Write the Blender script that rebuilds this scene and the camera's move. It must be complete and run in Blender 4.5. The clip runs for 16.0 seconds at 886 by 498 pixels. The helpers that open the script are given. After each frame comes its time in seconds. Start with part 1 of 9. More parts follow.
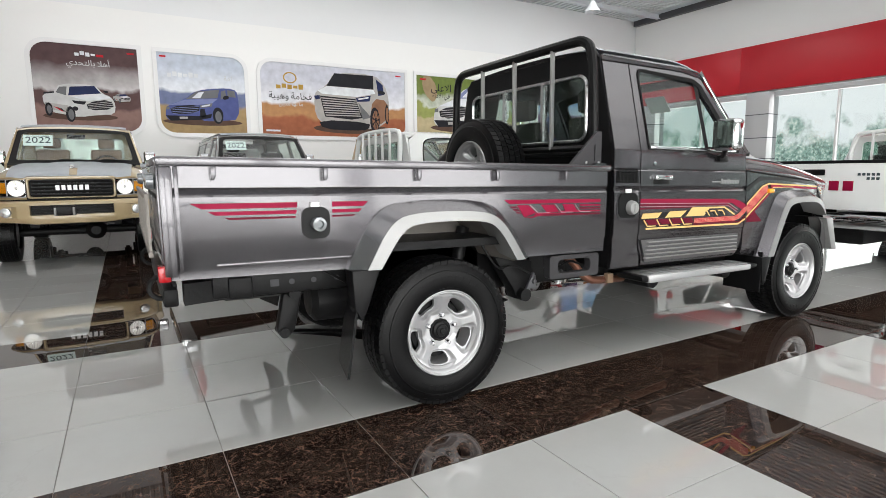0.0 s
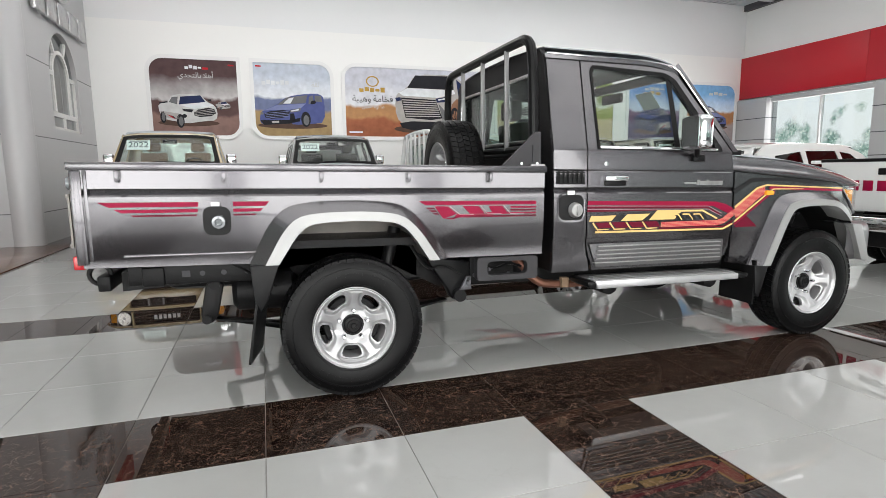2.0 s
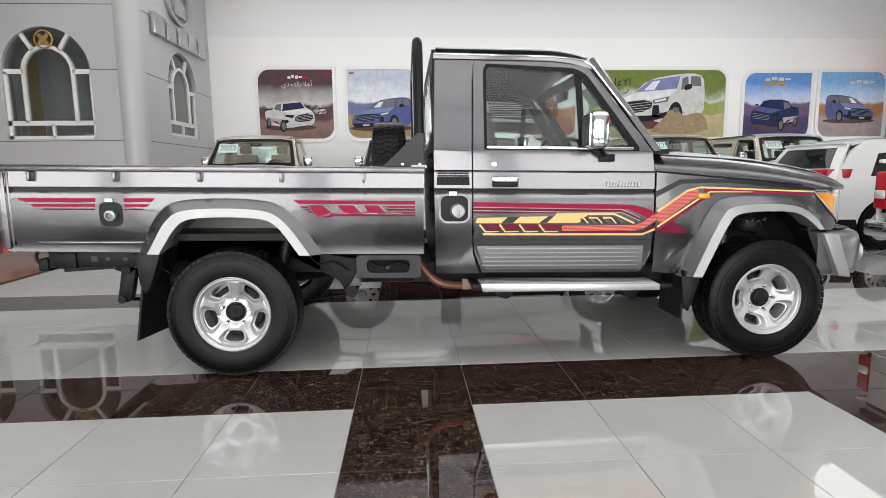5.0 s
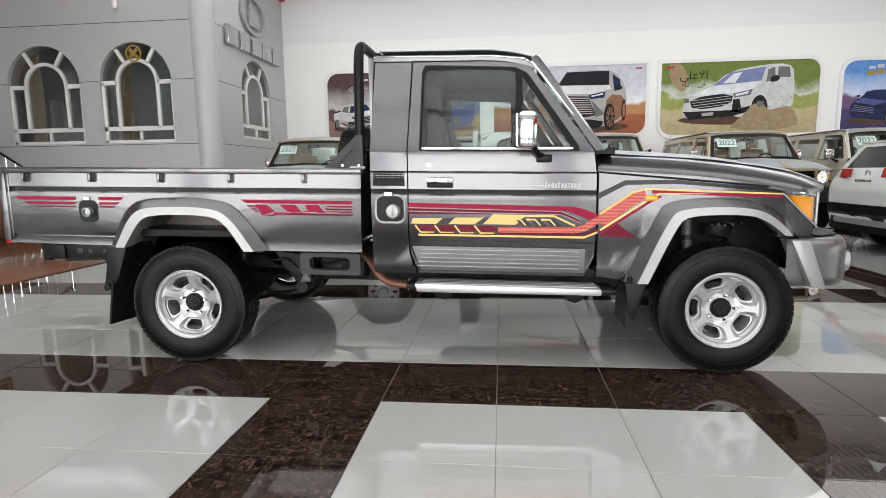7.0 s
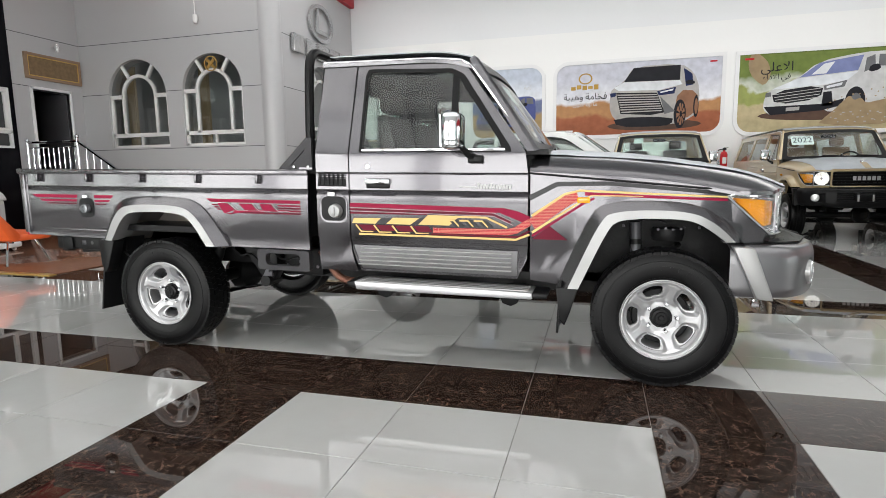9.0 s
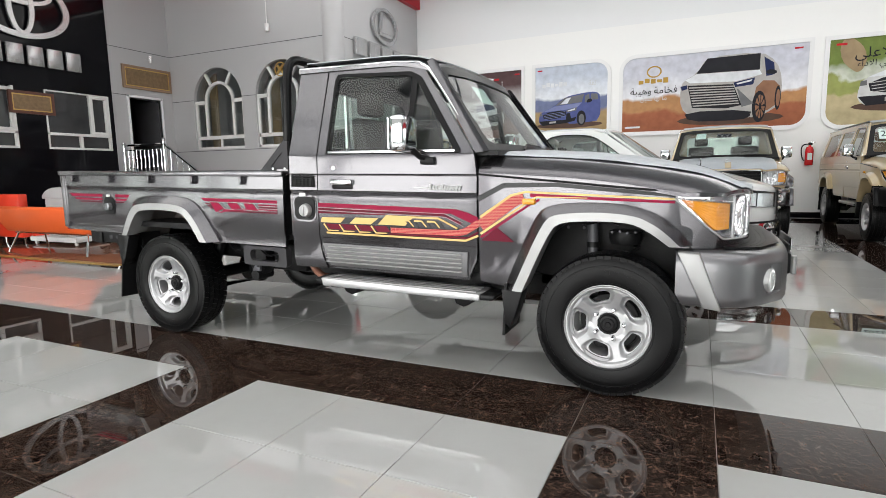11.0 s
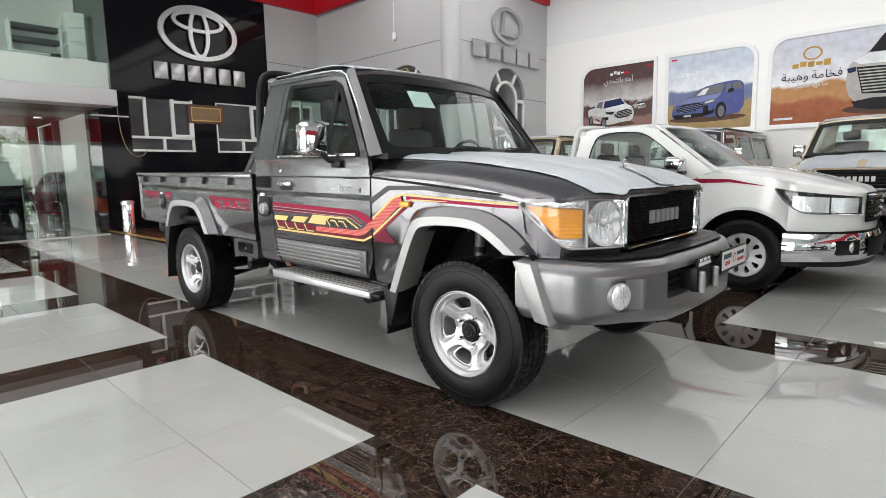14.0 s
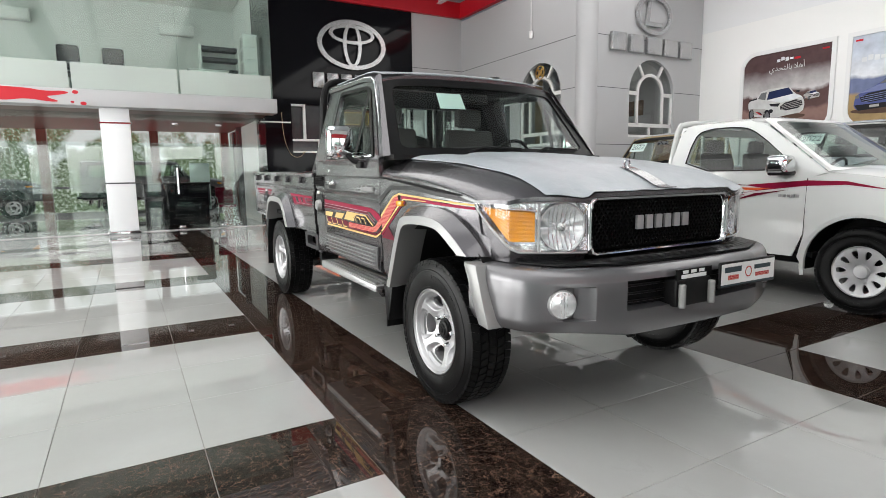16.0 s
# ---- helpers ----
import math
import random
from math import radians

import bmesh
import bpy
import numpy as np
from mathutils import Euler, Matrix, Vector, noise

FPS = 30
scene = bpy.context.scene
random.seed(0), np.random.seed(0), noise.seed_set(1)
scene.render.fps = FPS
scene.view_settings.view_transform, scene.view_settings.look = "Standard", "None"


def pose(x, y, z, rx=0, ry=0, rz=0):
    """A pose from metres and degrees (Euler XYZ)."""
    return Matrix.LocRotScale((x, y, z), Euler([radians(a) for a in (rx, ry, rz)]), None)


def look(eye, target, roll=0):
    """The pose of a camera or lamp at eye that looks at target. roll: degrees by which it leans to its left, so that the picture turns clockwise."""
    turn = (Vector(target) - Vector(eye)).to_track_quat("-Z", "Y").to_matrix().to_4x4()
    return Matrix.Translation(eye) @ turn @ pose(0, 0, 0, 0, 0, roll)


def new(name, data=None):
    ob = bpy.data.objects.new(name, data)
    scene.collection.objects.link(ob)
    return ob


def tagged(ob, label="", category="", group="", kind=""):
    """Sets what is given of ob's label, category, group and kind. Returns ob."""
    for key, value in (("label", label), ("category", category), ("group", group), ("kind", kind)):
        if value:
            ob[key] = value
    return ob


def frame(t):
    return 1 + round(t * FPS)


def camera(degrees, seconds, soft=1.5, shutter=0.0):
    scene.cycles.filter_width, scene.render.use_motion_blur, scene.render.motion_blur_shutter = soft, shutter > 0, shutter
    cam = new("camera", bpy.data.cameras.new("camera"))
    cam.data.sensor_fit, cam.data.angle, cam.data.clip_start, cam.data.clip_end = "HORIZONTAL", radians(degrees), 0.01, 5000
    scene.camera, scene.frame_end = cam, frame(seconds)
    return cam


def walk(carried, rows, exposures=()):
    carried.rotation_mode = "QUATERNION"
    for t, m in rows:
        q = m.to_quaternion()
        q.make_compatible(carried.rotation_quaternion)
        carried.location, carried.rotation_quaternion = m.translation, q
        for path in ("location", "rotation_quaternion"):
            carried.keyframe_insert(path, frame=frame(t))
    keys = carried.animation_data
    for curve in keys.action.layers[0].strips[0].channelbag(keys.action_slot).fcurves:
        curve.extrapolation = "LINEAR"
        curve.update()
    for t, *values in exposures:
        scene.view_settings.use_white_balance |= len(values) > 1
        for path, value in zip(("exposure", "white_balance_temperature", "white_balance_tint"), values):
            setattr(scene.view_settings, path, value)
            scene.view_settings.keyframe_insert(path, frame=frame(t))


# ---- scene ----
cam = camera(77.6, 16.0, 0.8)
PATH = [
    (0, (-0.057, 0.012, 1.185), (0.927, 1.731, 0.903), -0.5),
    (0.5, (0.166, -0.146, 1.181), (1.075, 1.614, 0.907), -0.4),
    (1, (0.396, -0.276, 1.187), (1.214, 1.528, 0.909), -0.5),
    (1.5, (0.626, -0.392, 1.19), (1.326, 1.461, 0.908), -0.5),
    (2, (0.872, -0.486, 1.192), (1.48, 1.398, 0.909), -0.7),
    (2.5, (1.099, -0.568, 1.196), (1.625, 1.341, 0.911), -0.7),
    (3, (1.333, -0.648, 1.192), (1.775, 1.281, 0.908), -0.7),
    (3.5, (1.586, -0.721, 1.191), (1.956, 1.224, 0.906), -0.7),
    (4, (1.833, -0.775, 1.188), (2.127, 1.183, 0.903), -0.7),
    (6.5, (3.009, -0.872, 1.166), (2.88, 1.107, 0.898), -0.75),
    (7, (3.242, -0.862, 1.175), (3.032, 1.108, 0.9), -0.8),
    (7.5, (3.47, -0.854, 1.177), (3.178, 1.106, 0.903), -0.8),
    (8, (3.711, -0.823, 1.176), (3.332, 1.122, 0.903), -0.8),
    (8.5, (3.949, -0.782, 1.181), (3.488, 1.145, 0.905), -0.9),
    (9, (4.157, -0.74, 1.17), (3.621, 1.167, 0.899), -0.8),
    (11.5, (5.126, -0.409, 1.181), (4.227, 1.355, 0.904), -1.1),
    (12, (5.369, -0.276, 1.183), (4.405, 1.454, 0.905), -1.1),
    (12.5, (5.612, -0.133, 1.181), (4.568, 1.55, 0.904), -1.1),
    (13, (5.846, 0.008, 1.183), (4.726, 1.641, 0.906), -1.2),
    (13.5, (6.069, 0.16, 1.179), (4.825, 1.702, 0.906), -1.2),
    (14, (6.283, 0.311, 1.176), (4.927, 1.756, 0.906), -1.1),
    (14.5, (6.465, 0.495, 1.167), (5.009, 1.84, 0.901), -1.0),
    (15, (6.644, 0.687, 1.168), (5.095, 1.925, 0.9), -1.1),
    (15.5, (6.811, 0.876, 1.166), (5.166, 1.982, 0.902), -0.9),
    (16, (6.923, 1.019, 1.167), (5.2, 2.0, 0.904), -0.9),
]
walk(cam, [(t, look(eye, target, roll)) for t, eye, target, roll in PATH], [(0, 0.05), (2, 0.03), (4, -0.03), (7, -0.02), (9, 0.0), (11.5, 0.04), (14, 0.12), (16, 0.11)])

# ---- world and light ----
world = bpy.data.worlds.new("world")
scene.world = world
world.use_nodes = True
wn = world.node_tree
sky = wn.nodes.new("ShaderNodeTexSky")
sky.sky_type = "NISHITA"
sky.sun_disc = False
sky.sun_elevation, sky.sun_rotation = radians(48), radians(200)
wn.nodes["Background"].inputs["Strength"].default_value = 0.10
wn.links.new(sky.outputs["Color"], wn.nodes["Background"].inputs["Color"])


def window_light(name, m, w, h, power, tint=(1.0, 0.99, 0.97)):
    d = bpy.data.lights.new(name, "AREA")
    d.shape, d.size, d.size_y, d.energy, d.color = "RECTANGLE", w, h, power, tint
    ob = new(name, d)
    ob.matrix_world = m
    return ob


sun = bpy.data.lights.new("sun", "SUN")
sun.energy, sun.angle, sun.color = 1.0, radians(10), (1.0, 0.97, 0.92)
sun_ob = new("sun", sun)
sun_ob.matrix_world = look((-3, -20, 22), (2, 0, 0))
# daylight in the glazed openings: the shop front, the right side and the lobby
for x, watts in ((-10.8, 270), (-6.4, 340), (-2.0, 340), (2.4, 330), (6.8, 270)):
    window_light("front_daylight", look((x, -7.3, 2.15), (x, 8, 3.0)), 3.7, 3.9, watts)
window_light("side_daylight", look((16.4, 5.0, 1.9), (6, 5.0, 1.4)), 17.0, 2.8, 400)
# one broad lamp stands in for the office ceiling lights
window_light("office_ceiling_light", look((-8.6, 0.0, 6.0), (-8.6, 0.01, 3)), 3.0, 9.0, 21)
window_light("entrance_daylight", look((-13.2, 0.0, 1.5), (-6, 1.0, 1.3)), 10.0, 2.4, 25)
# unseen roof lamps added to brighten the floor and the back wall
for y, watts in ((-3.4, 310), (1.2, 390), (10.6, 450)):
    window_light("skylight", look((4.0, y, 6.30), (4.0, y + 0.01, 0)), 18.0, 3.8, watts)

# ---- materials ----


def shader(name):
    m = bpy.data.materials.new(name)
    m.use_nodes = True
    return m, m.node_tree.nodes, m.node_tree.links, m.node_tree.nodes["Principled BSDF"]


def mk(name, col, rough=0.5, metal=0.0, coat=0.0, var=0.08, scale=3.0, bump=0.0, bscale=80.0, emit=0.0, rvar=0.08, spec=0.5):
    m, n, l, p = shader(name)
    tc = n.new("ShaderNodeTexCoord")
    big = n.new("ShaderNodeTexNoise")
    big.inputs["Scale"].default_value, big.inputs["Detail"].default_value = scale, 6
    fine = n.new("ShaderNodeTexNoise")
    fine.inputs["Scale"].default_value, fine.inputs["Detail"].default_value = bscale, 4
    l.new(tc.outputs["Object"], big.inputs["Vector"])
    l.new(tc.outputs["Object"], fine.inputs["Vector"])
    mx = n.new("ShaderNodeMix")
    mx.data_type = "RGBA"
    mx.inputs["A"].default_value = (*[max(0, c * (1 - var)) for c in col], 1)
    mx.inputs["B"].default_value = (*[min(1, c * (1 + var)) for c in col], 1)
    l.new(big.outputs["Fac"], mx.inputs["Factor"])
    l.new(mx.outputs["Result"], p.inputs["Base Color"])
    mr = n.new("ShaderNodeMapRange")
    mr.inputs["To Min"].default_value, mr.inputs["To Max"].default_value = max(0.02, rough - rvar), rough + rvar
    l.new(fine.outputs["Fac"], mr.inputs["Value"])
    l.new(mr.outputs["Result"], p.inputs["Roughness"])
    p.inputs["Metallic"].default_value = metal
    p.inputs["Specular IOR Level"].default_value = spec
    p.inputs["Coat Weight"].default_value, p.inputs["Coat Roughness"].default_value, p.inputs["Coat IOR"].default_value = coat, 0.04, 1.4
    if bump:
        b = n.new("ShaderNodeBump")
        b.inputs["Strength"].default_value, b.inputs["Distance"].default_value = bump, 0.01
        l.new(fine.outputs["Fac"], b.inputs["Height"])
        l.new(b.outputs["Normal"], p.inputs["Normal"])
    if emit:
        p.inputs["Emission Color"].default_value, p.inputs["Emission Strength"].default_value = (*col, 1), emit
    return m


def glass(name, tint, gloss=0.03, ior=1.45):
    m, n, l, p = shader(name)
    n.remove(p)
    out = n["Material Output"]
    tr, gl, lw, mx = n.new("ShaderNodeBsdfTransparent"), n.new("ShaderNodeBsdfGlossy"), n.new("ShaderNodeLayerWeight"), n.new("ShaderNodeMixShader")
    tr.inputs["Color"].default_value = (*tint, 1)
    gl.inputs["Roughness"].default_value = gloss
    lw.inputs["Blend"].default_value = 0.5
    f0 = 2 * ((ior - 1) / (ior + 1)) ** 2
    pw, ma = n.new("ShaderNodeMath"), n.new("ShaderNodeMath")
    pw.operation, ma.operation = "POWER", "MULTIPLY_ADD"
    pw.inputs[1].default_value, ma.inputs[1].default_value, ma.inputs[2].default_value = 5.0, 1 - f0, f0
    l.new(lw.outputs["Facing"], pw.inputs[0])
    l.new(pw.outputs["Value"], ma.inputs[0])
    l.new(ma.outputs["Value"], mx.inputs["Fac"])
    l.new(tr.outputs["BSDF"], mx.inputs[1])
    l.new(gl.outputs["BSDF"], mx.inputs[2])
    l.new(mx.outputs["Shader"], out.inputs["Surface"])
    return m


def marble(name, base, vein, scale, amount, rough=0.05, ior=1.5, cloud=0.22):
    """Polished tile: cloudy base with thin veins, each tile shifted by its own random number."""
    m, n, l, p = shader(name)
    tc, oi, add = n.new("ShaderNodeTexCoord"), n.new("ShaderNodeObjectInfo"), n.new("ShaderNodeVectorMath")
    geo = n.new("ShaderNodeNewGeometry")
    sc = n.new("ShaderNodeVectorMath")
    sc.operation = "SCALE"
    sc.inputs["Scale"].default_value = 37.0
    cmb = n.new("ShaderNodeCombineXYZ")
    l.new(oi.outputs["Random"], cmb.inputs["X"])
    l.new(geo.outputs["Random Per Island"], cmb.inputs["Y"])
    l.new(cmb.outputs["Vector"], sc.inputs[0])
    l.new(tc.outputs["Object"], add.inputs[0])
    l.new(sc.outputs["Vector"], add.inputs[1])
    warp = n.new("ShaderNodeTexNoise")
    warp.inputs["Scale"].default_value, warp.inputs["Detail"].default_value, warp.inputs["Roughness"].default_value = scale * 0.8, 8, 0.62
    l.new(add.outputs["Vector"], warp.inputs["Vector"])
    w2 = n.new("ShaderNodeVectorMath")
    w2.operation = "MULTIPLY_ADD"
    w2.inputs[1].default_value = (1.6 / scale,) * 3
    l.new(warp.outputs["Color"], w2.inputs[0])
    l.new(add.outputs["Vector"], w2.inputs[2])
    nets = []
    for f, wid in ((1.5, 0.050), (4.2, 0.085)):
        v = n.new("ShaderNodeTexVoronoi")
        v.feature = "DISTANCE_TO_EDGE"
        v.inputs["Scale"].default_value = scale * f
        l.new(w2.outputs["Vector"], v.inputs["Vector"])
        r1 = n.new("ShaderNodeMapRange")
        r1.inputs["From Min"].default_value, r1.inputs["From Max"].default_value = 0.0, wid
        r1.inputs["To Min"].default_value, r1.inputs["To Max"].default_value = 1.0, 0.0
        l.new(v.outputs["Distance"], r1.inputs["Value"])
        pw = n.new("ShaderNodeMath")
        pw.operation = "POWER"
        pw.inputs[1].default_value = 2.0
        l.new(r1.outputs["Result"], pw.inputs[0])
        big = n.new("ShaderNodeTexNoise")
        big.inputs["Scale"].default_value, big.inputs["Detail"].default_value = scale * f * 0.7, 5
        l.new(add.outputs["Vector"], big.inputs["Vector"])
        r2 = n.new("ShaderNodeMapRange")
        r2.inputs["From Min"].default_value, r2.inputs["From Max"].default_value, r2.inputs["To Max"].default_value = 0.42, 0.66, amount
        l.new(big.outputs["Fac"], r2.inputs["Value"])
        m1 = n.new("ShaderNodeMath")
        m1.operation = "MULTIPLY"
        l.new(pw.outputs["Value"], m1.inputs[0])
        l.new(r2.outputs["Result"], m1.inputs[1])
        nets.append(m1)
    cl = n.new("ShaderNodeMapRange")
    cl.inputs["From Min"].default_value, cl.inputs["From Max"].default_value, cl.inputs["To Max"].default_value = 0.40, 0.75, cloud
    l.new(warp.outputs["Fac"], cl.inputs["Value"])
    m2 = n.new("ShaderNodeMath")
    m2.operation = "MAXIMUM"
    l.new(nets[0].outputs["Value"], m2.inputs[0])
    l.new(nets[1].outputs["Value"], m2.inputs[1])
    mul = n.new("ShaderNodeMath")
    mul.operation = "MAXIMUM"
    l.new(m2.outputs["Value"], mul.inputs[0])
    l.new(cl.outputs["Result"], mul.inputs[1])
    mx = n.new("ShaderNodeMix")
    mx.data_type = "RGBA"
    mx.inputs["A"].default_value, mx.inputs["B"].default_value = (*base, 1), (*vein, 1)
    l.new(mul.outputs["Value"], mx.inputs["Factor"])
    hv = n.new("ShaderNodeMapRange")
    hv.inputs["To Min"].default_value, hv.inputs["To Max"].default_value = 0.93, 1.07
    l.new(geo.outputs["Random Per Island"], hv.inputs["Value"])
    hs = n.new("ShaderNodeHueSaturation")
    l.new(hv.outputs["Result"], hs.inputs["Value"])
    l.new(mx.outputs["Result"], hs.inputs["Color"])
    l.new(hs.outputs["Color"], p.inputs["Base Color"])
    rr = n.new("ShaderNodeMapRange")
    rr.inputs["To Min"].default_value, rr.inputs["To Max"].default_value = rough * 0.6, rough * 1.8
    l.new(warp.outputs["Fac"], rr.inputs["Value"])
    l.new(rr.outputs["Result"], p.inputs["Roughness"])
    p.inputs["IOR"].default_value = ior
    return m


M = {}
M["tile_white"] = marble("white polished tile", (0.40, 0.403, 0.395), (0.335, 0.33, 0.32), 1.1, 0.34, 0.012, 1.85, 0.75)
M["tile_dark"] = marble("dark emperador tile", (0.007, 0.0042, 0.0038), (0.20, 0.125, 0.09), 11.5, 1.0, 0.010, 1.55)
M["tile_brown"] = marble("brown tile", (0.16, 0.07, 0.04), (0.25, 0.13, 0.08), 3.0, 0.6, 0.09)
M["grout"] = mk("grout", (0.20, 0.19, 0.18), 0.8)
M["wall"] = mk("white wall paint", (0.86, 0.86, 0.85), 0.55, var=0.02, scale=0.6, bump=0.03, bscale=120)
M["wall_grey"] = mk("grey wall paint", (0.80, 0.81, 0.82), 0.5, var=0.02, scale=0.6)
M["alu_panel"] = mk("silver composite panel", (0.48, 0.48, 0.49), 0.34, 0.0, var=0.03, scale=0.8)
M["black_panel"] = mk("glossy black panel", (0.005, 0.005, 0.007), 0.06, var=0.1, rvar=0.03, spec=0.14)
M["red_band"] = mk("red fascia", (0.52, 0.008, 0.020), 0.4, var=0.05, scale=0.7)
M["white_gloss"] = mk("white frame", (0.80, 0.80, 0.79), 0.25, var=0.02)
M["poster_frame"] = mk("white moulded frame", (0.80, 0.80, 0.80), 0.3, var=0.02)
M["metal_sheet"] = mk("galvanised sheet", (0.66, 0.69, 0.72), 0.45, 0.0, var=0.1, scale=1.2)
M["steel_dark"] = mk("dark steel beam", (0.10, 0.10, 0.11), 0.5, 0.3)
M["chrome"] = mk("chrome", (0.66, 0.67, 0.68), 0.05, 1.0, var=0.02, rvar=0.03)
M["sign_steel"] = mk("dull sign steel", (0.46, 0.46, 0.465), 0.26, 0.75, var=0.1, scale=6)
M["brushed"] = mk("brushed steel", (0.62, 0.62, 0.62), 0.28, 1.0, var=0.06, bscale=200)
M["silver"] = mk("silver alloy paint", (0.45, 0.45, 0.46), 0.34, 0.55, 0.3, var=0.03, rvar=0.04)
M["silver_trim"] = mk("silver flare paint", (0.285, 0.285, 0.283), 0.36, 0.35, 0.3, var=0.04, rvar=0.03)
M["rubber"] = mk("tyre rubber", (0.0035, 0.0035, 0.0038), 0.33, var=0.5, scale=9, bump=0.08, bscale=140, spec=0.15)
M["plastic"] = mk("black plastic", (0.008, 0.008, 0.0085), 0.32, var=0.15, bump=0.08, bscale=200, spec=0.14)
M["chassis"] = mk("chassis black", (0.010, 0.010, 0.0105), 0.40, var=0.5, scale=12, bump=0.15, bscale=60, spec=0.13)
M["bracket_grey"] = mk("dark grey bracket paint", (0.042, 0.041, 0.044), 0.5, var=0.15, scale=6, spec=0.2)
M["galv"] = mk("galvanised inner panel", (0.24, 0.22, 0.20), 0.55, 0.2, var=0.2, scale=8)
M["copper"] = mk("rusty exhaust pipe", (0.20, 0.09, 0.06), 0.5, 0.6, var=0.3, scale=18)
# bright patches in the amber's colour stand in for the lens's gloss
M["amber"] = mk("amber lens", (0.95, 0.30, 0.012), 0.12, coat=0.9, var=0.45, scale=9, bump=0.3, bscale=150)
M["grille_black"] = mk("matt black mesh", (0.004, 0.004, 0.0042), 0.5, var=0.1, spec=0.08)
M["red_lens"] = mk("red lens", (0.42, 0.006, 0.012), 0.1, coat=0.5)
M["lens_dim"] = mk("smoky lamp lens", (0.17, 0.18, 0.19), 0.12, 0.4, 0.6, var=0.6, scale=18)
M["lens"] = mk("clear lamp", (0.86, 0.89, 0.91), 0.10, 0.60, 0.5, var=0.12, scale=30, bump=0.5, bscale=34)
M["seat_dark"] = mk("dark seat fabric", (0.060, 0.058, 0.056), 0.85, var=0.1, bump=0.1)
M["seat_tan"] = mk("tan seat cover", (0.30, 0.20, 0.13), 0.7, var=0.1, bump=0.1)
M["film"] = mk("white protective film", (0.37, 0.40, 0.43), 0.34, var=0.06, scale=5, bump=0.5, bscale=16)
M["paper"] = mk("pale green paper", (0.62, 0.76, 0.72), 0.7, var=0.03)
M["ink"] = mk("dark ink", (0.03, 0.05, 0.06), 0.7)
M["bronze"] = mk("carved bronze relief", (0.24, 0.16, 0.085), 0.45, 0.25, var=0.45, scale=14, bump=0.8, bscale=20)
M["red_plastic"] = mk("red moulded plastic", (0.75, 0.05, 0.02), 0.35, var=0.05)
M["orange_plastic"] = mk("orange moulded plastic", (0.80, 0.13, 0.03), 0.35, var=0.05)
M["gold"] = mk("gold", (0.62, 0.40, 0.13), 0.3, 0.7)
M["ext_red"] = mk("extinguisher red", (0.62, 0.015, 0.02), 0.25, coat=0.3)
M["dark_room"] = mk("dark interior", (0.05, 0.05, 0.055), 0.8)
M["office"] = mk("office wall", (0.70, 0.71, 0.70), 0.6, var=0.04)
M["wood_red"] = mk("red wood", (0.11, 0.036, 0.022), 0.4, var=0.2, scale=9)
M["curtain"] = mk("curtain cloth", (0.42, 0.33, 0.20), 0.8, var=0.2, scale=14)
M["maroon"] = mk("maroon decal", (0.12, 0.003, 0.018), 0.45, var=0.05, spec=0.16)
M["crimson"] = mk("crimson decal", (0.25, 0.003, 0.034), 0.45, var=0.05, spec=0.16)
M["yellow"] = mk("gold yellow decal", (0.68, 0.46, 0.18), 0.45, var=0.05, spec=0.16)
M["red_decal"], rn, rl_, rp = shader("red decal with fine gold figures")
rt, rm_, rb = rn.new("ShaderNodeTexCoord"), rn.new("ShaderNodeMapping"), rn.new("ShaderNodeTexBrick")
rm_.inputs["Rotation"].default_value = (radians(90), radians(34), 0)
rb.inputs["Scale"].default_value, rb.inputs["Mortar Size"].default_value, rb.inputs["Brick Width"].default_value = 26.0, 0.036, 0.36
rb.inputs["Row Height"].default_value = 0.21
rb.offset, rb.squash, rb.squash_frequency = 0.37, 1.7, 3
rb.inputs["Color1"].default_value, rb.inputs["Color2"].default_value, rb.inputs["Mortar"].default_value = (0.33, 0.006, 0.030, 1), (0.44, 0.020, 0.040, 1), (0.58, 0.24, 0.17, 1)
rl_.new(rt.outputs["Object"], rm_.inputs["Vector"])
rl_.new(rm_.outputs["Vector"], rb.inputs["Vector"])
rl_.new(rb.outputs["Color"], rp.inputs["Base Color"])
rp.inputs["Roughness"].default_value, rp.inputs["Specular IOR Level"].default_value = 0.45, 0.16
M["pin_line"] = mk("pale pink pin line", (0.36, 0.24, 0.26), 0.4, spec=0.2)
M["dark_print_and_shade"] = mk("dark grey print and crease shade", (0.012, 0.0115, 0.013), 0.3, spec=0.3)
M["glass_car"] = glass("car glass", (0.78, 0.85, 0.82), 0.01, 1.36)
M["glass_dark"] = glass("tinted glass", (0.07, 0.09, 0.085))
M["glass_lamp"] = glass("lamp cover", (0.98, 0.985, 0.99), 0.02, 1.4)
M["glass_room"] = glass("partition glass", (0.88, 0.92, 0.90), 0.02, 1.5)
M["glass_green"] = glass("frosted green glass", (0.80, 0.87, 0.835), 0.05, 1.35)
M["frost"], fn, fl_, fp = shader("frosted glass band")
fn.remove(fp)
ft, fd_, fm = fn.new("ShaderNodeBsdfTransparent"), fn.new("ShaderNodeBsdfDiffuse"), fn.new("ShaderNodeMixShader")
ft.inputs["Color"].default_value, fd_.inputs["Color"].default_value = (0.86, 0.92, 0.88, 1), (0.62, 0.66, 0.63, 1)
fm.inputs["Fac"].default_value = 0.55
fl_.new(ft.outputs["BSDF"], fm.inputs[1])
fl_.new(fd_.outputs["BSDF"], fm.inputs[2])
fl_.new(fm.outputs["Shader"], fn["Material Output"].inputs["Surface"])
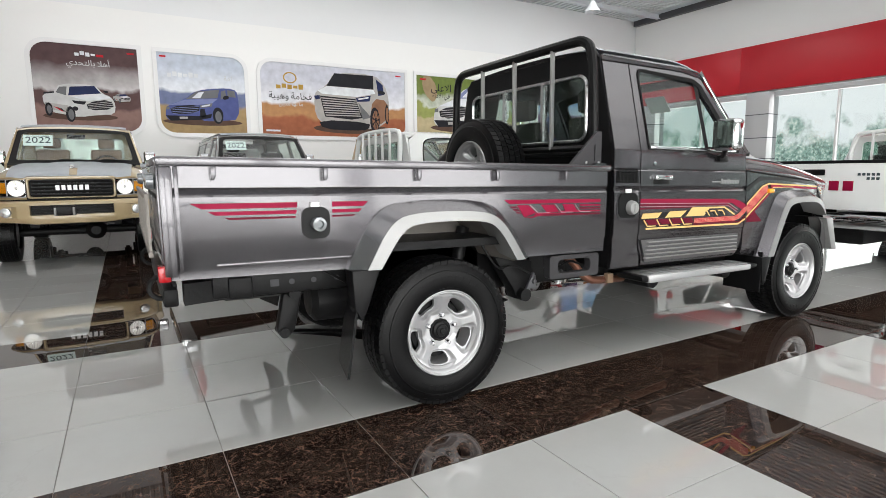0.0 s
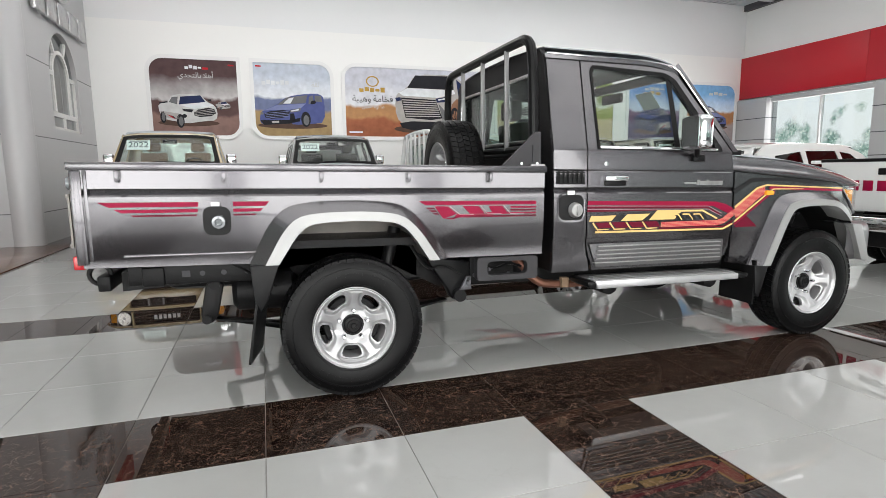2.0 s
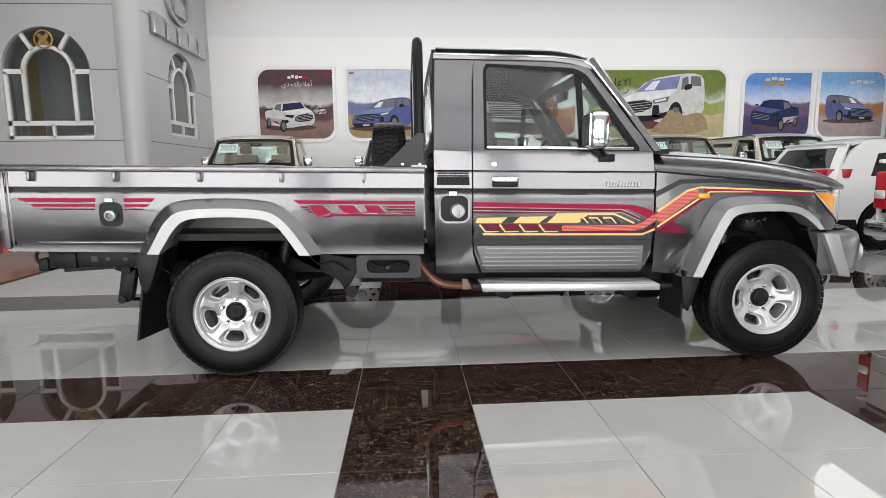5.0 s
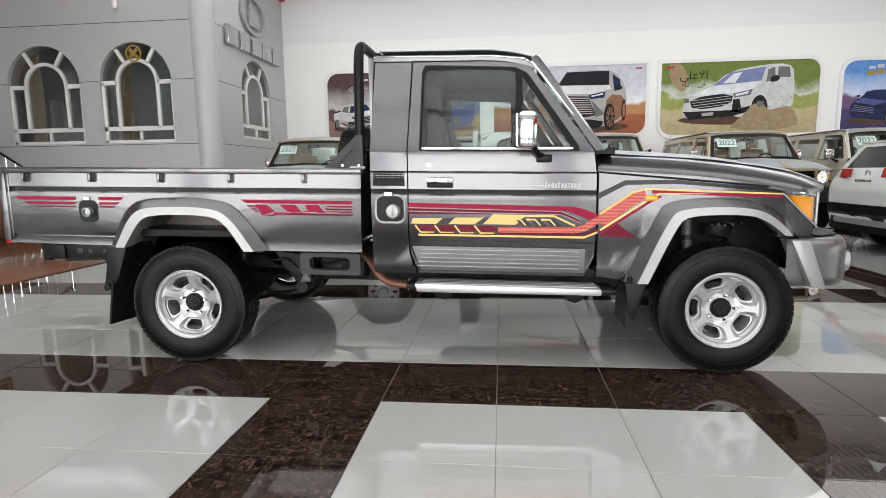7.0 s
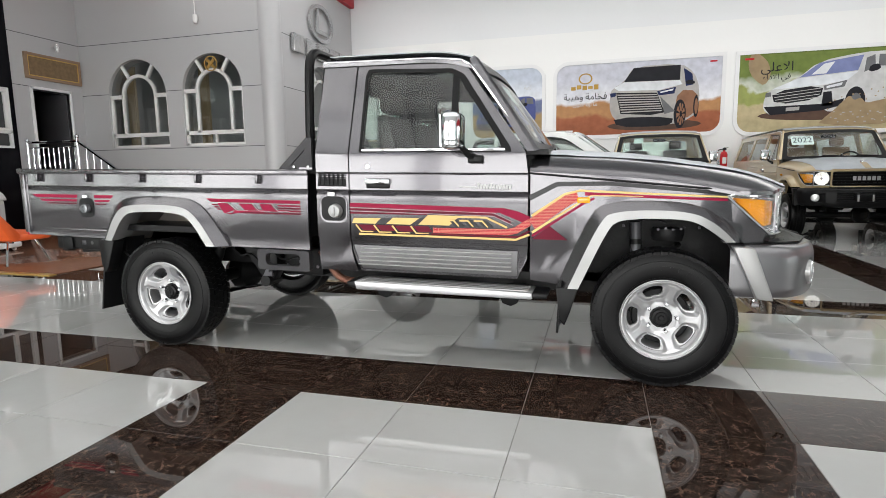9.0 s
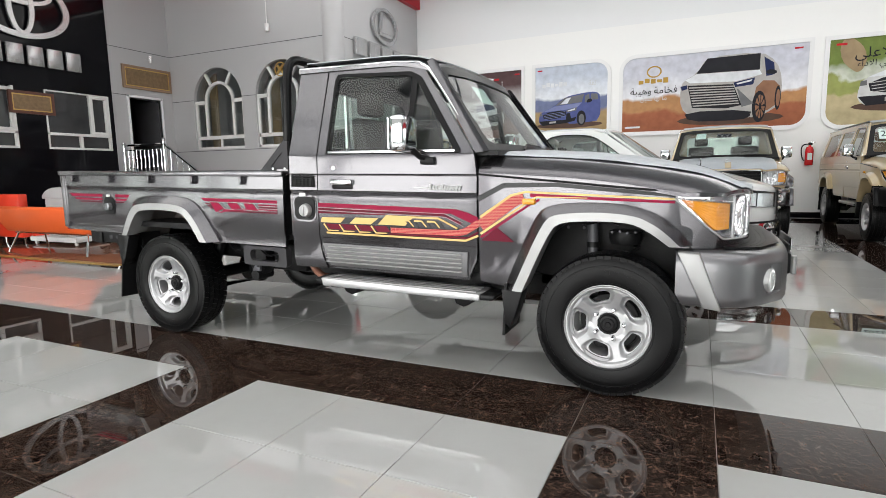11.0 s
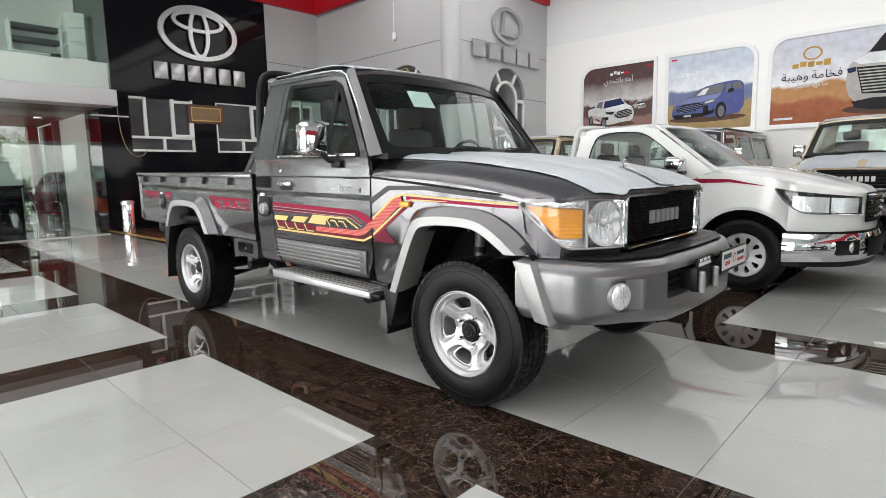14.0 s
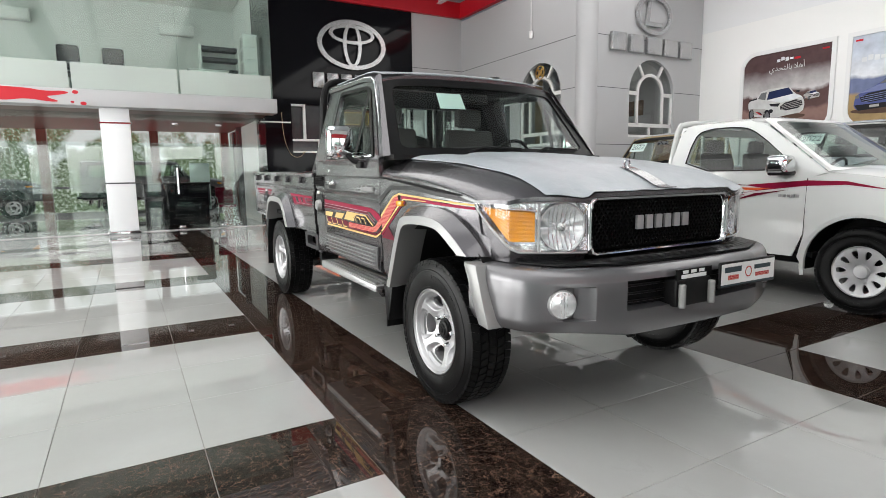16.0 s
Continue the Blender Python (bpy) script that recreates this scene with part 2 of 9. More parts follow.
M["glass_office"] = mk("dim office pane", (0.045, 0.047, 0.05), 0.12, coat=0.4, var=0.5, scale=2.5)
M["glass_window"] = glass("window glass", (0.55, 0.58, 0.58), 0.03, 1.6)
M["glass_clear"] = glass("shopfront glass", (0.93, 0.96, 0.95), 0.02, 1.35)


def paint(name, col, metal=0.55, rough=0.32, coat=1.0):
    m = mk(name, col, rough, metal, coat, var=0.05, scale=2.5, bscale=900, rvar=0.05)
    p = m.node_tree.nodes["Principled BSDF"]
    p.inputs["Coat Roughness"].default_value, p.inputs["Coat IOR"].default_value = 0.075, 1.5
    return m


M["paint_grey"] = paint("dark grey metallic paint", (0.095, 0.091, 0.099), 0.92, 0.27)
M["paint_bumper"] = paint("satin grey bumper paint", (0.165, 0.163, 0.17), 0.75, 0.33, 0.5)
M["cladding"] = paint("grey cladding paint", (0.13, 0.128, 0.132), 0.6, 0.40, 0.15)
M["paint_tan"] = paint("sand paint", (0.44, 0.34, 0.19), 0.0)
M["paint_beige"] = paint("beige paint", (0.55, 0.51, 0.43), 0.0)
M["paint_white"] = paint("white paint", (0.70, 0.71, 0.70), 0.0, 0.3)
M["paint_dark"] = paint("charcoal paint", (0.10, 0.10, 0.10), 0.4)

# ---- mesh helpers ----


def mesh_of(name, bm):
    bmesh.ops.recalc_face_normals(bm, faces=bm.faces[:])
    me = bpy.data.meshes.new(name)
    bm.to_mesh(me)
    bm.free()
    me.shade_smooth()
    me.set_sharp_from_angle(angle=radians(34))
    return me


def part(name, bm, mat, parent=None, label="", shadow=True):
    me = bm if isinstance(bm, bpy.types.Mesh) else mesh_of(name, bm)
    if not me.materials:
        me.materials.append(mat)
    ob = new(name, me)
    if parent:
        ob.parent = parent
    ob.visible_shadow = shadow
    if label:
        ob["label"] = label
    return ob


def thing(name, label, category, m=None, group="", kind=""):
    ob = tagged(new(name), label, category, group, kind)
    if m is not None:
        ob.matrix_world = m
    return ob


def setting(name, bm, mat, label, category):
    return tagged(part(name, bm, mat), label, category, kind="structure")


def box(bm, x0, x1, y0, y1, z0, z1, bev=0.0, seg=2):
    m = Matrix.LocRotScale(((x0 + x1) / 2, (y0 + y1) / 2, (z0 + z1) / 2), None, (abs(x1 - x0), abs(y1 - y0), abs(z1 - z0)))
    vs = bmesh.ops.create_cube(bm, size=1, matrix=m)["verts"]
    if bev:
        es = {e for v in vs for e in v.link_edges}
        bmesh.ops.bevel(bm, geom=list(es), offset=bev, segments=seg, affect="EDGES", profile=0.5)
    return bm


def Box(*a, **k):
    return box(bmesh.new(), *a, **k)


def axis_point(axis, u, v, w):
    return {"x": (w, u, v), "y": (u, w, v), "z": (u, v, w)}[axis]


def prism(bm, pts, axis, a, b, bev=0.0):
    lo = [bm.verts.new(axis_point(axis, u, v, a)) for u, v in pts]
    hi = [bm.verts.new(axis_point(axis, u, v, b)) for u, v in pts]
    n = len(pts)
    fs = [bm.faces.new(lo), bm.faces.new(hi[::-1])]
    for i in range(n):
        fs.append(bm.faces.new((lo[i], hi[i], hi[(i + 1) % n], lo[(i + 1) % n])))
    if bev:
        bmesh.ops.recalc_face_normals(bm, faces=fs)
        es = {e for f in fs for e in f.edges}
        bmesh.ops.bevel(bm, geom=list(es), offset=bev, segments=2, affect="EDGES", profile=0.5)
    return bm


def Prism(*a, **k):
    return prism(bmesh.new(), *a, **k)


def lathe(bm, prof, axis="y", c=(0, 0, 0), seg=32, closed=False):
    rings = []
    for r, h in prof:
        ring = []
        for i in range(seg):
            a = 2 * math.pi * i / seg
            p = Vector(axis_point(axis, r * math.cos(a), r * math.sin(a), h)) + Vector(c)
            ring.append(bm.verts.new(p))
        rings.append(ring)
    pairs = list(zip(rings, rings[1:])) + ([(rings[-1], rings[0])] if closed else [])
    for A, B in pairs:
        for i in range(seg):
            j = (i + 1) % seg
            bm.faces.new((A[i], A[j], B[j], B[i]))
    if not closed:
        for ring, (r, h) in ((rings[0], prof[0]), (rings[-1], prof[-1])):
            if r > 1e-4:
                bm.faces.new(ring)
    bmesh.ops.remove_doubles(bm, verts=[v for k in rings for v in k], dist=1e-6)
    return bm


def Lathe(*a, **k):
    return lathe(bmesh.new(), *a, **k)


def tube(bm, pts, r, seg=8, closed=False):
    pts = [Vector(p) for p in pts]
    n = len(pts)
    rings = []
    ref = None
    for i in range(n):
        a = pts[(i - 1) % n] if closed or i else pts[0]
        b = pts[(i + 1) % n] if closed or i < n - 1 else pts[-1]
        t = (b - a).normalized()
        if ref is None:
            ref = t.orthogonal().normalized()
        ref = (ref - t * ref.dot(t)).normalized()
        w = t.cross(ref)
        rings.append([bm.verts.new(pts[i] + (ref * math.cos(q) + w * math.sin(q)) * r) for q in [2 * math.pi * k / seg for k in range(seg)]])
    for A, B in list(zip(rings, rings[1:])) + ([(rings[-1], rings[0])] if closed else []):
        for i in range(seg):
            j = (i + 1) % seg
            bm.faces.new((A[i], A[j], B[j], B[i]))
    if not closed:
        bm.faces.new(rings[0])
        bm.faces.new(rings[-1])
    return bm


def Tube(*a, **k):
    return tube(bmesh.new(), *a, **k)


def soften(pts, rounds=2, closed=False):
    """Corner cutting of a polyline."""
    for _ in range(rounds):
        out = [] if closed else [pts[0]]
        k = len(pts)
        for i in range(k if closed else k - 1):
            a, b = pts[i], pts[(i + 1) % k]
            out.append(tuple(p * 0.75 + q * 0.25 for p, q in zip(a, b)))
            out.append(tuple(p * 0.25 + q * 0.75 for p, q in zip(a, b)))
        pts = out if closed else out + [pts[-1]]
    return pts


def rrect(x0, x1, y0, y1, r, seg=4, corners=(1, 1, 1, 1)):
    """Rounded rectangle, corners from low-left counter-clockwise switched on or off."""
    out = []
    for (cx, cy, a0), on in zip(((x0 + r, y0 + r, 180), (x1 - r, y0 + r, 270), (x1 - r, y1 - r, 0), (x0 + r, y1 - r, 90)), corners):
        if not on:
            out.append((x0 if a0 in (180, 90) else x1, y0 if a0 in (180, 270) else y1))
            continue
        for k in range(seg + 1):
            a = radians(a0 + 90 * k / seg)
            out.append((cx + r * math.cos(a), cy + r * math.sin(a)))
    return out


def sheet(outer, holes, f, back=None, cu=(), cv=()):
    """A plate with holes, cut along u and v and mapped by f(u, v); back is its thickness as a vector."""
    bm = bmesh.new()
    for loop in (outer, *holes):
        vs = [bm.verts.new((u, v, 0)) for u, v in loop]
        for i in range(len(vs)):
            bm.edges.new((vs[i], vs[(i + 1) % len(vs)]))
    bmesh.ops.triangle_fill(bm, use_beauty=True, use_dissolve=False, edges=bm.edges[:])
    for vals, co, no in ((cu, 0, (1, 0, 0)), (cv, 1, (0, 1, 0))):
        for c in vals:
            pt = (c, 0, 0) if co == 0 else (0, c, 0)
            bmesh.ops.bisect_plane(bm, geom=bm.verts[:] + bm.edges[:] + bm.faces[:], plane_co=pt, plane_no=no)
    if back is not None:
        b = Vector(back)
        front = bm.faces[:]
        rim = [e for e in bm.edges if len(e.link_faces) == 1]
        uv = {v: (v.co.x, v.co.y) for v in bm.verts}
        twin = {v: bm.verts.new(Vector(f(*uv[v])) + b) for v in list(uv)}
        for fc in front:
            bm.faces.new([twin[v] for v in fc.verts][::-1])
        for e in rim:
            a, c = e.verts
            bm.faces.new((a, c, twin[c], twin[a]))
        for v, (x, y) in uv.items():
            v.co = f(x, y)
    else:
        for v in bm.verts:
            v.co = f(v.co.x, v.co.y)
    return bm


def grid(f, us, vs, back=None):
    bm = bmesh.new()
    rows = [[bm.verts.new(f(u, v)) for v in vs] for u in us]
    for i in range(len(us) - 1):
        for j in range(len(vs) - 1):
            bm.faces.new((rows[i][j], rows[i + 1][j], rows[i + 1][j + 1], rows[i][j + 1]))
    if back is not None:
        b = Vector(back)
        low = [[bm.verts.new(v.co + b) for v in r] for r in rows]
        for i in range(len(us) - 1):
            for j in range(len(vs) - 1):
                bm.faces.new((low[i][j], low[i][j + 1], low[i + 1][j + 1], low[i + 1][j]))
        for i in range(len(us) - 1):
            for j in (0, len(vs) - 1):
                bm.faces.new((rows[i][j], rows[i + 1][j], low[i + 1][j], low[i][j]))
        for j in range(len(vs) - 1):
            for i in (0, len(us) - 1):
                bm.faces.new((rows[i][j], rows[i][j + 1], low[i][j + 1], low[i][j]))
    return bm


def span(a, b, n):
    return [a + (b - a) * i / n for i in range(n + 1)]


def sweep(prof, path):
    """Profile (out, z) swept along a path in plan; out is to the right of the way."""
    bm = bmesh.new()
    rings = []
    P = [Vector(p) for p in path]
    for i, p in enumerate(P):
        a = (P[i] - P[i - 1]).normalized() if i else (P[1] - P[0]).normalized()
        b = (P[i + 1] - P[i]).normalized() if i < len(P) - 1 else a
        t = (a + b).normalized()
        n = Vector((t.y, -t.x)) / max(0.5, t.dot(a))
        rings.append([bm.verts.new((p.x + n.x * o, p.y + n.y * o, z)) for o, z in prof])
    k = len(prof)
    for A, B in zip(rings, rings[1:]):
        for i in range(k):
            j = (i + 1) % k
            bm.faces.new((A[i], A[j], B[j], B[i]))
    bm.faces.new(rings[0])
    bm.faces.new(rings[-1])
    return bm


def strip(lines, n=30):
    """A skin through polylines of 3D points, each resampled to n steps by length."""
    def even(pts):
        pts = [Vector(p) for p in pts]
        d = [0.0]
        for a, b in zip(pts, pts[1:]):
            d.append(d[-1] + (b - a).length)
        out = []
        for k in range(n + 1):
            s = d[-1] * k / n
            i = max(j for j in range(len(d) - 1) if d[j] <= s + 1e-9)
            out.append(pts[i].lerp(pts[i + 1], min(1, (s - d[i]) / max(1e-9, d[i + 1] - d[i]))))
        return out
    bm = bmesh.new()
    rows = [[bm.verts.new(p) for p in even(l)] for l in lines]
    for A, B in zip(rows, rows[1:]):
        for i in range(n):
            bm.faces.new((A[i], A[i + 1], B[i + 1], B[i]))
    return bm

# ---- structure ----
BACK, LEFT, RIGHT, FRONT, TOP = 14.5, -8.2, 16.3, -7.5, 6.4
BLK_Y, BLK_X = 10.4, -2.78


def wall_plate(name, outer, holes, axis, at, depth, mat, label):
    """An upright wall with openings; axis is the way that it faces along, depth its thickness."""
    f = (lambda u, v: (u, at, v)) if axis == "y" else (lambda u, v: (at, u, v))
    b = (0, depth, 0) if axis == "y" else (depth, 0, 0)
    return setting(name, sheet(outer, holes, f, b), mat, label, "wall")


def rect(a, b, c, d):
    return [(a, c), (b, c), (b, d), (a, d)]


def arch(a, b, z0, z1, n=14):
    r = (b - a) / 2
    c = (a + b) / 2
    return [(a, z0), (b, z0)] + [(c + r * math.cos(math.pi * k / n), z1 - r + r * math.sin(math.pi * k / n)) for k in range(n + 1)]


north = wall_plate("wall_north", rect(BLK_X - 0.1, RIGHT + 0.2, 0, 4.74), [], "y", BACK, 0.25, M["wall"], "smooth white painted showroom back wall")
part("upper_wall_panel", Box(BLK_X - 0.1, RIGHT + 0.2, BACK + 0.02, BACK + 0.25, 4.765, TOP), M["wall_grey"], north)
part("joint", Box(BLK_X - 0.1, RIGHT + 0.2, BACK + 0.012, BACK + 0.2, 4.72, 4.78), M["wall_grey"], north)
setting("baseboard", Box(BLK_X, RIGHT, BACK - 0.02, BACK - 0.001, 0.0, 0.13, bev=0.004), M["black_panel"], "black skirting along the back wall", "skirting")

# right wall: glazed below, red fascia, white above
cols_r = [(13.35, BACK), (9.4, 10.1), (5.35, 6.05), (1.45, 2.15), (-2.45, -1.75), (FRONT, -6.3)]
east = wall_plate("wall_east", rect(FRONT, BACK, 3.40, TOP), [], "x", RIGHT, 0.3, M["wall"], "white painted upper wall over the shop windows")
for k, (a, b) in enumerate(((10.4, BACK), (6.2, 10.396), (2.1, 6.196), (-2.0, 2.096), (FRONT, -2.004))):
    part("fascia_panel", Box(RIGHT - 0.10, RIGHT - 0.002, a, b, 3.40, 4.72, bev=0.006), M["red_band"], east, "glossy red fascia panel")
for a, b in cols_r:
    c = tagged(part("column", Box(RIGHT - 0.18, RIGHT + 0.3, a, b, 0, 3.36, bev=0.02), M["alu_panel"]), "square pier clad in silver panels with dark joints", "column", "window piers", "structure")
    for z in (1.45, 2.05, 2.72):
        part("joint", Box(RIGHT - 0.184, RIGHT + 0.29, a - 0.004, b + 0.004, z - 0.012, z + 0.012), M["steel_dark"], c)
for k in range(len(cols_r) - 1):
    a, b = cols_r[k + 1][1], cols_r[k][0]
    w = tagged(new("window_%d" % (k + 1)), "tall clear shop window between silver piers", "window", "shop windows", "structure")
    part("pane", Box(RIGHT + 0.10, RIGHT + 0.112, a, b, 0.12, 3.30), M["glass_clear"], w, shadow=False)
    fr = bmesh.new()
    box(fr, RIGHT + 0.05, RIGHT + 0.17, a, b, 0.0, 0.12, bev=0.006)
    box(fr, RIGHT + 0.05, RIGHT + 0.17, a, b, 3.22, 3.36, bev=0.006)
    part("window_frame", fr, M["white_gloss"], w)
    part("roller_box", Box(RIGHT - 0.06, RIGHT + 0.04, a + 0.05, b - 0.05, 3.20, 3.34, bev=0.02), M["alu_panel"], w)
    part("mullion", Box(RIGHT + 0.05, RIGHT + 0.17, (a + b) / 2 - 0.03, (a + b) / 2 + 0.03, 0.12, 3.22, bev=0.006), M["white_gloss"], w)

# front wall: a long glazed front
south = wall_plate("wall_south", rect(-13.2, RIGHT + 0.3, 4.2, TOP), [], "y", FRONT, -0.3, M["wall"], "white upper wall over the glazed front")
for x in (-13.0, -8.6, -4.2, 0.2, 4.6, 9.0, 13.4):
    tagged(part("column", Box(x - 0.3, x + 0.3, FRONT - 0.35, FRONT + 0.1, 0, 4.2, bev=0.02), M["alu_panel"]), "square pier clad in silver panels", "column", "window piers", "structure")
for k, x in enumerate((-12.7, -8.3, -3.9, 0.5, 4.9, 9.3)):
    w = tagged(new("window_%d" % (k + 11)), "tall clear shop window in the glazed front", "window", "shop windows", "structure")
    part("pane", Box(x, x + 3.8, FRONT - 0.16, FRONT - 0.15, 0.1, 4.1), M["glass_clear"], w, shadow=False)
    fr = bmesh.new()
    box(fr, x, x + 3.8, FRONT - 0.2, FRONT - 0.1, 0, 0.1)
    box(fr, x, x + 3.8, FRONT - 0.2, FRONT - 0.1, 4.1, 4.2)
    part("window_frame", fr, M["white_gloss"], w)

# ceiling of profiled sheet on steel joists
cb = bmesh.new()
prof = []
for i in range(146):
    x = -13.2 + 0.2 * i
    prof += [(x, TOP), (x + 0.09, TOP), (x + 0.11, TOP + 0.045), (x + 0.18, TOP + 0.045)]
rows = [[cb.verts.new((x, y, z)) for x, z in prof] for y in (FRONT - 0.3, BACK + 0.3)]
for i in range(len(prof) - 1):
    cb.faces.new((rows[0][i], rows[0][i + 1], rows[1][i + 1], rows[1][i]))
ceiling = setting("ceiling", cb, M["metal_sheet"], "ribbed galvanised sheet ceiling", "ceiling")
setting("roof_slab", Box(-13.4, RIGHT + 0.5, FRONT - 0.5, BACK + 0.5, TOP + 0.12, TOP + 0.25), M["metal_sheet"], "flat roof over the showroom", "roof")
for y in (-4.0, 0.5, 5.0, 9.5, 13.4):
    jb = bmesh.new()
    box(jb, -8.0, RIGHT, y - 0.07, y + 0.07, TOP - 0.03, TOP - 0.012)
    box(jb, -8.0, RIGHT, y - 0.01, y + 0.01, TOP - 0.16, TOP - 0.03)
    box(jb, -8.0, RIGHT, y - 0.07, y + 0.07, TOP - 0.178, TOP - 0.16)
    tagged(part("roof_joist", jb, M["metal_sheet"]), "grey steel roof joist under the ceiling sheets", "beam", "roof joists", "structure")
# white panels made up to go with the added roof lamps
for k, y in enumerate((-3.4, 1.2, 10.6)):
    sk = tagged(new("skylight_%d" % (k + 1)), "long white panel added under the ceiling to go with a fill lamp", "skylight", "roof lights", "structure")
    part("panel", Box(-5.1, 13.1, y - 0.85, y + 0.85, TOP - 0.012, TOP - 0.006), M["white_gloss"], sk)
    for q in (-0.87, 0.87):
        part("edge_frame", Box(-5.1, 13.1, y + q - 0.03, y + q + 0.03, TOP - 0.05, TOP - 0.002), M["metal_sheet"], sk)
setting("edge_beam", Box(RIGHT - 0.16, RIGHT - 0.002, FRONT, BACK - 0.03, TOP - 0.2, TOP - 0.012, bev=0.008), M["steel_dark"], "dark steel edge beam along the wall top", "beam")

# silver clad block with arched windows
A1, A2, A3 = (-7.40, -5.70), (-5.25, -3.63), (11.82, 13.46)
blk = wall_plate("wall_block_front", rect(LEFT, BLK_X - 0.16, 0, 5.86), [arch(*A1, 1.90, 3.97), arch(*A2, 1.90, 3.97)], "y", BLK_Y, 0.3, M["alu_panel"], "silver composite clad wall with two arched windows")
blk2 = wall_plate("wall_block_side", rect(BLK_Y + 0.16, BACK, 0, 5.86), [arch(*A3, 2.05, 3.94)], "x", BLK_X, -0.3, M["alu_panel"], "silver composite clad side wall with an arched window")
setting("corner_pilaster", Lathe([(0.26, 0), (0.26, 5.86)], "z", (BLK_X - 0.22, BLK_Y + 0.22, 0), 40), M["alu_panel"], "rounded silver corner pilaster", "pilaster")
for z in (1.86, 3.19, 4.37, 0.55):
    for a, b in ((LEFT, A1[0]), (A1[1], A2[0]), (A2[1], BLK_X - 0.1)) if 1.9 < z < 3.9 else ((LEFT, BLK_X - 0.1),):
        part("joint", Box(a, b, BLK_Y - 0.003, BLK_Y + 0.05, z - 0.007, z + 0.007), M["steel_dark"], blk)
    for a, b in ((BLK_Y + 0.1, A3[0]), (A3[1], BACK)) if 2.0 < z < 3.9 else ((BLK_Y + 0.1, BACK),):
        part("joint", Box(BLK_X - 0.05, BLK_X + 0.003, a, b, z - 0.007, z + 0.007), M["steel_dark"], blk2)


def arch_window(name, a, b, z0, z1, put, label):
    """White frame with a tall arched light in the middle, narrow side lights and a low row under a transom."""
    w = tagged(new(name), label, "window", "arched windows", "structure")
    c, r = (a + b) / 2, (b - a) / 2
    zs = z1 - r
    ri = r * 0.56
    fr = bmesh.new()

    def bar(p, q, t=0.05):
        d = (Vector(q) - Vector(p)).normalized()
        nrm = Vector((-d.y, d.x)) * t / 2
        pts = [Vector(p) + nrm, Vector(p) - nrm, Vector(q) - nrm, Vector(q) + nrm]
        lo = [fr.verts.new(put(u, v, 0.05)) for u, v in pts]
        hi = [fr.verts.new(put(u, v, 0.12)) for u, v in pts]
        fr.faces.new(lo)
        fr.faces.new(hi[::-1])
        for i in range(4):
            fr.faces.new((lo[i], lo[(i + 1) % 4], hi[(i + 1) % 4], hi[i]))
    zt = z0 + 0.30
    bar((a, z0 + 0.03), (b, z0 + 0.03), 0.06)
    bar((a, zt), (b, zt), 0.09)
    bar((c, z0), (c, zt))
    for s in (-1, 1):
        bar((c + s * ri, zt), (c + s * ri, zs), 0.07)
        bar((c + s * (r - 0.03), z0), (c + s * (r - 0.03), zs), 0.06)
        bar((c + s * ri, zs), (c + s * r, zs), 0.09)
        q = radians(90 - s * 32)
        bar((c + ri * math.cos(q), zs + ri * math.sin(q)), (c + r * math.cos(q), zs + r * math.sin(q)), 0.07)
    n = 12
    for k in range(n):
        p, q = math.pi * k / n, math.pi * (k + 1) / n
        bar((c + ri * math.cos(p), zs + ri * math.sin(p)), (c + ri * math.cos(q), zs + ri * math.sin(q)), 0.07)
    part("window_frame", fr, M["white_gloss"], w)
    part("pane", sheet(arch(a, b, z0, z1), [], lambda u, v: put(u, v, 0.09)), M["glass_window"], w, shadow=False)
    return w


arch_window("window_21", *A1, 1.90, 3.97, lambda u, v, d: (u, BLK_Y + d, v), "arched window with white frame in the silver wall")
arch_window("window_22", *A2, 1.90, 3.97, lambda u, v, d: (u, BLK_Y + d, v), "arched window with white frame and a fan above")
arch_window("window_23", *A3, 2.05, 3.94, lambda u, v, d: (BLK_X - d, u, v), "arched window with white frame in the side wall")
# the room behind the arched windows
rm = bmesh.new()
box(rm, LEFT - 0.1, BLK_X - 0.35, 13.6, 13.7, 1.0, 4.6)
box(rm, LEFT - 0.2, LEFT - 0.1, BLK_Y + 0.3, 13.7, 1.0, 4.6)
box(rm, LEFT - 0.1, BLK_X - 0.35, BLK_Y + 0.3, 13.7, 4.5, 4.6)
box(rm, LEFT - 0.1, BLK_X - 0.35, BLK_Y + 0.3, 13.7, 1.0, 1.1)
setting("office_room", rm, M["office"], "plain cream office room behind the arched windows", "room")
for x in (-5.12, -7.25):
    cu = bmesh.new()
    pts = []
    for k in range(25):
        pts.append((x + 0.012 * k, BLK_Y + 0.42 + 0.025 * math.sin(k * 1.6), 0))
    lo = [cu.verts.new((p[0], p[1], 1.5)) for p in pts]
    hi = [cu.verts.new((p[0], p[1], 3.9)) for p in pts]
    for k in range(24):
        cu.faces.new((lo[k], lo[k + 1], hi[k + 1], hi[k]))
    sm = mesh_of("curtain", cu)
    tagged(part("curtain", sm, M["curtain"]), "brown gold drawn curtain beside the arched window", "curtain")
tagged(part("picture", Box(-4.35, -3.85, 13.52, 13.598, 2.75, 3.15, bev=0.01), M["bronze"]), "small dark framed picture on the office wall", "picture")

# red cornice over the clad walls
cor = bmesh.new()
box(cor, LEFT, LEFT + 0.12, 4.0, BLK_Y, 5.93, TOP - 0.02)
box(cor, LEFT + 0.12, BLK_X + 0.12, BLK_Y - 0.12, BLK_Y + 0.02, 5.93, TOP - 0.02)
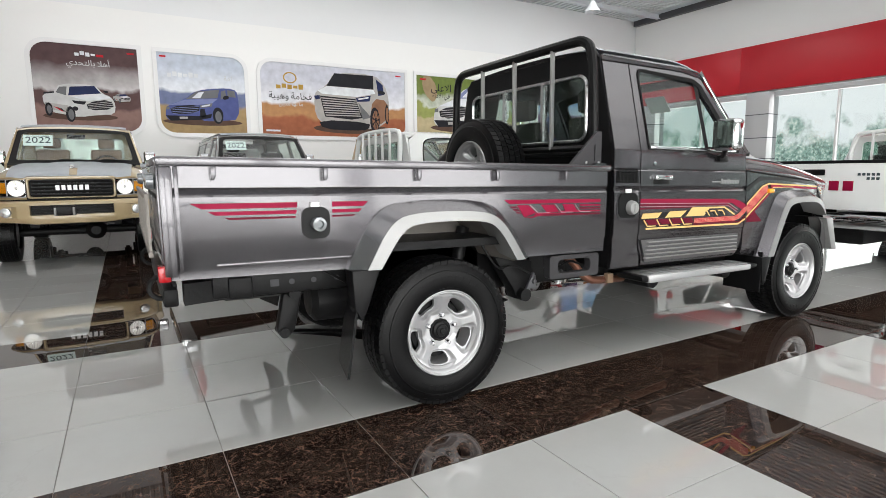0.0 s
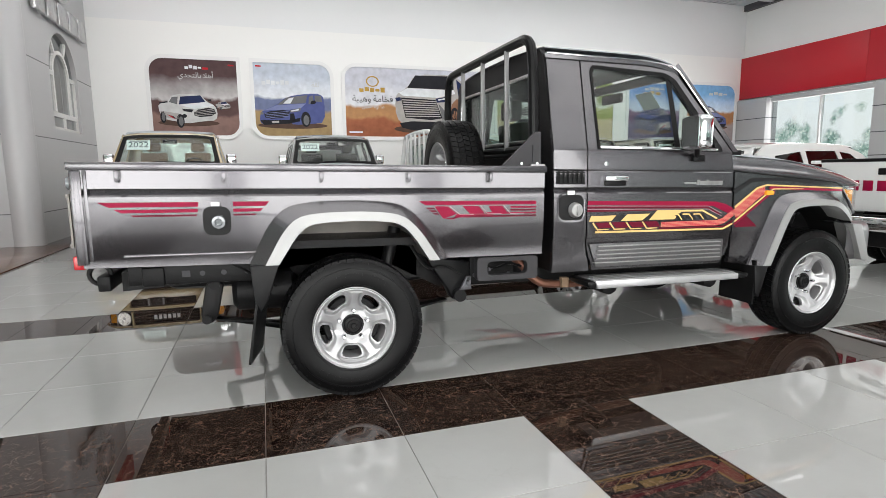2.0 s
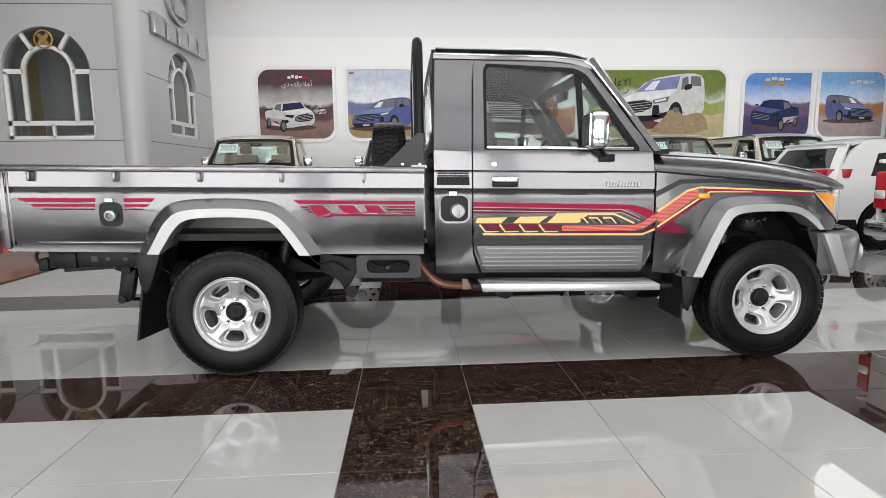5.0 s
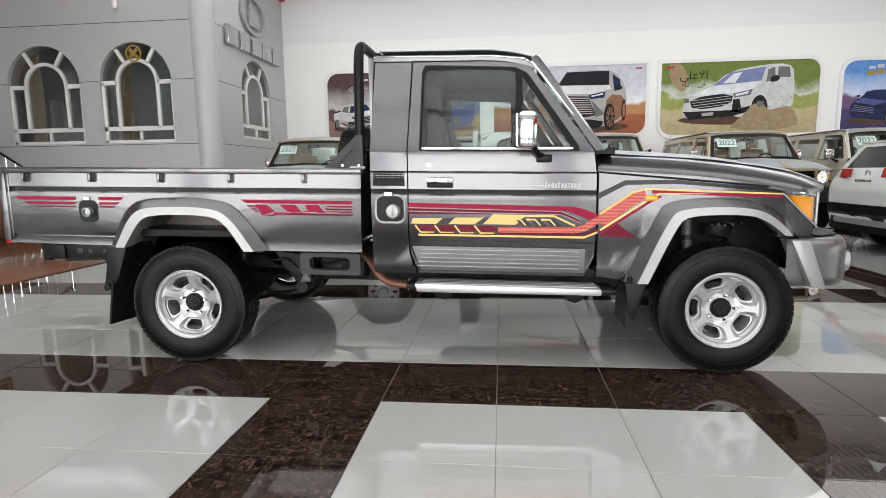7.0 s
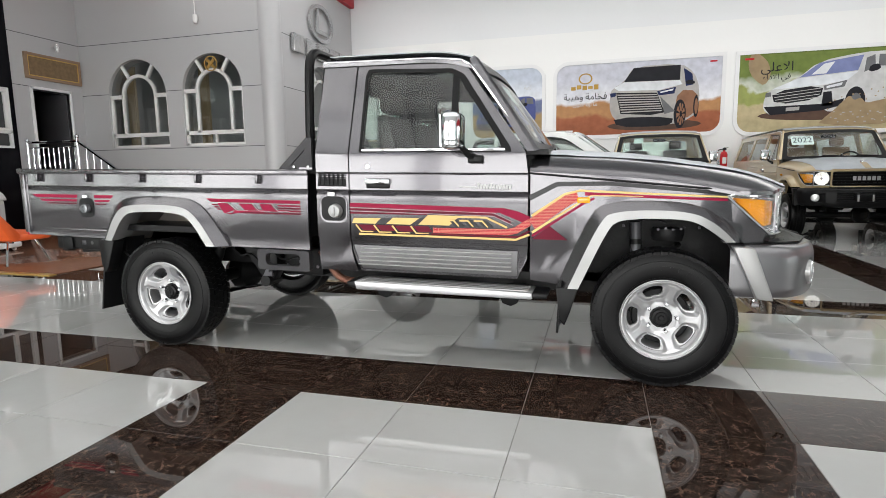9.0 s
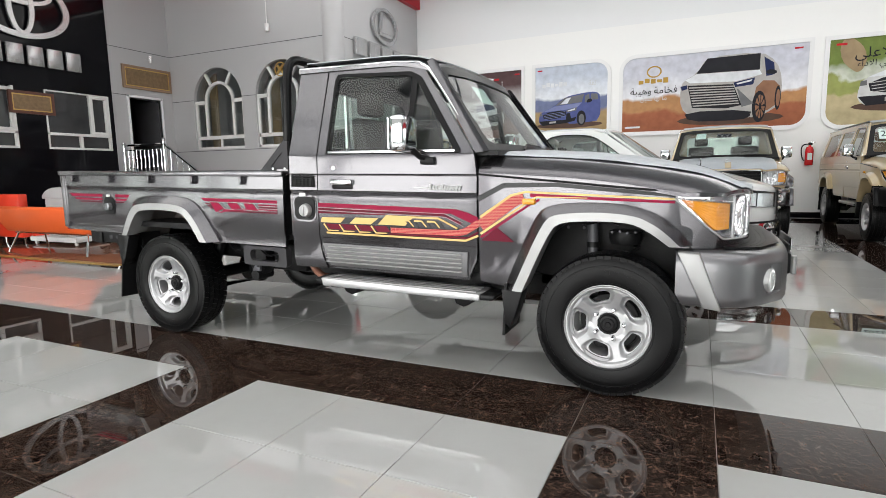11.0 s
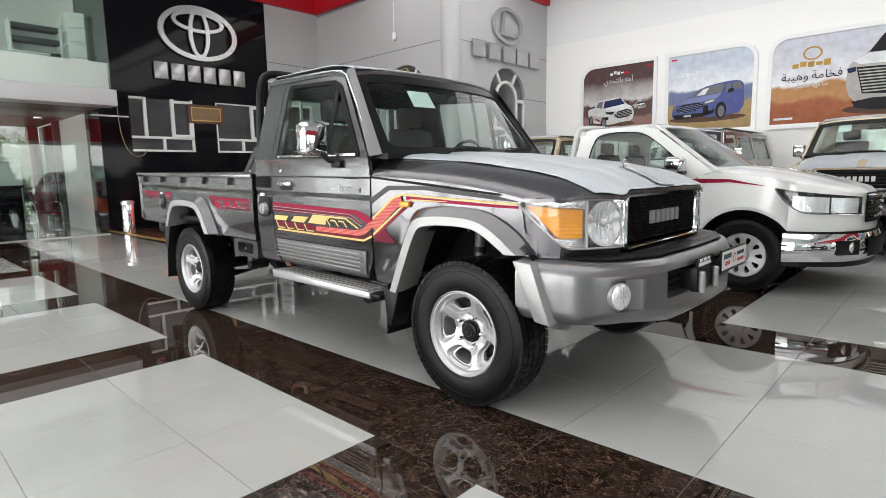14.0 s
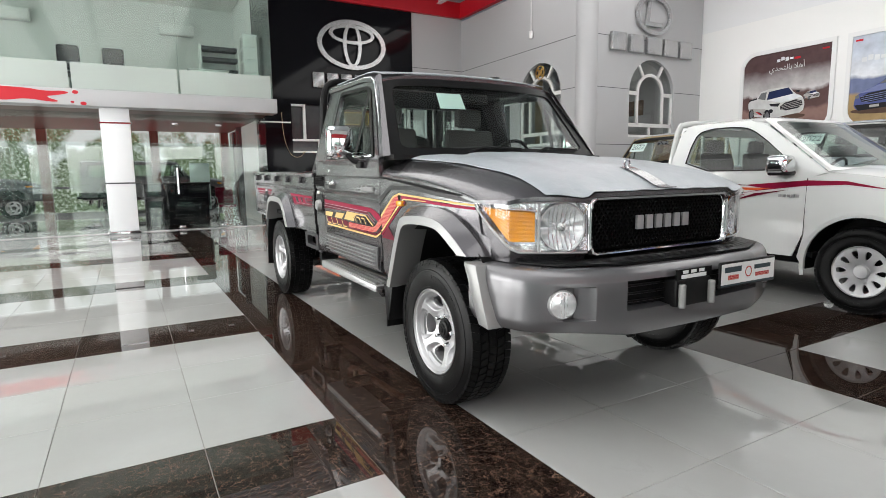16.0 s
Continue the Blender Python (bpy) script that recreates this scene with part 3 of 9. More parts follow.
box(cor, BLK_X - 0.02, BLK_X + 0.12, BLK_Y + 0.02, BACK - 0.01, 5.87, TOP - 0.02)
setting("cornice", cor, M["red_band"], "red cornice along the top of the clad walls", "cornice")

# left wall: black panel with two windows, grey part with a door
W1, W2 = (5.02, 6.50), (7.10, 8.56)
bw = wall_plate("wall_west_black", rect(4.15, 8.68, 0, 5.93), [rect(*W1, 1.85, 3.14), rect(*W2, 1.85, 3.14)], "x", LEFT, -0.25, M["black_panel"], "glossy black feature wall with two office windows")
for k, (a, b) in enumerate((W1, W2)):
    w = tagged(new("window_%d" % (31 + k)), "white framed office window in the black wall", "window", "office windows", "structure")
    fr = bmesh.new()
    c0 = b - (0.50 if k == 0 else 0.44)
    m0 = a + 0.34
    bars = [(a, b, 1.85, 1.90), (a, b, 2.16, 2.22), (b - 0.05, b, 1.90, 3.14), ((a + b) / 2 - 0.03, (a + b) / 2 + 0.03, 1.90, 2.16), (c0 - 0.04, c0 + 0.04, 2.22, 3.14), (c0 + 0.04, b - 0.05, 3.04, 3.11), (c0 + 0.04, b - 0.05, 2.22, 2.28), (b - 0.10, b - 0.05, 2.28, 3.04)]
    bars += [(a, m0 - 0.035, 3.08, 3.14), (m0 - 0.035, m0 + 0.035, 2.22, 3.14)] if k == 0 else [(a, a + 0.03, 1.90, 3.14), (a + 0.03, b - 0.05, 3.11, 3.14)]
    for y0, y1, z0, z1 in bars:
        box(fr, LEFT - 0.06, LEFT + 0.03, y0, y1, z0, z1, bev=0.005)
    part("window_frame", fr, M["white_gloss"], w)
    part("pane", Box(LEFT - 0.05, LEFT - 0.045, a, b, 1.88, 3.12), M["glass_office"], w)
# a dark board in place of the dim office
setting("office_room_west", Box(LEFT - 2.6, LEFT - 2.5, 4.0, 9.0, 0, 4.0), M["dark_room"], "dark board standing in for a dim office behind the black wall", "room")
gw = wall_plate("wall_west_grey", rect(8.684, BLK_Y, 0, 5.93), [rect(9.12, 10.02, 1.1, 3.2)], "x", LEFT, -0.25, M["alu_panel"], "silver clad wall with a dark doorway")
part("joint", Box(LEFT - 0.05, LEFT + 0.003, 8.684, 9.05, 3.24, 3.254), M["steel_dark"], gw)
part("joint", Box(LEFT - 0.05, LEFT + 0.003, 8.684, BLK_Y, 4.37, 4.384), M["steel_dark"], gw)
d1 = tagged(new("door_1"), "open doorway with a dark passage and pale frame", "door", kind="structure")
df = bmesh.new()
for y0, y1, z0, z1 in ((9.06, 9.12, 1.1, 3.26), (10.02, 10.08, 1.1, 3.26), (9.06, 10.08, 3.2, 3.26)):
    box(df, LEFT - 0.2, LEFT + 0.03, y0, y1, z0, z1, bev=0.005)
part("door_frame", df, M["wall_grey"], d1)
part("door_leaf", Box(LEFT - 0.95, LEFT - 0.05, 9.98, 10.015, 1.1, 3.18, bev=0.004), M["dark_room"], d1, "dark door leaf standing open")
# boxes added to close the passage; its darkness is in their colour
psg = Box(LEFT - 2.0, LEFT - 1.9, 8.7, 10.7, 0, 4)
box(psg, LEFT - 1.9, LEFT - 0.26, 8.7, 8.8, 0, 4)
box(psg, LEFT - 1.9, LEFT - 0.26, 10.6, 10.7, 0, 4)
box(psg, LEFT - 1.9, LEFT - 0.26, 8.8, 10.6, 3.4, 3.5)
box(psg, LEFT - 1.9, LEFT - 0.26, 8.8, 10.6, 1.0, 1.1)
setting("passage", psg, M["dark_room"], "added passage behind the doorway, its darkness in the wall colour", "room")

# glazed offices on the left: upper floor on a white beam, glass lobby below
BX = -6.30
setting("gallery_beam", Box(BX - 0.5, BX, FRONT, 4.20, 2.66, 2.98, bev=0.01), M["alu_panel"], "pale grey gallery edge beam over the lobby glass", "beam")
setting("gallery_floor", Box(-13.0, BX - 0.5, FRONT, 4.15, 2.70, 2.95), M["wood_red"], "gallery floor with a red wood lobby ceiling", "floor")
for k in range(6):
    y1 = 4.12 - 1.95 * k
    w = tagged(new("window_%d" % (41 + k)), "tall pale green glass office partition on the gallery", "window", "gallery panes", "structure")
    part("pane", Box(BX - 0.12, BX - 0.108, y1 - 1.94, y1, 2.98, TOP - 0.05), M["glass_green"], w, shadow=False)
    part("pane_edge", Box(BX - 0.125, BX - 0.103, y1 - 1.95, y1 - 1.935, 2.98, TOP - 0.05), M["glass_green"], w)
    part("frosting", Box(BX - 0.106, BX - 0.103, y1 - 1.92, y1 - 0.02, 2.99, 3.50), M["frost"], w, "frosted band", shadow=False)
part_return = tagged(new("window_48"), "glass return pane at the gallery end", "window", "gallery panes", "structure")
part("pane", Box(LEFT, BX - 0.1, 4.13, 4.142, 2.98, TOP - 0.05), M["glass_green"], part_return, shadow=False)
gl = bmesh.new()
box(gl, -11.2, -11.0, FRONT, 4.15, 2.95, TOP)
box(gl, -11.0, LEFT - 0.26, 4.15, 4.3, 0, TOP)
setting("gallery_back_wall", gl, M["office"], "cream wall behind the gallery offices", "wall")
setting("gallery_ceiling", Box(-11.0, BX - 0.3, FRONT, 4.1, TOP - 0.35, TOP - 0.25), M["wall"], "white office ceiling on the gallery", "ceiling")
for y in (2.6, -1.2):
    ac = thing("air_conditioner", "white wall air conditioner in the gallery office", "air conditioner", group="air conditioners")
    part("housing", Box(-10.99, -10.75, y - 0.45, y + 0.45, 5.2, 5.5, bev=0.04), M["white_gloss"], ac)
    for z in (5.24, 5.27):
        part("slat", Box(-10.752, -10.73, y - 0.4, y + 0.4, z, z + 0.012), M["wall_grey"], ac)
for x, y, w, h in ((-7.6, 2.9, 0.9, 0.62), (-7.8, 0.6, 1.2, 0.45), (-7.4, -1.6, 1.1, 0.7)):
    dk = thing("office_desk", "white office desk behind the gallery glass", "desk", group="office desks")
    part("top", Box(x - 0.4, x + 0.4, y - w / 2, y + w / 2, 2.95 + h + 0.1, 2.95 + h + 0.14, bev=0.01), M["white_gloss"], dk)
    part("front_panel", Box(x + 0.34, x + 0.38, y - w / 2 + 0.03, y + w / 2 - 0.03, 2.952, 2.95 + h + 0.1), M["white_gloss"], dk)
    for s in (-1, 1):
        part("leg", Box(x - 0.38, x - 0.3, y + s * (w / 2 - 0.08) - 0.03, y + s * (w / 2 - 0.08) + 0.03, 2.952, 2.95 + h + 0.1), M["brushed"], dk)
for y in (1.0, 0.2):
    mo = thing("office_chair", "black office chair behind the gallery glass", "chair", group="office chairs")
    part("backrest", Box(-7.1, -7.02, y - 0.2, y + 0.2, 3.45, 3.95, bev=0.05), M["plastic"], mo)
    part("seat", Box(-7.5, -7.06, y - 0.22, y + 0.22, 3.36, 3.44, bev=0.03), M["plastic"], mo)
    part("stem", Lathe([(0.03, 2.98), (0.03, 3.36)], "z", (-7.28, y, 0), 12), M["chrome"], mo)
    part("base", Lathe([(0.25, 2.952), (0.25, 2.97), (0.05, 2.99)], "z", (-7.28, y, 0), 10), M["plastic"], mo)
# made-up unit; its dark slats stand in for louvre stripes in the glass
su = thing("slat_unit", "pale made-up unit with dark slats behind the gallery glass", "shelf")
for y in (2.78, 3.62):
    part("side_panel", Box(-7.9, -7.6, y, y + 0.04, 2.952, 4.36, bev=0.004), M["office"], su)
for z in (3.70, 3.97, 4.22):
    part("shelf", Box(-7.89, -7.60, 2.82, 3.62, z, z + 0.09, bev=0.004), M["dark_room"], su)
part("back_panel", Box(-7.92, -7.90, 2.78, 3.66, 2.952, 4.36), M["office"], su)
for z, hh in ((2.952, 0.78), (3.74, 0.30), (4.05, 0.28), (4.34, 0.30)):
    fc = thing("filing_box", "white filing box stacked behind the gallery glass", "box", group="filing boxes")
    part("body", Box(-7.85, -7.45, 3.74, 4.06, z, z + hh - 0.005, bev=0.01), M["white_gloss"], fc)
    part("lid", Box(-7.86, -7.44, 3.73, 4.07, z + hh - 0.05, z + hh, bev=0.006), M["wall_grey"], fc)
gr = bmesh.new()
prism(gr, soften([(-3.2, 2.68), (-3.2, 2.96), (-0.55, 2.965), (-0.20, 2.90), (0.10, 2.93), (0.22, 2.89), (0.02, 2.84), (-0.22, 2.80), (0.06, 2.72), (-0.12, 2.70), (-0.50, 2.76), (-0.85, 2.69), (-1.2, 2.75), (-1.9, 2.68)], 2, True), "x", BX + 0.002, BX + 0.006)
for y, z, r in ((0.30, 2.91, 0.035), (0.42, 2.70, 0.035), (0.24, 2.72, 0.022)):
    prism(gr, [(y + 1.5 * r * math.cos(q), z + r * math.sin(q)) for q in span(0, 2 * math.pi, 14)[:-1]], "x", BX + 0.002, BX + 0.006)
setting("beam_strip", Box(LEFT + 0.01, LEFT + 0.05, 4.2, 4.98, 2.63, 2.665, bev=0.004), M["white_gloss"], "thin white strip running past the gallery beam", "trim")
tagged(part("beam_graphic", gr, M["red_band"]), "red splash graphic on the white gallery beam", "graphic")
for y in (0.93, -4.0):
    c = tagged(part("column", Box(-7.05, -6.55, y - 0.27, y + 0.27, 0.12, 2.66, bev=0.02), M["wall_grey"]), "square grey column before the lobby glass", "column", "lobby columns", "structure")
    part("base_ring", Box(-7.08, -6.52, y - 0.3, y + 0.3, 0, 0.12, bev=0.01), M["chrome"], c)
    for z in (1.12, 2.36):
        part("band", Box(-7.06, -6.54, y - 0.28, y + 0.28, z - 0.015, z + 0.015), M["chrome"] if z > 2 else M["steel_dark"], c)
LX = -7.35
for k, (a, b) in enumerate(((2.95, 4.13), (2.02, 2.94), (1.08, 2.01), (-1.6, 0.66), (-3.7, -1.61), (-7.4, -3.71))):
    w = tagged(new("window_%d" % (51 + k)), "frameless lobby glass pane with small steel fittings", "window", "lobby panes", "structure")
    part("pane", Box(LX - 0.006, LX + 0.006, a, b, 0.01, 2.64), M["glass_room"], w, shadow=False)
    part("floor_rail", Box(LX - 0.02, LX + 0.02, a, b, 0.0, 0.02), M["brushed"], w)
    for z in (0.06, 2.45):
        part("clamp", Box(LX - 0.02, LX + 0.02, a + 0.02, a + 0.16, z - 0.03, z + 0.04, bev=0.004), M["chrome"], w)
dr = thing("door_handle", "long steel pull handle on the glass door", "handle")
part("bar", Tube([(LX + 0.06, 2.08, 0.85), (LX + 0.06, 2.08, 1.45)], 0.016), M["chrome"], dr)
for z in (0.95, 1.35):
    part("standoff", Tube([(LX + 0.006, 2.08, z), (LX + 0.06, 2.08, z)], 0.01), M["chrome"], dr)
ct = thing("reception_counter", "black reception counter inside the glass lobby", "counter")
part("body", Box(-9.6, -8.9, 1.4, 2.9, 0, 1.05, bev=0.02), M["black_panel"], ct)
part("top", Box(-9.7, -8.8, 1.35, 2.95, 1.05, 1.10, bev=0.01), M["plastic"], ct)
cn = thing("cantilever_chair", "dark red cantilever chair with a chrome tube frame in the lobby", "chair")
part("frame", Tube(soften([(-9.5, 3.12, 0.70), (-9.0, 3.12, 0.68), (-8.85, 3.12, 0.30), (-8.85, 3.12, 0.03), (-9.4, 3.12, 0.03), (-9.4, 3.62, 0.03), (-8.85, 3.62, 0.03), (-8.85, 3.62, 0.30), (-9.0, 3.62, 0.68), (-9.5, 3.62, 0.70)], 2), 0.016), M["chrome"], cn)
part("seat", Box(-9.42, -8.92, 3.14, 3.60, 0.42, 0.49, bev=0.025), M["maroon"], cn)
part("backrest", Prism([(-9.42, 0.50), (-9.36, 0.50), (-9.46, 0.95), (-9.52, 0.95)], "y", 3.14, 3.60, bev=0.02), M["maroon"], cn)
bs_ = thing("banner_stand", "pale blue printed banner on a stand inside the lobby", "banner")
part("banner", Box(-9.62, -9.60, 2.55, 3.05, 0.35, 1.62, bev=0.004), M["paper"], bs_)
part("picture_band", Box(-9.598, -9.594, 2.58, 3.02, 0.45, 1.05), M["ink"], bs_)
part("foot", Box(-9.75, -9.47, 2.60, 3.0, 0.0, 0.03, bev=0.006), M["brushed"], bs_)
part("pole", Tube([(-9.63, 2.80, 0.03), (-9.63, 2.80, 1.62)], 0.012), M["brushed"], bs_)
# the far glazed side of the lobby
for y in (-7.0, -4.0, -1.0, 1.9, 4.0):
    tagged(part("column", Box(-13.2, -12.9, y - 0.12, y + 0.12, 0, 2.7), M["wood_red"]), "dark red wooden post at the lobby windows", "column", "lobby posts", "structure")
setting("lobby_rail", Box(-13.1, -12.98, FRONT, 4.15, 0.95, 1.02), M["steel_dark"], "dark rail along the lobby windows", "rail")
# end wall given a glossy black finish so that it mirrors the foliage
setting("lobby_end_wall", Box(-13.2, LEFT - 0.26, 4.2, 4.35, 0, 2.7), M["black_panel"], "lobby end wall, made glossy black to mirror the trees", "wall")


# glowing boards paint the daylight outside: pale sky over dim foliage, far behind glass
def outdoors(name, strength, foliage, zmid, grain=1.0):
    m, n, l, p = shader(name)
    tc = n.new("ShaderNodeTexCoord")
    sep = n.new("ShaderNodeSeparateXYZ")
    l.new(tc.outputs["Object"], sep.inputs[0])
    no, fi = n.new("ShaderNodeTexNoise"), n.new("ShaderNodeTexNoise")
    no.inputs["Scale"].default_value, no.inputs["Detail"].default_value = 0.55 * grain, 9
    fi.inputs["Scale"].default_value, fi.inputs["Detail"].default_value = 5.0 * grain, 8
    for q in (no, fi):
        l.new(tc.outputs["Object"], q.inputs["Vector"])
    h = n.new("ShaderNodeMath")
    h.operation = "MULTIPLY_ADD"
    h.inputs[1].default_value = 7.0
    l.new(no.outputs["Fac"], h.inputs[0])
    l.new(sep.outputs["Z"], h.inputs[2])
    ra = n.new("ShaderNodeMapRange")
    ra.inputs["From Min"].default_value, ra.inputs["From Max"].default_value = zmid + 3.2, zmid + 4.2
    ra.inputs["To Min"].default_value, ra.inputs["To Max"].default_value = 0, 1
    l.new(h.outputs[0], ra.inputs["Value"])
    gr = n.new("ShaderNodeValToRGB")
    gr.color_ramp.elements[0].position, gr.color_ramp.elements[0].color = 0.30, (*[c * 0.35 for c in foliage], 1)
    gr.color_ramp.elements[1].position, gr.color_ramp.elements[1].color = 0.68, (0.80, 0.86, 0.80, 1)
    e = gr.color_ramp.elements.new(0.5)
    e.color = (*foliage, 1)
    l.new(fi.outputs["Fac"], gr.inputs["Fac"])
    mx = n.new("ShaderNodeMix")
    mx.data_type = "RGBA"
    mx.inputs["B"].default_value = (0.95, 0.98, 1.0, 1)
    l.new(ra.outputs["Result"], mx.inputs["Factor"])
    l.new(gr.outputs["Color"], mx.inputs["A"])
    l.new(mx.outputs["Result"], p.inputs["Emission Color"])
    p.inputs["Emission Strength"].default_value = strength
    p.inputs["Base Color"].default_value = (0, 0, 0, 1)
    return m


M["out_right"] = outdoors("glowing painted street", 0.92, (0.30, 0.46, 0.40), 2.4, 1.7)
M["out_left"] = outdoors("glowing painted trees", 0.80, (0.15, 0.21, 0.10), 2.7, 2.0)
setting("backdrop_east", Box(27.0, 27.1, -22, 36, -1, 14), M["out_right"], "glowing board painted as a street with trees outside the shop windows", "backdrop")
setting("backdrop_west", Box(-19.1, -19.0, -22, 16, -1, 8), M["out_left"], "glowing board painted with trees outside the lobby windows", "backdrop")
# unseen board added so that the front openings have something bright behind them
setting("backdrop_south", Box(-30, 36, -20.1, -20.0, -1, 12), M["out_right"], "added glowing board of street and trees, out of view past the glazed front", "backdrop")
setting("ground", Box(-60, 60, -60, 60, -0.3, -0.03), M["grout"], "pale paved ground round the showroom", "ground")

# ---- floor ----
PX, PY, TX, TY = 2.02, 1.82, 0.6, 0.592


def is_dark(i, j):
    return j in (0, 4) or (i % 4 == 0 and (j < 0 or j > 4))


floor = setting("floor", Box(-13.2, RIGHT + 0.3, FRONT - 0.3, BACK, -0.03, -0.004), M["grout"], "polished white tile floor with dark marble bands", "floor")


def tile_mesh(name, mat):
    bm = Box(0.0015, TX - 0.0015, 0.0015, TY - 0.0015, -0.01, 0.0, bev=0.0012, seg=1)
    me = mesh_of(name, bm)
    me.materials.append(mat)
    return me


TILES = {True: tile_mesh("dark_tile", M["tile_dark"]), False: tile_mesh("white_tile", M["tile_white"])}
near_i, near_j = range(-7, 10), range(-5, 9)
rest = {True: ([], []), False: ([], [])}
for i in range(math.floor((-13.2 - PX) / TX), math.ceil((RIGHT - PX) / TX)):
    for j in range(math.floor((FRONT - PY) / TY), math.ceil((BACK - PY) / TY)):
        if i in near_i and j in near_j:
            continue
        x, y, k = PX + i * TX, PY + j * TY, is_dark(i, j)
        if y + TY > BACK:
            continue
        vs, fs = rest[k]
        n0 = len(vs)
        a, b, c, d = x + 0.0015, x + TX - 0.0015, y + 0.0015, y + TY - 0.0015
        vs += [(a, c, 0), (b, c, 0), (b, d, 0), (a, d, 0), (a, c, -0.01), (b, c, -0.01), (b, d, -0.01), (a, d, -0.01)]
        fs += [tuple(n0 + q for q in f) for f in ((0, 1, 2, 3), (0, 4, 5, 1), (1, 5, 6, 2), (2, 6, 7, 3), (3, 7, 4, 0))]
for k, (vs, fs) in rest.items():
    me = bpy.data.meshes.new("far_tiles")
    me.from_pydata(vs, [], fs)
    me.materials.append(M["tile_dark"] if k else M["tile_white"])
    tagged(part("far_tiles", me, None, floor), kind="stuff")

# ---- vehicles ----


M["lamp_bowl"] = mk("bright lamp housing", (0.80, 0.80, 0.81), 0.16, 0.9, var=0.2, scale=14, bump=0.35, bscale=34)
# weak emission keeps the sand cars' reflector bowls bright
M["lamp_bright"] = mk("bright emissive lamp bowl", (1.0, 0.97, 0.9), 0.2, emit=0.6)


def tyre_meshes(r, w, rim_r):
    k = r - rim_r
    prof = [(rim_r - 0.006, -w * 0.36), (rim_r + 0.004, -w * 0.43), (rim_r + k * 0.06, -w * 0.462), (rim_r + k * 0.12, -w * 0.470), (rim_r + k * 0.13, -w * 0.484), (rim_r + k * 0.20, -w * 0.494), (rim_r + k * 0.30, -w * 0.503), (rim_r + k * 0.42, -w * 0.508), (rim_r + k * 0.54, -w * 0.506), (rim_r + k * 0.62, -w * 0.499), (rim_r + k * 0.63, -w * 0.508), (rim_r + k * 0.66, -w * 0.504), (rim_r + k * 0.67, -w * 0.490), (rim_r + k * 0.78, -w * 0.472), (rim_r + k * 0.87, -w * 0.447), (r - 0.013, -w * 0.42), (r - 0.007, -w * 0.36), (r - 0.007, -w * 0.2)]
    prof += [(a, -b) for a, b in prof[::-1]]
    t = mesh_of("tyre", Lathe(prof, "y", seg=72, closed=True))
    t.materials.append(M["rubber"])
    vs, fs = [], []
    n = 58
    for row, (h0, h1, sh) in enumerate(((-0.455, -0.30, 0), (-0.275, -0.11, 0.5), (-0.085, 0.085, 0.2), (0.11, 0.275, 0.7), (0.30, 0.455, 0.4))):
        for i in range(n):
            a0 = 2 * math.pi * (i + sh) / n
            a1 = a0 + 2 * math.pi / n * 0.86
            sk = 0.30 * 2 * math.pi / n * (1 if row % 2 else -1)
            m0 = len(vs)
            for q, hh, da in ((a0, h0, 0), (a1, h0, 0), (a1, h1, sk), (a0, h1, sk)):
                drop = 0.007 if abs(hh) > 0.4 else 0
                for rr in (r - 0.016 - drop, r - drop):
                    vs.append((rr * math.cos(q + da), hh * w, rr * math.sin(q + da)))
            fs += [tuple(m0 + q for q in f) for f in ((1, 3, 5, 7), (0, 2, 3, 1), (2, 4, 5, 3), (4, 6, 7, 5), (6, 0, 1, 7))]
    # shoulder lugs and raised marks on the sidewall
    for sgn in (-1, 1):
        blocks = [(2 * math.pi * (i + 0.3) / n, 0.62 * 2 * math.pi / n, r - 0.034 - 0.010 * (i % 2), r - 0.011, 0.40, 0.474, 0.440) for i in range(n)]
        blocks += [(math.radians(52 + 180 * q + 9 * j), math.radians(5.5), rim_r + k * 0.36, rim_r + k * 0.50, 0.46, 0.511, 0.513) for q in (0, 1) for j in range(7)]
        for a0, da, ra, rb, y0, ya, yb in blocks:
            m0 = len(vs)
            for q in (a0, a0 + da):
                for rr, yy in ((ra, ya), (rb, yb), (rb, y0), (ra, y0)):
                    vs.append((rr * math.cos(q), sgn * yy * w, rr * math.sin(q)))
            fs += [tuple(m0 + q for q in f) for f in ((0, 1, 5, 4), (1, 2, 6, 5), (3, 0, 4, 7), (0, 3, 2, 1), (4, 5, 6, 7))]
    tr = bpy.data.meshes.new("tread")
    tr.from_pydata(vs, [], fs)
    tr.materials.append(M["rubber"])
    return t, tr


def stepwise(knots, t):
    """Straight lines through knots (t, value)."""
    for (a, va), (b, vb) in zip(knots, knots[1:]):
        if t <= b:
            return va + (vb - va) * max(0.0, t - a) / (b - a)
    return knots[-1][1]


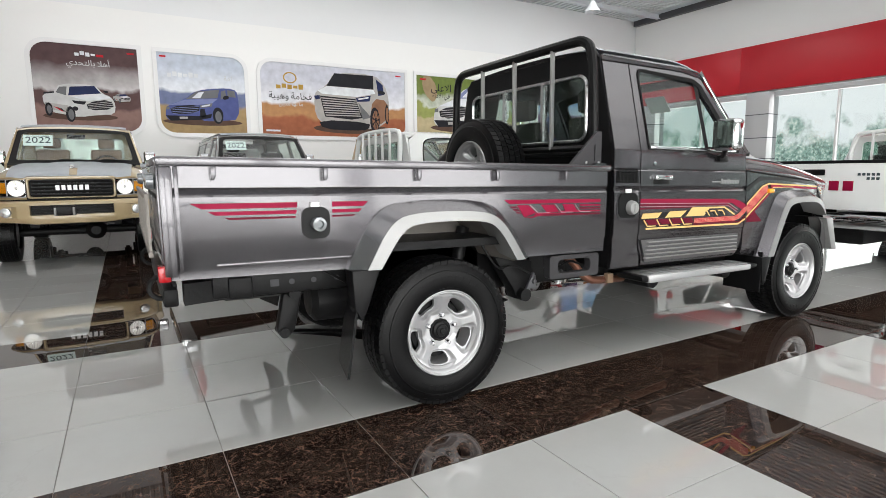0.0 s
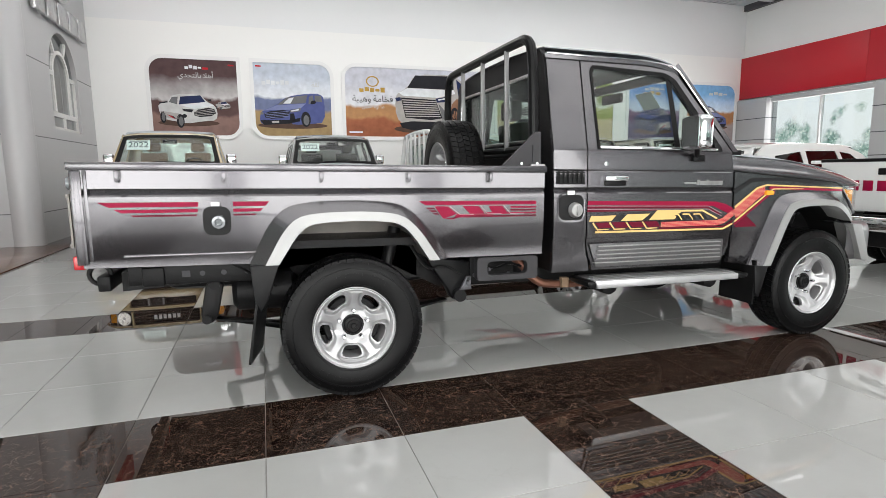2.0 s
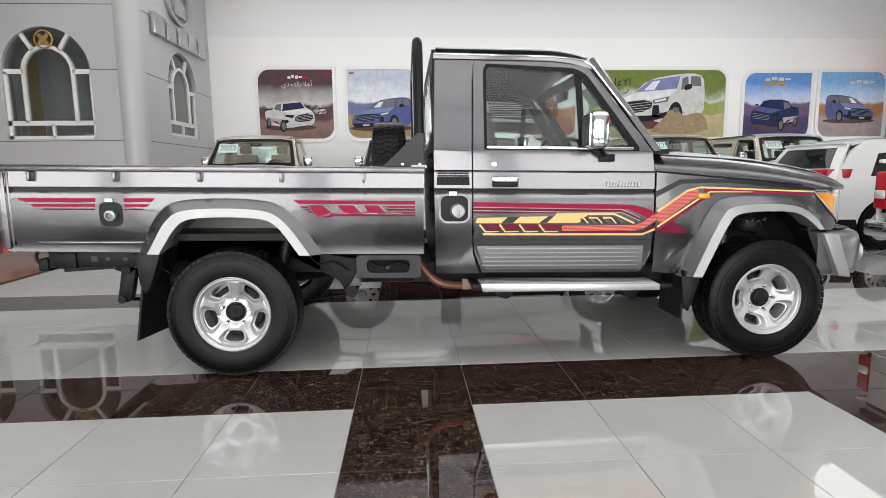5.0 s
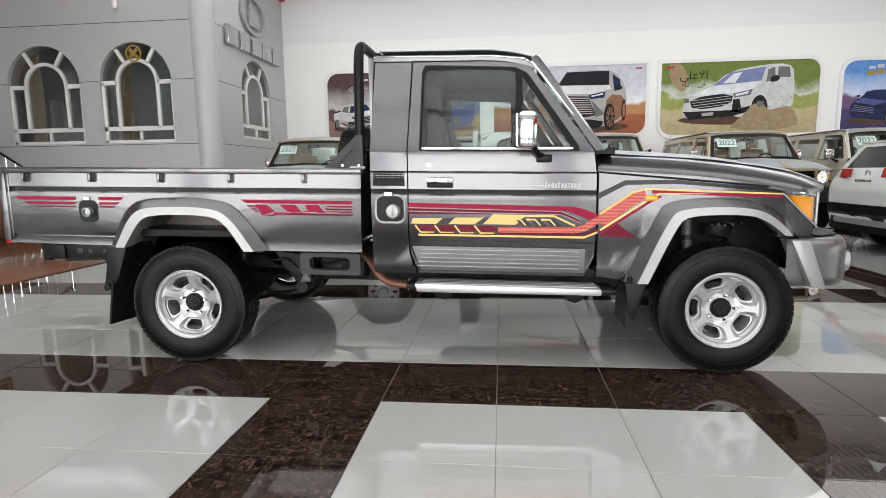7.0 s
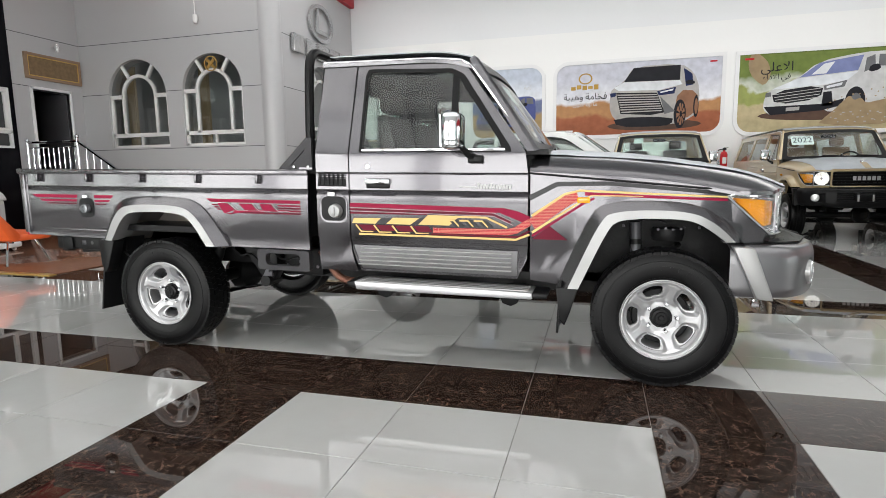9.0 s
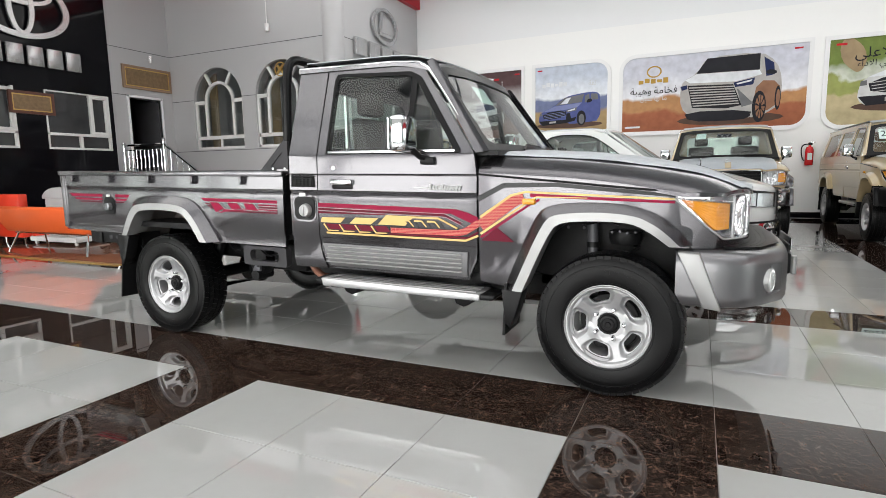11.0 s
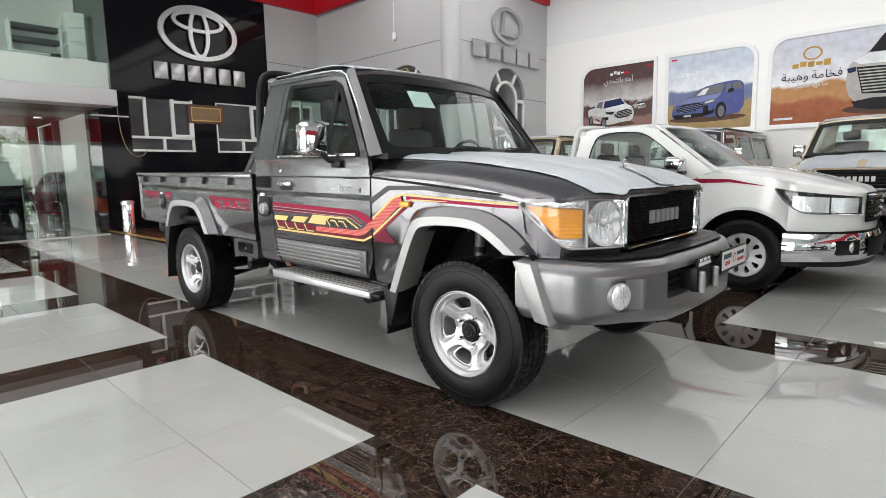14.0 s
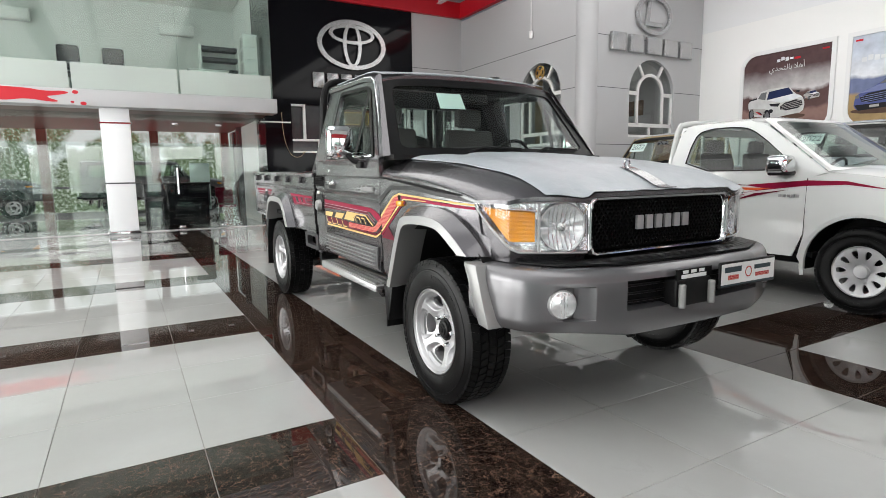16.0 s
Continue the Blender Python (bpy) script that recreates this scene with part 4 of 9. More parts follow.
def five_spoke(rim_r):
    """Concave alloy: five windows, each in a dished pocket between broad raised spokes."""
    line = [(0.0, -0.036), (0.38, -0.036), (0.42, -0.041), (0.56, -0.060), (0.84, -0.086), (0.89, -0.087), (0.925, -0.103), (0.95, -0.107), (1.0, -0.107)]

    def ring_d(t, ang):
        return (abs((t - 0.69) / 0.215) ** 3.6 + abs(radians(ang) * t / (0.365 * (max(t, 0.2) / 0.69) ** 1.25)) ** 3.6) ** (1 / 3.6)

    def dish(u, v):
        t = math.hypot(u, v) / rim_r
        ang = (math.degrees(math.atan2(v, u)) - 90) % 72 - 36
        q = max(0.0, min(1.0, (1.0 - ring_d(t, ang)) / 0.30))
        valley = max(0.0, 1 - abs(ang) / 26) * max(0.0, min(1.0, (t - 0.36) / 0.12)) * max(0.0, min(1.0, (0.66 - t) / 0.12))
        return (u, stepwise(line, t) + 0.030 * q * q * (3 - 2 * q) + 0.012 * valley, v)
    rings = [0.0, 0.12, 0.22, 0.30, 0.36, 0.39, 0.42, 0.44] + span(0.46, 0.88, 30) + [0.89, 0.90, 0.912, 0.925, 0.94, 0.95, 0.97, 0.985]
    turn, hole = 300, 0.63
    bm = bmesh.new()
    rows = []
    for t in rings:
        row = []
        for i in range(turn):
            a = 360.0 * i / turn
            ang = (a - 90) % 72 - 36
            d = ring_d(t, ang)
            tt, da = t, 0.0
            if hole - 0.12 < d < hole + 0.12 and t > 0.4:
                k = 1 + (hole / d - 1) * max(0.0, 1 - abs(d - hole) / 0.12)
                tt, da = 0.69 + (t - 0.69) * k, ang * (k - 1)
            b = radians(a + da)
            row.append(bm.verts.new(dish(rim_r * tt * math.cos(b), rim_r * tt * math.sin(b))))
        rows.append(row)
    for r0, r1, t0, t1 in zip(rows, rows[1:], rings, rings[1:]):
        for i in range(turn):
            a = 360.0 * (i + 0.5) / turn
            if ring_d((t0 + t1) / 2, (a - 90) % 72 - 36) > hole:
                bm.faces.new((r0[i], r0[(i + 1) % turn], r1[(i + 1) % turn], r1[i]))
    bmesh.ops.remove_doubles(bm, verts=rows[0], dist=1e-6)
    rim_edges = [e for e in bm.edges if len(e.link_faces) == 1 and math.hypot(e.verts[0].co.x, e.verts[0].co.z) < 0.9 * rim_r]
    lower = bmesh.ops.extrude_edge_only(bm, edges=rim_edges)["geom"]
    for v in lower:
        if isinstance(v, bmesh.types.BMVert):
            v.co.y += 0.022
    bmesh.ops.delete(bm, geom=[v for v in bm.verts if not v.link_faces], context="VERTS")
    disc = mesh_of("wheel", bm)
    disc.materials.append(M["silver"])
    return disc


def ten_slot(rim_r):
    def dish(u, v):
        t = math.hypot(u, v) / rim_r
        return (u, -0.10 + 0.025 * (1 - t) ** 2 - 0.012 * t, v)
    out = [(rim_r * 0.97 * math.cos(2 * math.pi * k / 60), rim_r * 0.97 * math.sin(2 * math.pi * k / 60)) for k in range(60)]
    holes = []
    for k in range(10):
        a = radians(36 * k + 9)
        raw = [(0.52, -5), (0.52, 5), (0.82, 9), (0.86, 0), (0.82, -9)]
        holes.append(soften([(rim_r * q * math.cos(a + radians(b)), rim_r * q * math.sin(a + radians(b))) for q, b in raw], 2, True))
    cuts = span(-rim_r, rim_r, 10)[1:-1]
    disc = mesh_of("wheel", sheet(out, holes, dish, (0, 0.015, 0), cuts, cuts))
    disc.materials.append(M["silver"])
    return disc


def ready(bm, mat, name):
    me = mesh_of(name, bm)
    me.materials.append(mat)
    return me


WHEELS = {}
for key, (r, w, rim, maker) in {"lc": (0.376, 0.236, 0.217, five_spoke), "hx": (0.352, 0.225, 0.205, ten_slot)}.items():
    ty, td = tyre_meshes(r, w, rim - 0.006)
    WHEELS[key] = dict(
        r=r, disc=maker(rim), tyre=ty, tread=td,
        barrel=ready(Lathe([(rim - 0.012, -0.10), (rim, -0.116), (rim + 0.004, -0.112), (rim - 0.004, -0.09), (rim - 0.022, -0.07), (rim - 0.03, 0.09), (rim - 0.04, 0.09), (rim - 0.034, -0.07)], "y", seg=48, closed=True), M["silver"], "rim_barrel"),
        drum=ready(Lathe([(0.0, 0.0), (0.148, 0.0), (0.155, 0.01), (0.155, 0.05), (0.0, 0.05)], "y", seg=28), M["chassis"], "brake_drum"),
        cap=ready(lathe(lathe(bmesh.new(), [(0.0, -0.070), (0.012, -0.070), (0.016, -0.064), (0.030, -0.064), (0.034, -0.058), (0.038, -0.058), (0.046, -0.054), (0.050, -0.046), (0.051, -0.030), (0.0, -0.030)], "y", seg=24), [(0.050, -0.044), (0.059, -0.044), (0.060, -0.038), (0.060, -0.030), (0.050, -0.030)], "y", seg=12, closed=True) if key == "lc" else Lathe([(0.0, -0.112), (0.05, -0.108), (0.06, -0.09), (0.0, -0.085)], "y", seg=24), M["plastic"] if key == "lc" else M["silver"], "hub_cap"),
        nut=ready(Lathe([(0.0, -0.030), (0.008, -0.029), (0.012, -0.022), (0.0125, -0.004), (0.016, 0.0), (0.0, 0.0)], "y", seg=12), M["chrome"], "wheel_nut"))


def wheel(parent, key, m, name="wheel"):
    k = WHEELS[key]
    w = part(name, k["disc"], None, parent, "silver alloy wheel with black tyre")
    w.matrix_local = m
    part("tyre", k["tyre"], None, w, "black rubber tyre")
    tagged(part("tread", k["tread"], None, w), kind="stuff")
    part("rim_barrel", k["barrel"], None, w)
    part("brake_drum", k["drum"], None, w)
    part("hub_cap", k["cap"], None, w)
    if key == "lc":
        for i in range(5):
            a = radians(90 + 72 * i)
            n = part("wheel_nut", k["nut"], None, w)
            n.location = (0.080 * math.cos(a), -0.034, 0.080 * math.sin(a))
    return w


def hw(x, z):
    """Half width of the off-roader's body at x along it and height z."""
    b = 0.895
    if x > 3.25:
        b -= 0.10 * ((x - 3.25) / 0.45) ** 2
    if z > 1.32:
        b -= 0.006 + (z - 1.32) * 0.27
    elif z > 1.10:
        b -= (z - 1.10) * 0.045
    b -= 0.016 * max(0.0, 1 - abs(z - 1.088) / 0.019)
    b -= 0.005 * max(0.0, 1 - abs(z - 1.205) / 0.007)
    b -= 0.009 * max(0.0, min(1.0, (0.812 - z) / 0.014))
    if z < 0.66:
        b -= (0.66 - z) * 0.25
    return b


CZ = [0.62, 0.66, 0.798, 0.812, 1.069, 1.088, 1.107, 1.198, 1.205, 1.212, 1.32, 1.327]
CX = span(2.6, 3.55, 6)
FLARE_R = ([(-0.50, 0.735), (-0.378, 0.985), (-0.235, 1.046), (0.225, 1.044), (0.368, 0.965), (0.53, 0.725)], [(-0.365, 0.735), (-0.26, 0.90), (-0.175, 0.943), (0.195, 0.943), (0.29, 0.90), (0.405, 0.725)])
FLARE_F = ([(2.655, 0.585), (2.82, 0.975), (2.90, 1.066), (3.33, 1.074), (3.505, 0.985), (3.60, 0.868)], [(2.775, 0.585), (2.925, 0.925), (2.985, 0.975), (3.30, 0.985), (3.40, 0.945), (3.50, 0.868)])


def hood_z(x, y, film=0.0):
    q = abs(y)
    top = 1.345 - 0.052 * (x - 2.5) - 0.075 * max(0.0, (x - 2.9) / 0.85) ** 2
    top += 0.018 * max(0.0, 1 - (q / 0.34) ** 4) * max(0.0, min(1.0, (3.84 - x) / 0.4))
    w = max(0.0, min(1.0, (q - 0.52) / 0.36))
    drop = 0.125 * (0.55 * w * w + 0.45 * (1 - math.sqrt(max(0.0, 1 - w ** 3))))
    nose = 0.0 if x < 3.60 else 0.050 * ((x - 3.60) / 0.27) ** 2
    return top - drop - nose + film


def land_cruiser(name, label, m, paint_key, rake=0.0, wagon=False, flares="paint_grey", trim="silver_trim", bumper="paint_grey", round_lamps=False, film=True, hero=False, seats="seat_dark", placard=True, upper=None, lamp_glow=False):
    car = thing(name, label, "pickup truck" if not wagon else "off-road wagon", m, group="" if hero else "parked off-roaders")
    pm = M[paint_key]
    um = M[upper] if upper else pm

    def P(nm, bm, mat, parent=None, lab="", shadow=True):
        if rake:
            for v in bm.verts:
                v.co.z -= rake * v.co.x
        return part(nm, bm, mat, parent or car, lab, shadow)

    def side(s):
        return lambda x, z: (x, s * hw(x, z), z)

    def flush(s, d):
        return lambda x, z: (x, s * (hw(x, z) + d), z)

    for s in (-1, 1):
        b = (0, -s * 0.03, 0)
        if not wagon:
            # cargo bed side with the wheel opening
            edge = [(-1.215, 0.745), (-1.235, 1.195), (1.122, 1.195), (1.112, 0.722), (0.46, 0.722), (0.33, 0.97), (0.22, 1.02), (-0.17, 1.02), (-0.30, 0.98), (-0.43, 0.735)]
            bs = P("bed_side", sheet(edge, [], lambda x, z: (x, s * (hw(min(x, 1), z)), z), b, (), CZ), pm)
            P("rail", Box(-1.245, 1.13, s * 0.912, s * 0.86, 1.19, 1.228, bev=0.008), pm, bs)
            P("post", Box(-1.238, -1.19, s * 0.900, s * 0.86, 0.76, 1.19, bev=0.008), pm, bs)
            P("rib", Box(-1.186, -1.168, s * 0.898, s * 0.88, 0.78, 1.19, bev=0.006), pm, bs)
            P("lower_rib", Box(-1.05, -0.46, s * 0.893, s * 0.87, 0.786, 0.80, bev=0.004), pm, bs)
            for hx in (-1.046, -0.595, -0.139, 0.313, 0.775):
                P("rope_hook", Prism([(hx - 0.008, 1.19), (hx + 0.012, 1.19), (hx + 0.010, 1.150), (hx + 0.002, 1.135), (hx - 0.008, 1.14)], "y", s * 0.925, s * 0.89, bev=0.003), pm, bs)
            if s < 0 and hero:
                # raised plate; the recess's shade is only in its dark colour
                lm = P("recess_lamp", sheet(rrect(-0.70, -0.575, 0.884, 1.022, 0.038), [], flush(s, 0.004), b), M["plastic"], bs, "dark plate drawn as a recess, with a round clear lamp")
                P("lens", Lathe([(0, -0.020), (0.014, -0.020), (0.018, -0.030), (0.030, -0.028), (0.034, 0.0), (0, 0.0)], "y", (-0.630, -0.903, 0.948), 24), M["lens_dim"], lm)
                P("sticker", Box(-0.66, -0.622, -0.906, -0.898, 1.024, 1.042), M["white_gloss"], lm)
        # flares, body coloured above and silver along the lip
        for nm, (fo, fi) in (("rear_flare", FLARE_R), ("front_flare", FLARE_F)):
            fo2, fi2 = soften(fo, 2), soften(fi, 2)
            mid = [tuple(p * 0.52 + q * 0.48 for p, q in zip(a, c)) for a, c in zip(fo2, fi2)]
            mid2 = [tuple(p * 0.47 + q * 0.53 for p, q in zip(a, c)) for a, c in zip(fo2, fi2)]
            e = 0.0
            L = lambda pts, y: [(p[0], s * (y - (0.05 * max(0, (p[0] - 3.35) / 0.25) ** 2 if p[0] > 3.35 else 0)), p[1]) for p in pts]
            fl = P(nm, strip([L(fo2, 0.885), L(fo2, 0.905), L(mid, 0.957), L(mid2, 0.962)]), M[flares])
            P("flare_trim", strip([L(mid2, 0.960), L(mid2, 0.966), L(fi2, 0.972), L(fi2, 0.92), L([(a[0] * 1.0, a[1] + 0.02) for a in fi2], 0.80)]), M[trim] if trim else M[flares], fl, "silver lip of the wheel flare")
        # lower end pieces of the flares
        P("flare_end", Prism([(-0.50, 0.735), (-0.365, 0.735), (-0.43, 0.55), (-0.46, 0.50), (-0.49, 0.56)], "y", s * 0.955, s * 0.86, bev=0.006), M["plastic"])
        P("flare_end", Prism([(2.655, 0.585), (2.775, 0.585), (2.735, 0.45), (2.705, 0.37), (2.675, 0.40)], "y", s * 0.955, s * 0.83, bev=0.006), M["plastic"])
        P("mudflap", grid(lambda y, z: (-0.455 - 0.16 * (0.74 - z) + 0.20 * (0.945 - y), s * y, z), span(0.66, 0.945, 4), span(0.235, 0.74, 8), (0.012, 0, 0)), M["plastic"], None, "black rubber mudflap")
        P("mudflap", grid(lambda y, z: (2.672 - 0.05 * (0.60 - z), s * y, z), span(0.66, 0.945, 4), span(0.325, 0.62, 6), (0.012, 0, 0)), M["plastic"], None, "black rubber mudflap")
        # cab corner behind the door
        if not wagon:
            cc = P("cab_corner", sheet([(1.185, 0.60), (1.18, 1.30), (1.20, 1.86), (1.225, 1.875), (1.42, 1.878), (1.40, 1.33), (1.40, 0.80), (1.405, 0.72), (1.44, 0.60)], [], side(s), b, (), CZ), um)
            P("vent", sheet(rect(1.195, 1.385, 1.125, 1.205), [], flush(s, 0.003), b), M["plastic"], cc, "black louvred air vent")
            for k in range(5):
                P("slat", Box(1.20, 1.38, s * 0.905, s * 0.89, 1.132 + 0.0145 * k, 1.139 + 0.0145 * k), M["chassis"], cc)
            for k in range(6):
                P("vent_bar", Box(1.21 + 0.03 * k, 1.214 + 0.03 * k, s * 0.907, s * 0.89, 1.128, 1.202), M["chassis"], cc)
            if hero and s < 0:
                fc = P("filler_recess", sheet(rrect(1.205, 1.388, 0.902, 1.076, 0.045), [], flush(s, 0.004), b), pm, cc)
                # raised dark plate painting in the shade of the filler recess
                P("filler_cup", sheet(rrect(1.216, 1.377, 0.914, 1.064, 0.040), [], flush(s, 0.007), b), M["plastic"], fc, "dark plate drawn as the recess round the fuel cap")
                P("fuel_cap", Lathe([(0, -0.035), (0.036, -0.032), (0.042, -0.02), (0.045, 0.0), (0, 0.0)], "y", (1.315, -0.905, 0.975), 24), M["silver_trim"], fc)
                P("cap_grip", Box(1.308, 1.322, -0.946, -0.93, 0.948, 1.002, bev=0.004), M["silver_trim"], fc)
                P("sticker", Box(1.265, 1.31, -0.91, -0.90, 1.066, 1.088), M["white_gloss"], fc)
        # door with its window
        x0, xr = (1.41, 1.44)
        win = [(1.49, 1.348), (1.50, 1.80), (1.515, 1.815), (2.02, 1.795), (2.07, 1.765), (2.355, 1.348)]
        dr = P("door", sheet([(1.46, 0.605), (1.415, 0.73), (1.408, 0.80), (1.408, 1.33), (1.43, 1.87), (2.05, 1.852), (2.125, 1.815), (2.475, 1.33), (2.492, 1.20), (2.492, 0.80), (2.485, 0.72), (2.43, 0.605)], [win], side(s), b, (), CZ), pm)
        P("window_glass", sheet([(1.47, 1.33), (1.48, 1.83), (2.05, 1.81), (2.40, 1.33)], [], flush(s, -0.014)), M["glass_car"], dr, shadow=False)
        P("window_trim", strip([[(p[0], s * (hw(*p) + 0.002), p[1]) for p in win + win[:1]], [(p[0], s * (hw(*p) + 0.006), p[1]) for p in [(1.474, 1.332), (1.484, 1.815), (1.505, 1.836), (2.035, 1.818), (2.105, 1.780), (2.408, 1.332), (1.474, 1.332)]]], 60), M["plastic"], dr)
        P("sill_trim", Box(1.49, 2.36, s * 0.891, s * 0.865, 1.334, 1.352, bev=0.004), M["chrome"], dr, "bright window sill strip")
        P("quarter_bar", strip([[(2.035, s * (hw(2, z) - 0.004), z) for z in (1.34, 1.79)], [(2.075, s * (hw(2, z) - 0.004), z) for z in (1.34, 1.765)]], 4), M["plastic"], dr)
        h = P("door_handle", Box(1.515, 1.675, s * 0.920, s * 0.885, 1.142, 1.176, bev=0.01), M["chrome"], dr)
        P("handle_recess", Box(1.515, 1.675, s * 0.897, s * 0.87, 1.112, 1.150, bev=0.01), M["plastic"], h)
        P("lock", Lathe([(0, -0.006), (0.013, -0.004), (0.014, 0.006), (0, 0.006)], "y", (1.53, s * 0.892, 1.245), 14), M["chrome"], dr)
        if hero and s < 0:
            cl = P("cladding", sheet([(1.425, 0.768), (2.435, 0.768), (2.43, 0.625), (1.475, 0.625)], [], flush(s, 0.010), b, (), CZ), M["cladding"], dr, "ribbed silver grey lower door cladding")
            for k in range(5):
                P("rib", Box(1.455 + 0.006 * k, 2.40, -0.916, -0.89, 0.650 + 0.025 * k, 0.656 + 0.025 * k, bev=0.002), M["silver_trim"], cl)
            bd = P("badge", Box(2.105, 2.195, -0.899, -0.885, 1.128, 1.136), M["silver_trim"], dr, "bright maker's badge as plain bars")
            for k in range(11):
                P("badge_bar", Prism([(2.198 + 0.0185 * k, 1.119), (2.211 + 0.0185 * k, 1.119), (2.217 + 0.0185 * k, 1.146 if k not in (0, 4) else 1.153), (2.204 + 0.0185 * k, 1.146 if k not in (0, 4) else 1.153)], "y", -0.902, -0.885), M["silver_trim"], bd)
        # front fender
        ff = [(2.505, 0.605), (2.505, 1.208), (3.0, 1.172), (3.50, 1.128), (3.525, 1.12), (3.545, 0.965), (3.60, 0.95), (3.60, 0.86), (3.50, 0.93), (3.36, 1.03), (2.92, 1.03), (2.84, 0.95), (2.67, 0.585)]
        fd = P("front_fender", sheet(ff, [], lambda x, z: (x, s * hw(x, min(z, 1.19)), z), b, CX, [0.66, 0.798, 0.812, 1.0]), pm)
        mk_ = P("side_marker", Box(2.758, 2.830, s * 0.915, s * 0.885, 1.050, 1.083, bev=0.01), M["amber"], fd)
        # mirror on its arm
        mi = P("mirror", Box(2.040, 2.145, s * 1.085, s * 0.912, 1.335, 1.540, bev=0.032, seg=3), M["chrome"], dr, "chrome door mirror")
        P("mirror_arm", Tube([(2.19, s * 0.885, 1.30), (2.16, s * 0.93, 1.31), (2.13, s * 0.96, 1.35)], 0.018), M["plastic"], mi)
        P("mirror_glass", Box(2.033, 2.041, s * 1.068, s * 0.93, 1.352, 1.522), M["chrome"], mi)
        P("mirror_mount", Box(2.15, 2.24, s * 0.915, s * 0.88, 1.265, 1.31, bev=0.008), M["plastic"], mi)
        # side step, silver with a black tread
        st = P("side_step", Prism([(1.455, 0.50), (2.525, 0.505), (2.525, 0.545), (1.44, 0.552)], "y", s * 0.955, s * 0.74, bev=0.008), M["silver"], None, "silver side step")
        P("step_end", Prism([(2.523, 0.508), (2.605, 0.512), (2.615, 0.54), (2.523, 0.544)], "y", s * 0.95, s * 0.74, bev=0.01), M["plastic"], st, "black end cap")
        P("step_end", Prism([(1.395, 0.512), (1.457, 0.504), (1.442, 0.549), (1.385, 0.546)], "y", s * 0.95, s * 0.74, bev=0.01), M["plastic"], st, "black end cap")
        for bx_ in (1.60, 2.38):
            P("step_mount", Prism([(bx_ - 0.06, 0.505), (bx_ + 0.07, 0.505), (bx_ + 0.05, 0.455), (bx_ + 0.01, 0.435), (bx_ - 0.04, 0.45)], "y", s * 0.86, s * 0.50, bev=0.01), M["chassis"], st)
        for k in range(4):
            P("step_tread", Box(1.48, 2.50, s * (0.94 - 0.04 * k), s * (0.915 - 0.04 * k), 0.548, 0.555), M["silver_trim"], st)
        # inner wheel houses
        for cx, r0 in ((0.0, 0.50), (3.22, 0.52)):
            arc = [(cx + r0 * math.cos(radians(a)), 0.50 + r0 * math.sin(radians(a))) for a in range(24, 157, 11)]
            P("wheel_house", strip([[(x, s * 0.885, z) for x, z in arc], [(x, s * 0.52, z) for x, z in arc]], 17), M["galv"] if (cx == 0 and hero) else M["chassis"])
            P("house_wall", Box(cx - 0.45, cx + 0.45, s * 0.52, s * 0.50, 0.55, 0.79 if cx == 0 else 0.98), M["chassis"])
            if cx == 0:
                P("house_panel", Box(-0.45, 0.45, s * 0.535, s * 0.515, 0.792, 1.0), M["galv"] if hero else M["chassis"])
        # A pillar and drip rail
        P("a_pillar", strip([[(2.125, s * hw(2.1, 1.87), 1.87), (2.485, s * hw(2.48, 1.33), 1.33)], [(2.155, s * (hw(2.1, 1.87) - 0.01), 1.89), (2.53, s * (hw(2.48, 1.33) - 0.005), 1.335)], [(2.178, s * 0.722, 1.875), (2.548, s * 0.838, 1.342)]], 6), pm)
        P("drip_rail", Tube([(1.20 if not wagon else -0.85, s * 0.752, 1.888), (1.9, s * 0.752, 1.884), (2.08, s * 0.752, 1.868), (2.14, s * 0.757, 1.835), (2.30, s * 0.803, 1.62), (2.50, s * 0.868, 1.345)], 0.0065, 6), M["chrome"], None, "bright drip rail")
        # chassis rail
        P("frame_rail", Prism([(-1.15, 0.66), (-0.55, 0.70), (-0.3, 0.80), (0.3, 0.80), (0.6, 0.62), (3.6, 0.60), (3.6, 0.48), (0.6, 0.48), (0.25, 0.66), (-0.25, 0.66), (-0.5, 0.60), (-1.15, 0.56)], "y", s * 0.52, s * 0.42), M["chassis"])
        for k in range(5):
            P("leaf", Prism(soften([(-0.72 + 0.07 * k, 0.40 - 0.014 * k), (-0.05, 0.30 - 0.014 * k), (0.62 - 0.07 * k, 0.42 - 0.014 * k), (0.62 - 0.07 * k, 0.408 - 0.014 * k), (-0.05, 0.288 - 0.014 * k), (-0.72 + 0.07 * k, 0.388 - 0.014 * k)], 1, True), "y", s * 0.60, s * 0.53), M["chassis"])
        if not hero:
            P("spring_shackle", Prism([(-0.80, 0.58), (-0.68, 0.58), (-0.70, 0.36), (-0.78, 0.36)], "y", s * 0.63, s * 0.50, bev=0.008), M["chassis"])
            P("spring_hanger", Prism([(0.48, 0.62), (0.70, 0.62), (0.68, 0.40), (0.60, 0.36)], "y", s * 0.63, s * 0.50, bev=0.01), M["chassis"])
        # headlamp: lens, turn signal, clear cover
        def lamp_pt(t, z, d=0.0):
            """t runs 0 at the grille to 1 at the side end; d is the depth behind the outer skin."""
            if t < 0.72:
                q = t / 0.72
                x, y, a = 3.858 - 0.14 * q ** 1.6, 0.498 + 0.322 * q, 0.55 * q ** 2
            else:
                q = (t - 0.72) / 0.28
                x, y, a = 3.718 - 0.205 * q, 0.820 + 0.043 * math.sin(q * 1.57), 0.55 + 0.85 * min(1, q * 2)
            return (x - d * math.cos(a), s * (y - d * math.sin(a)), z)

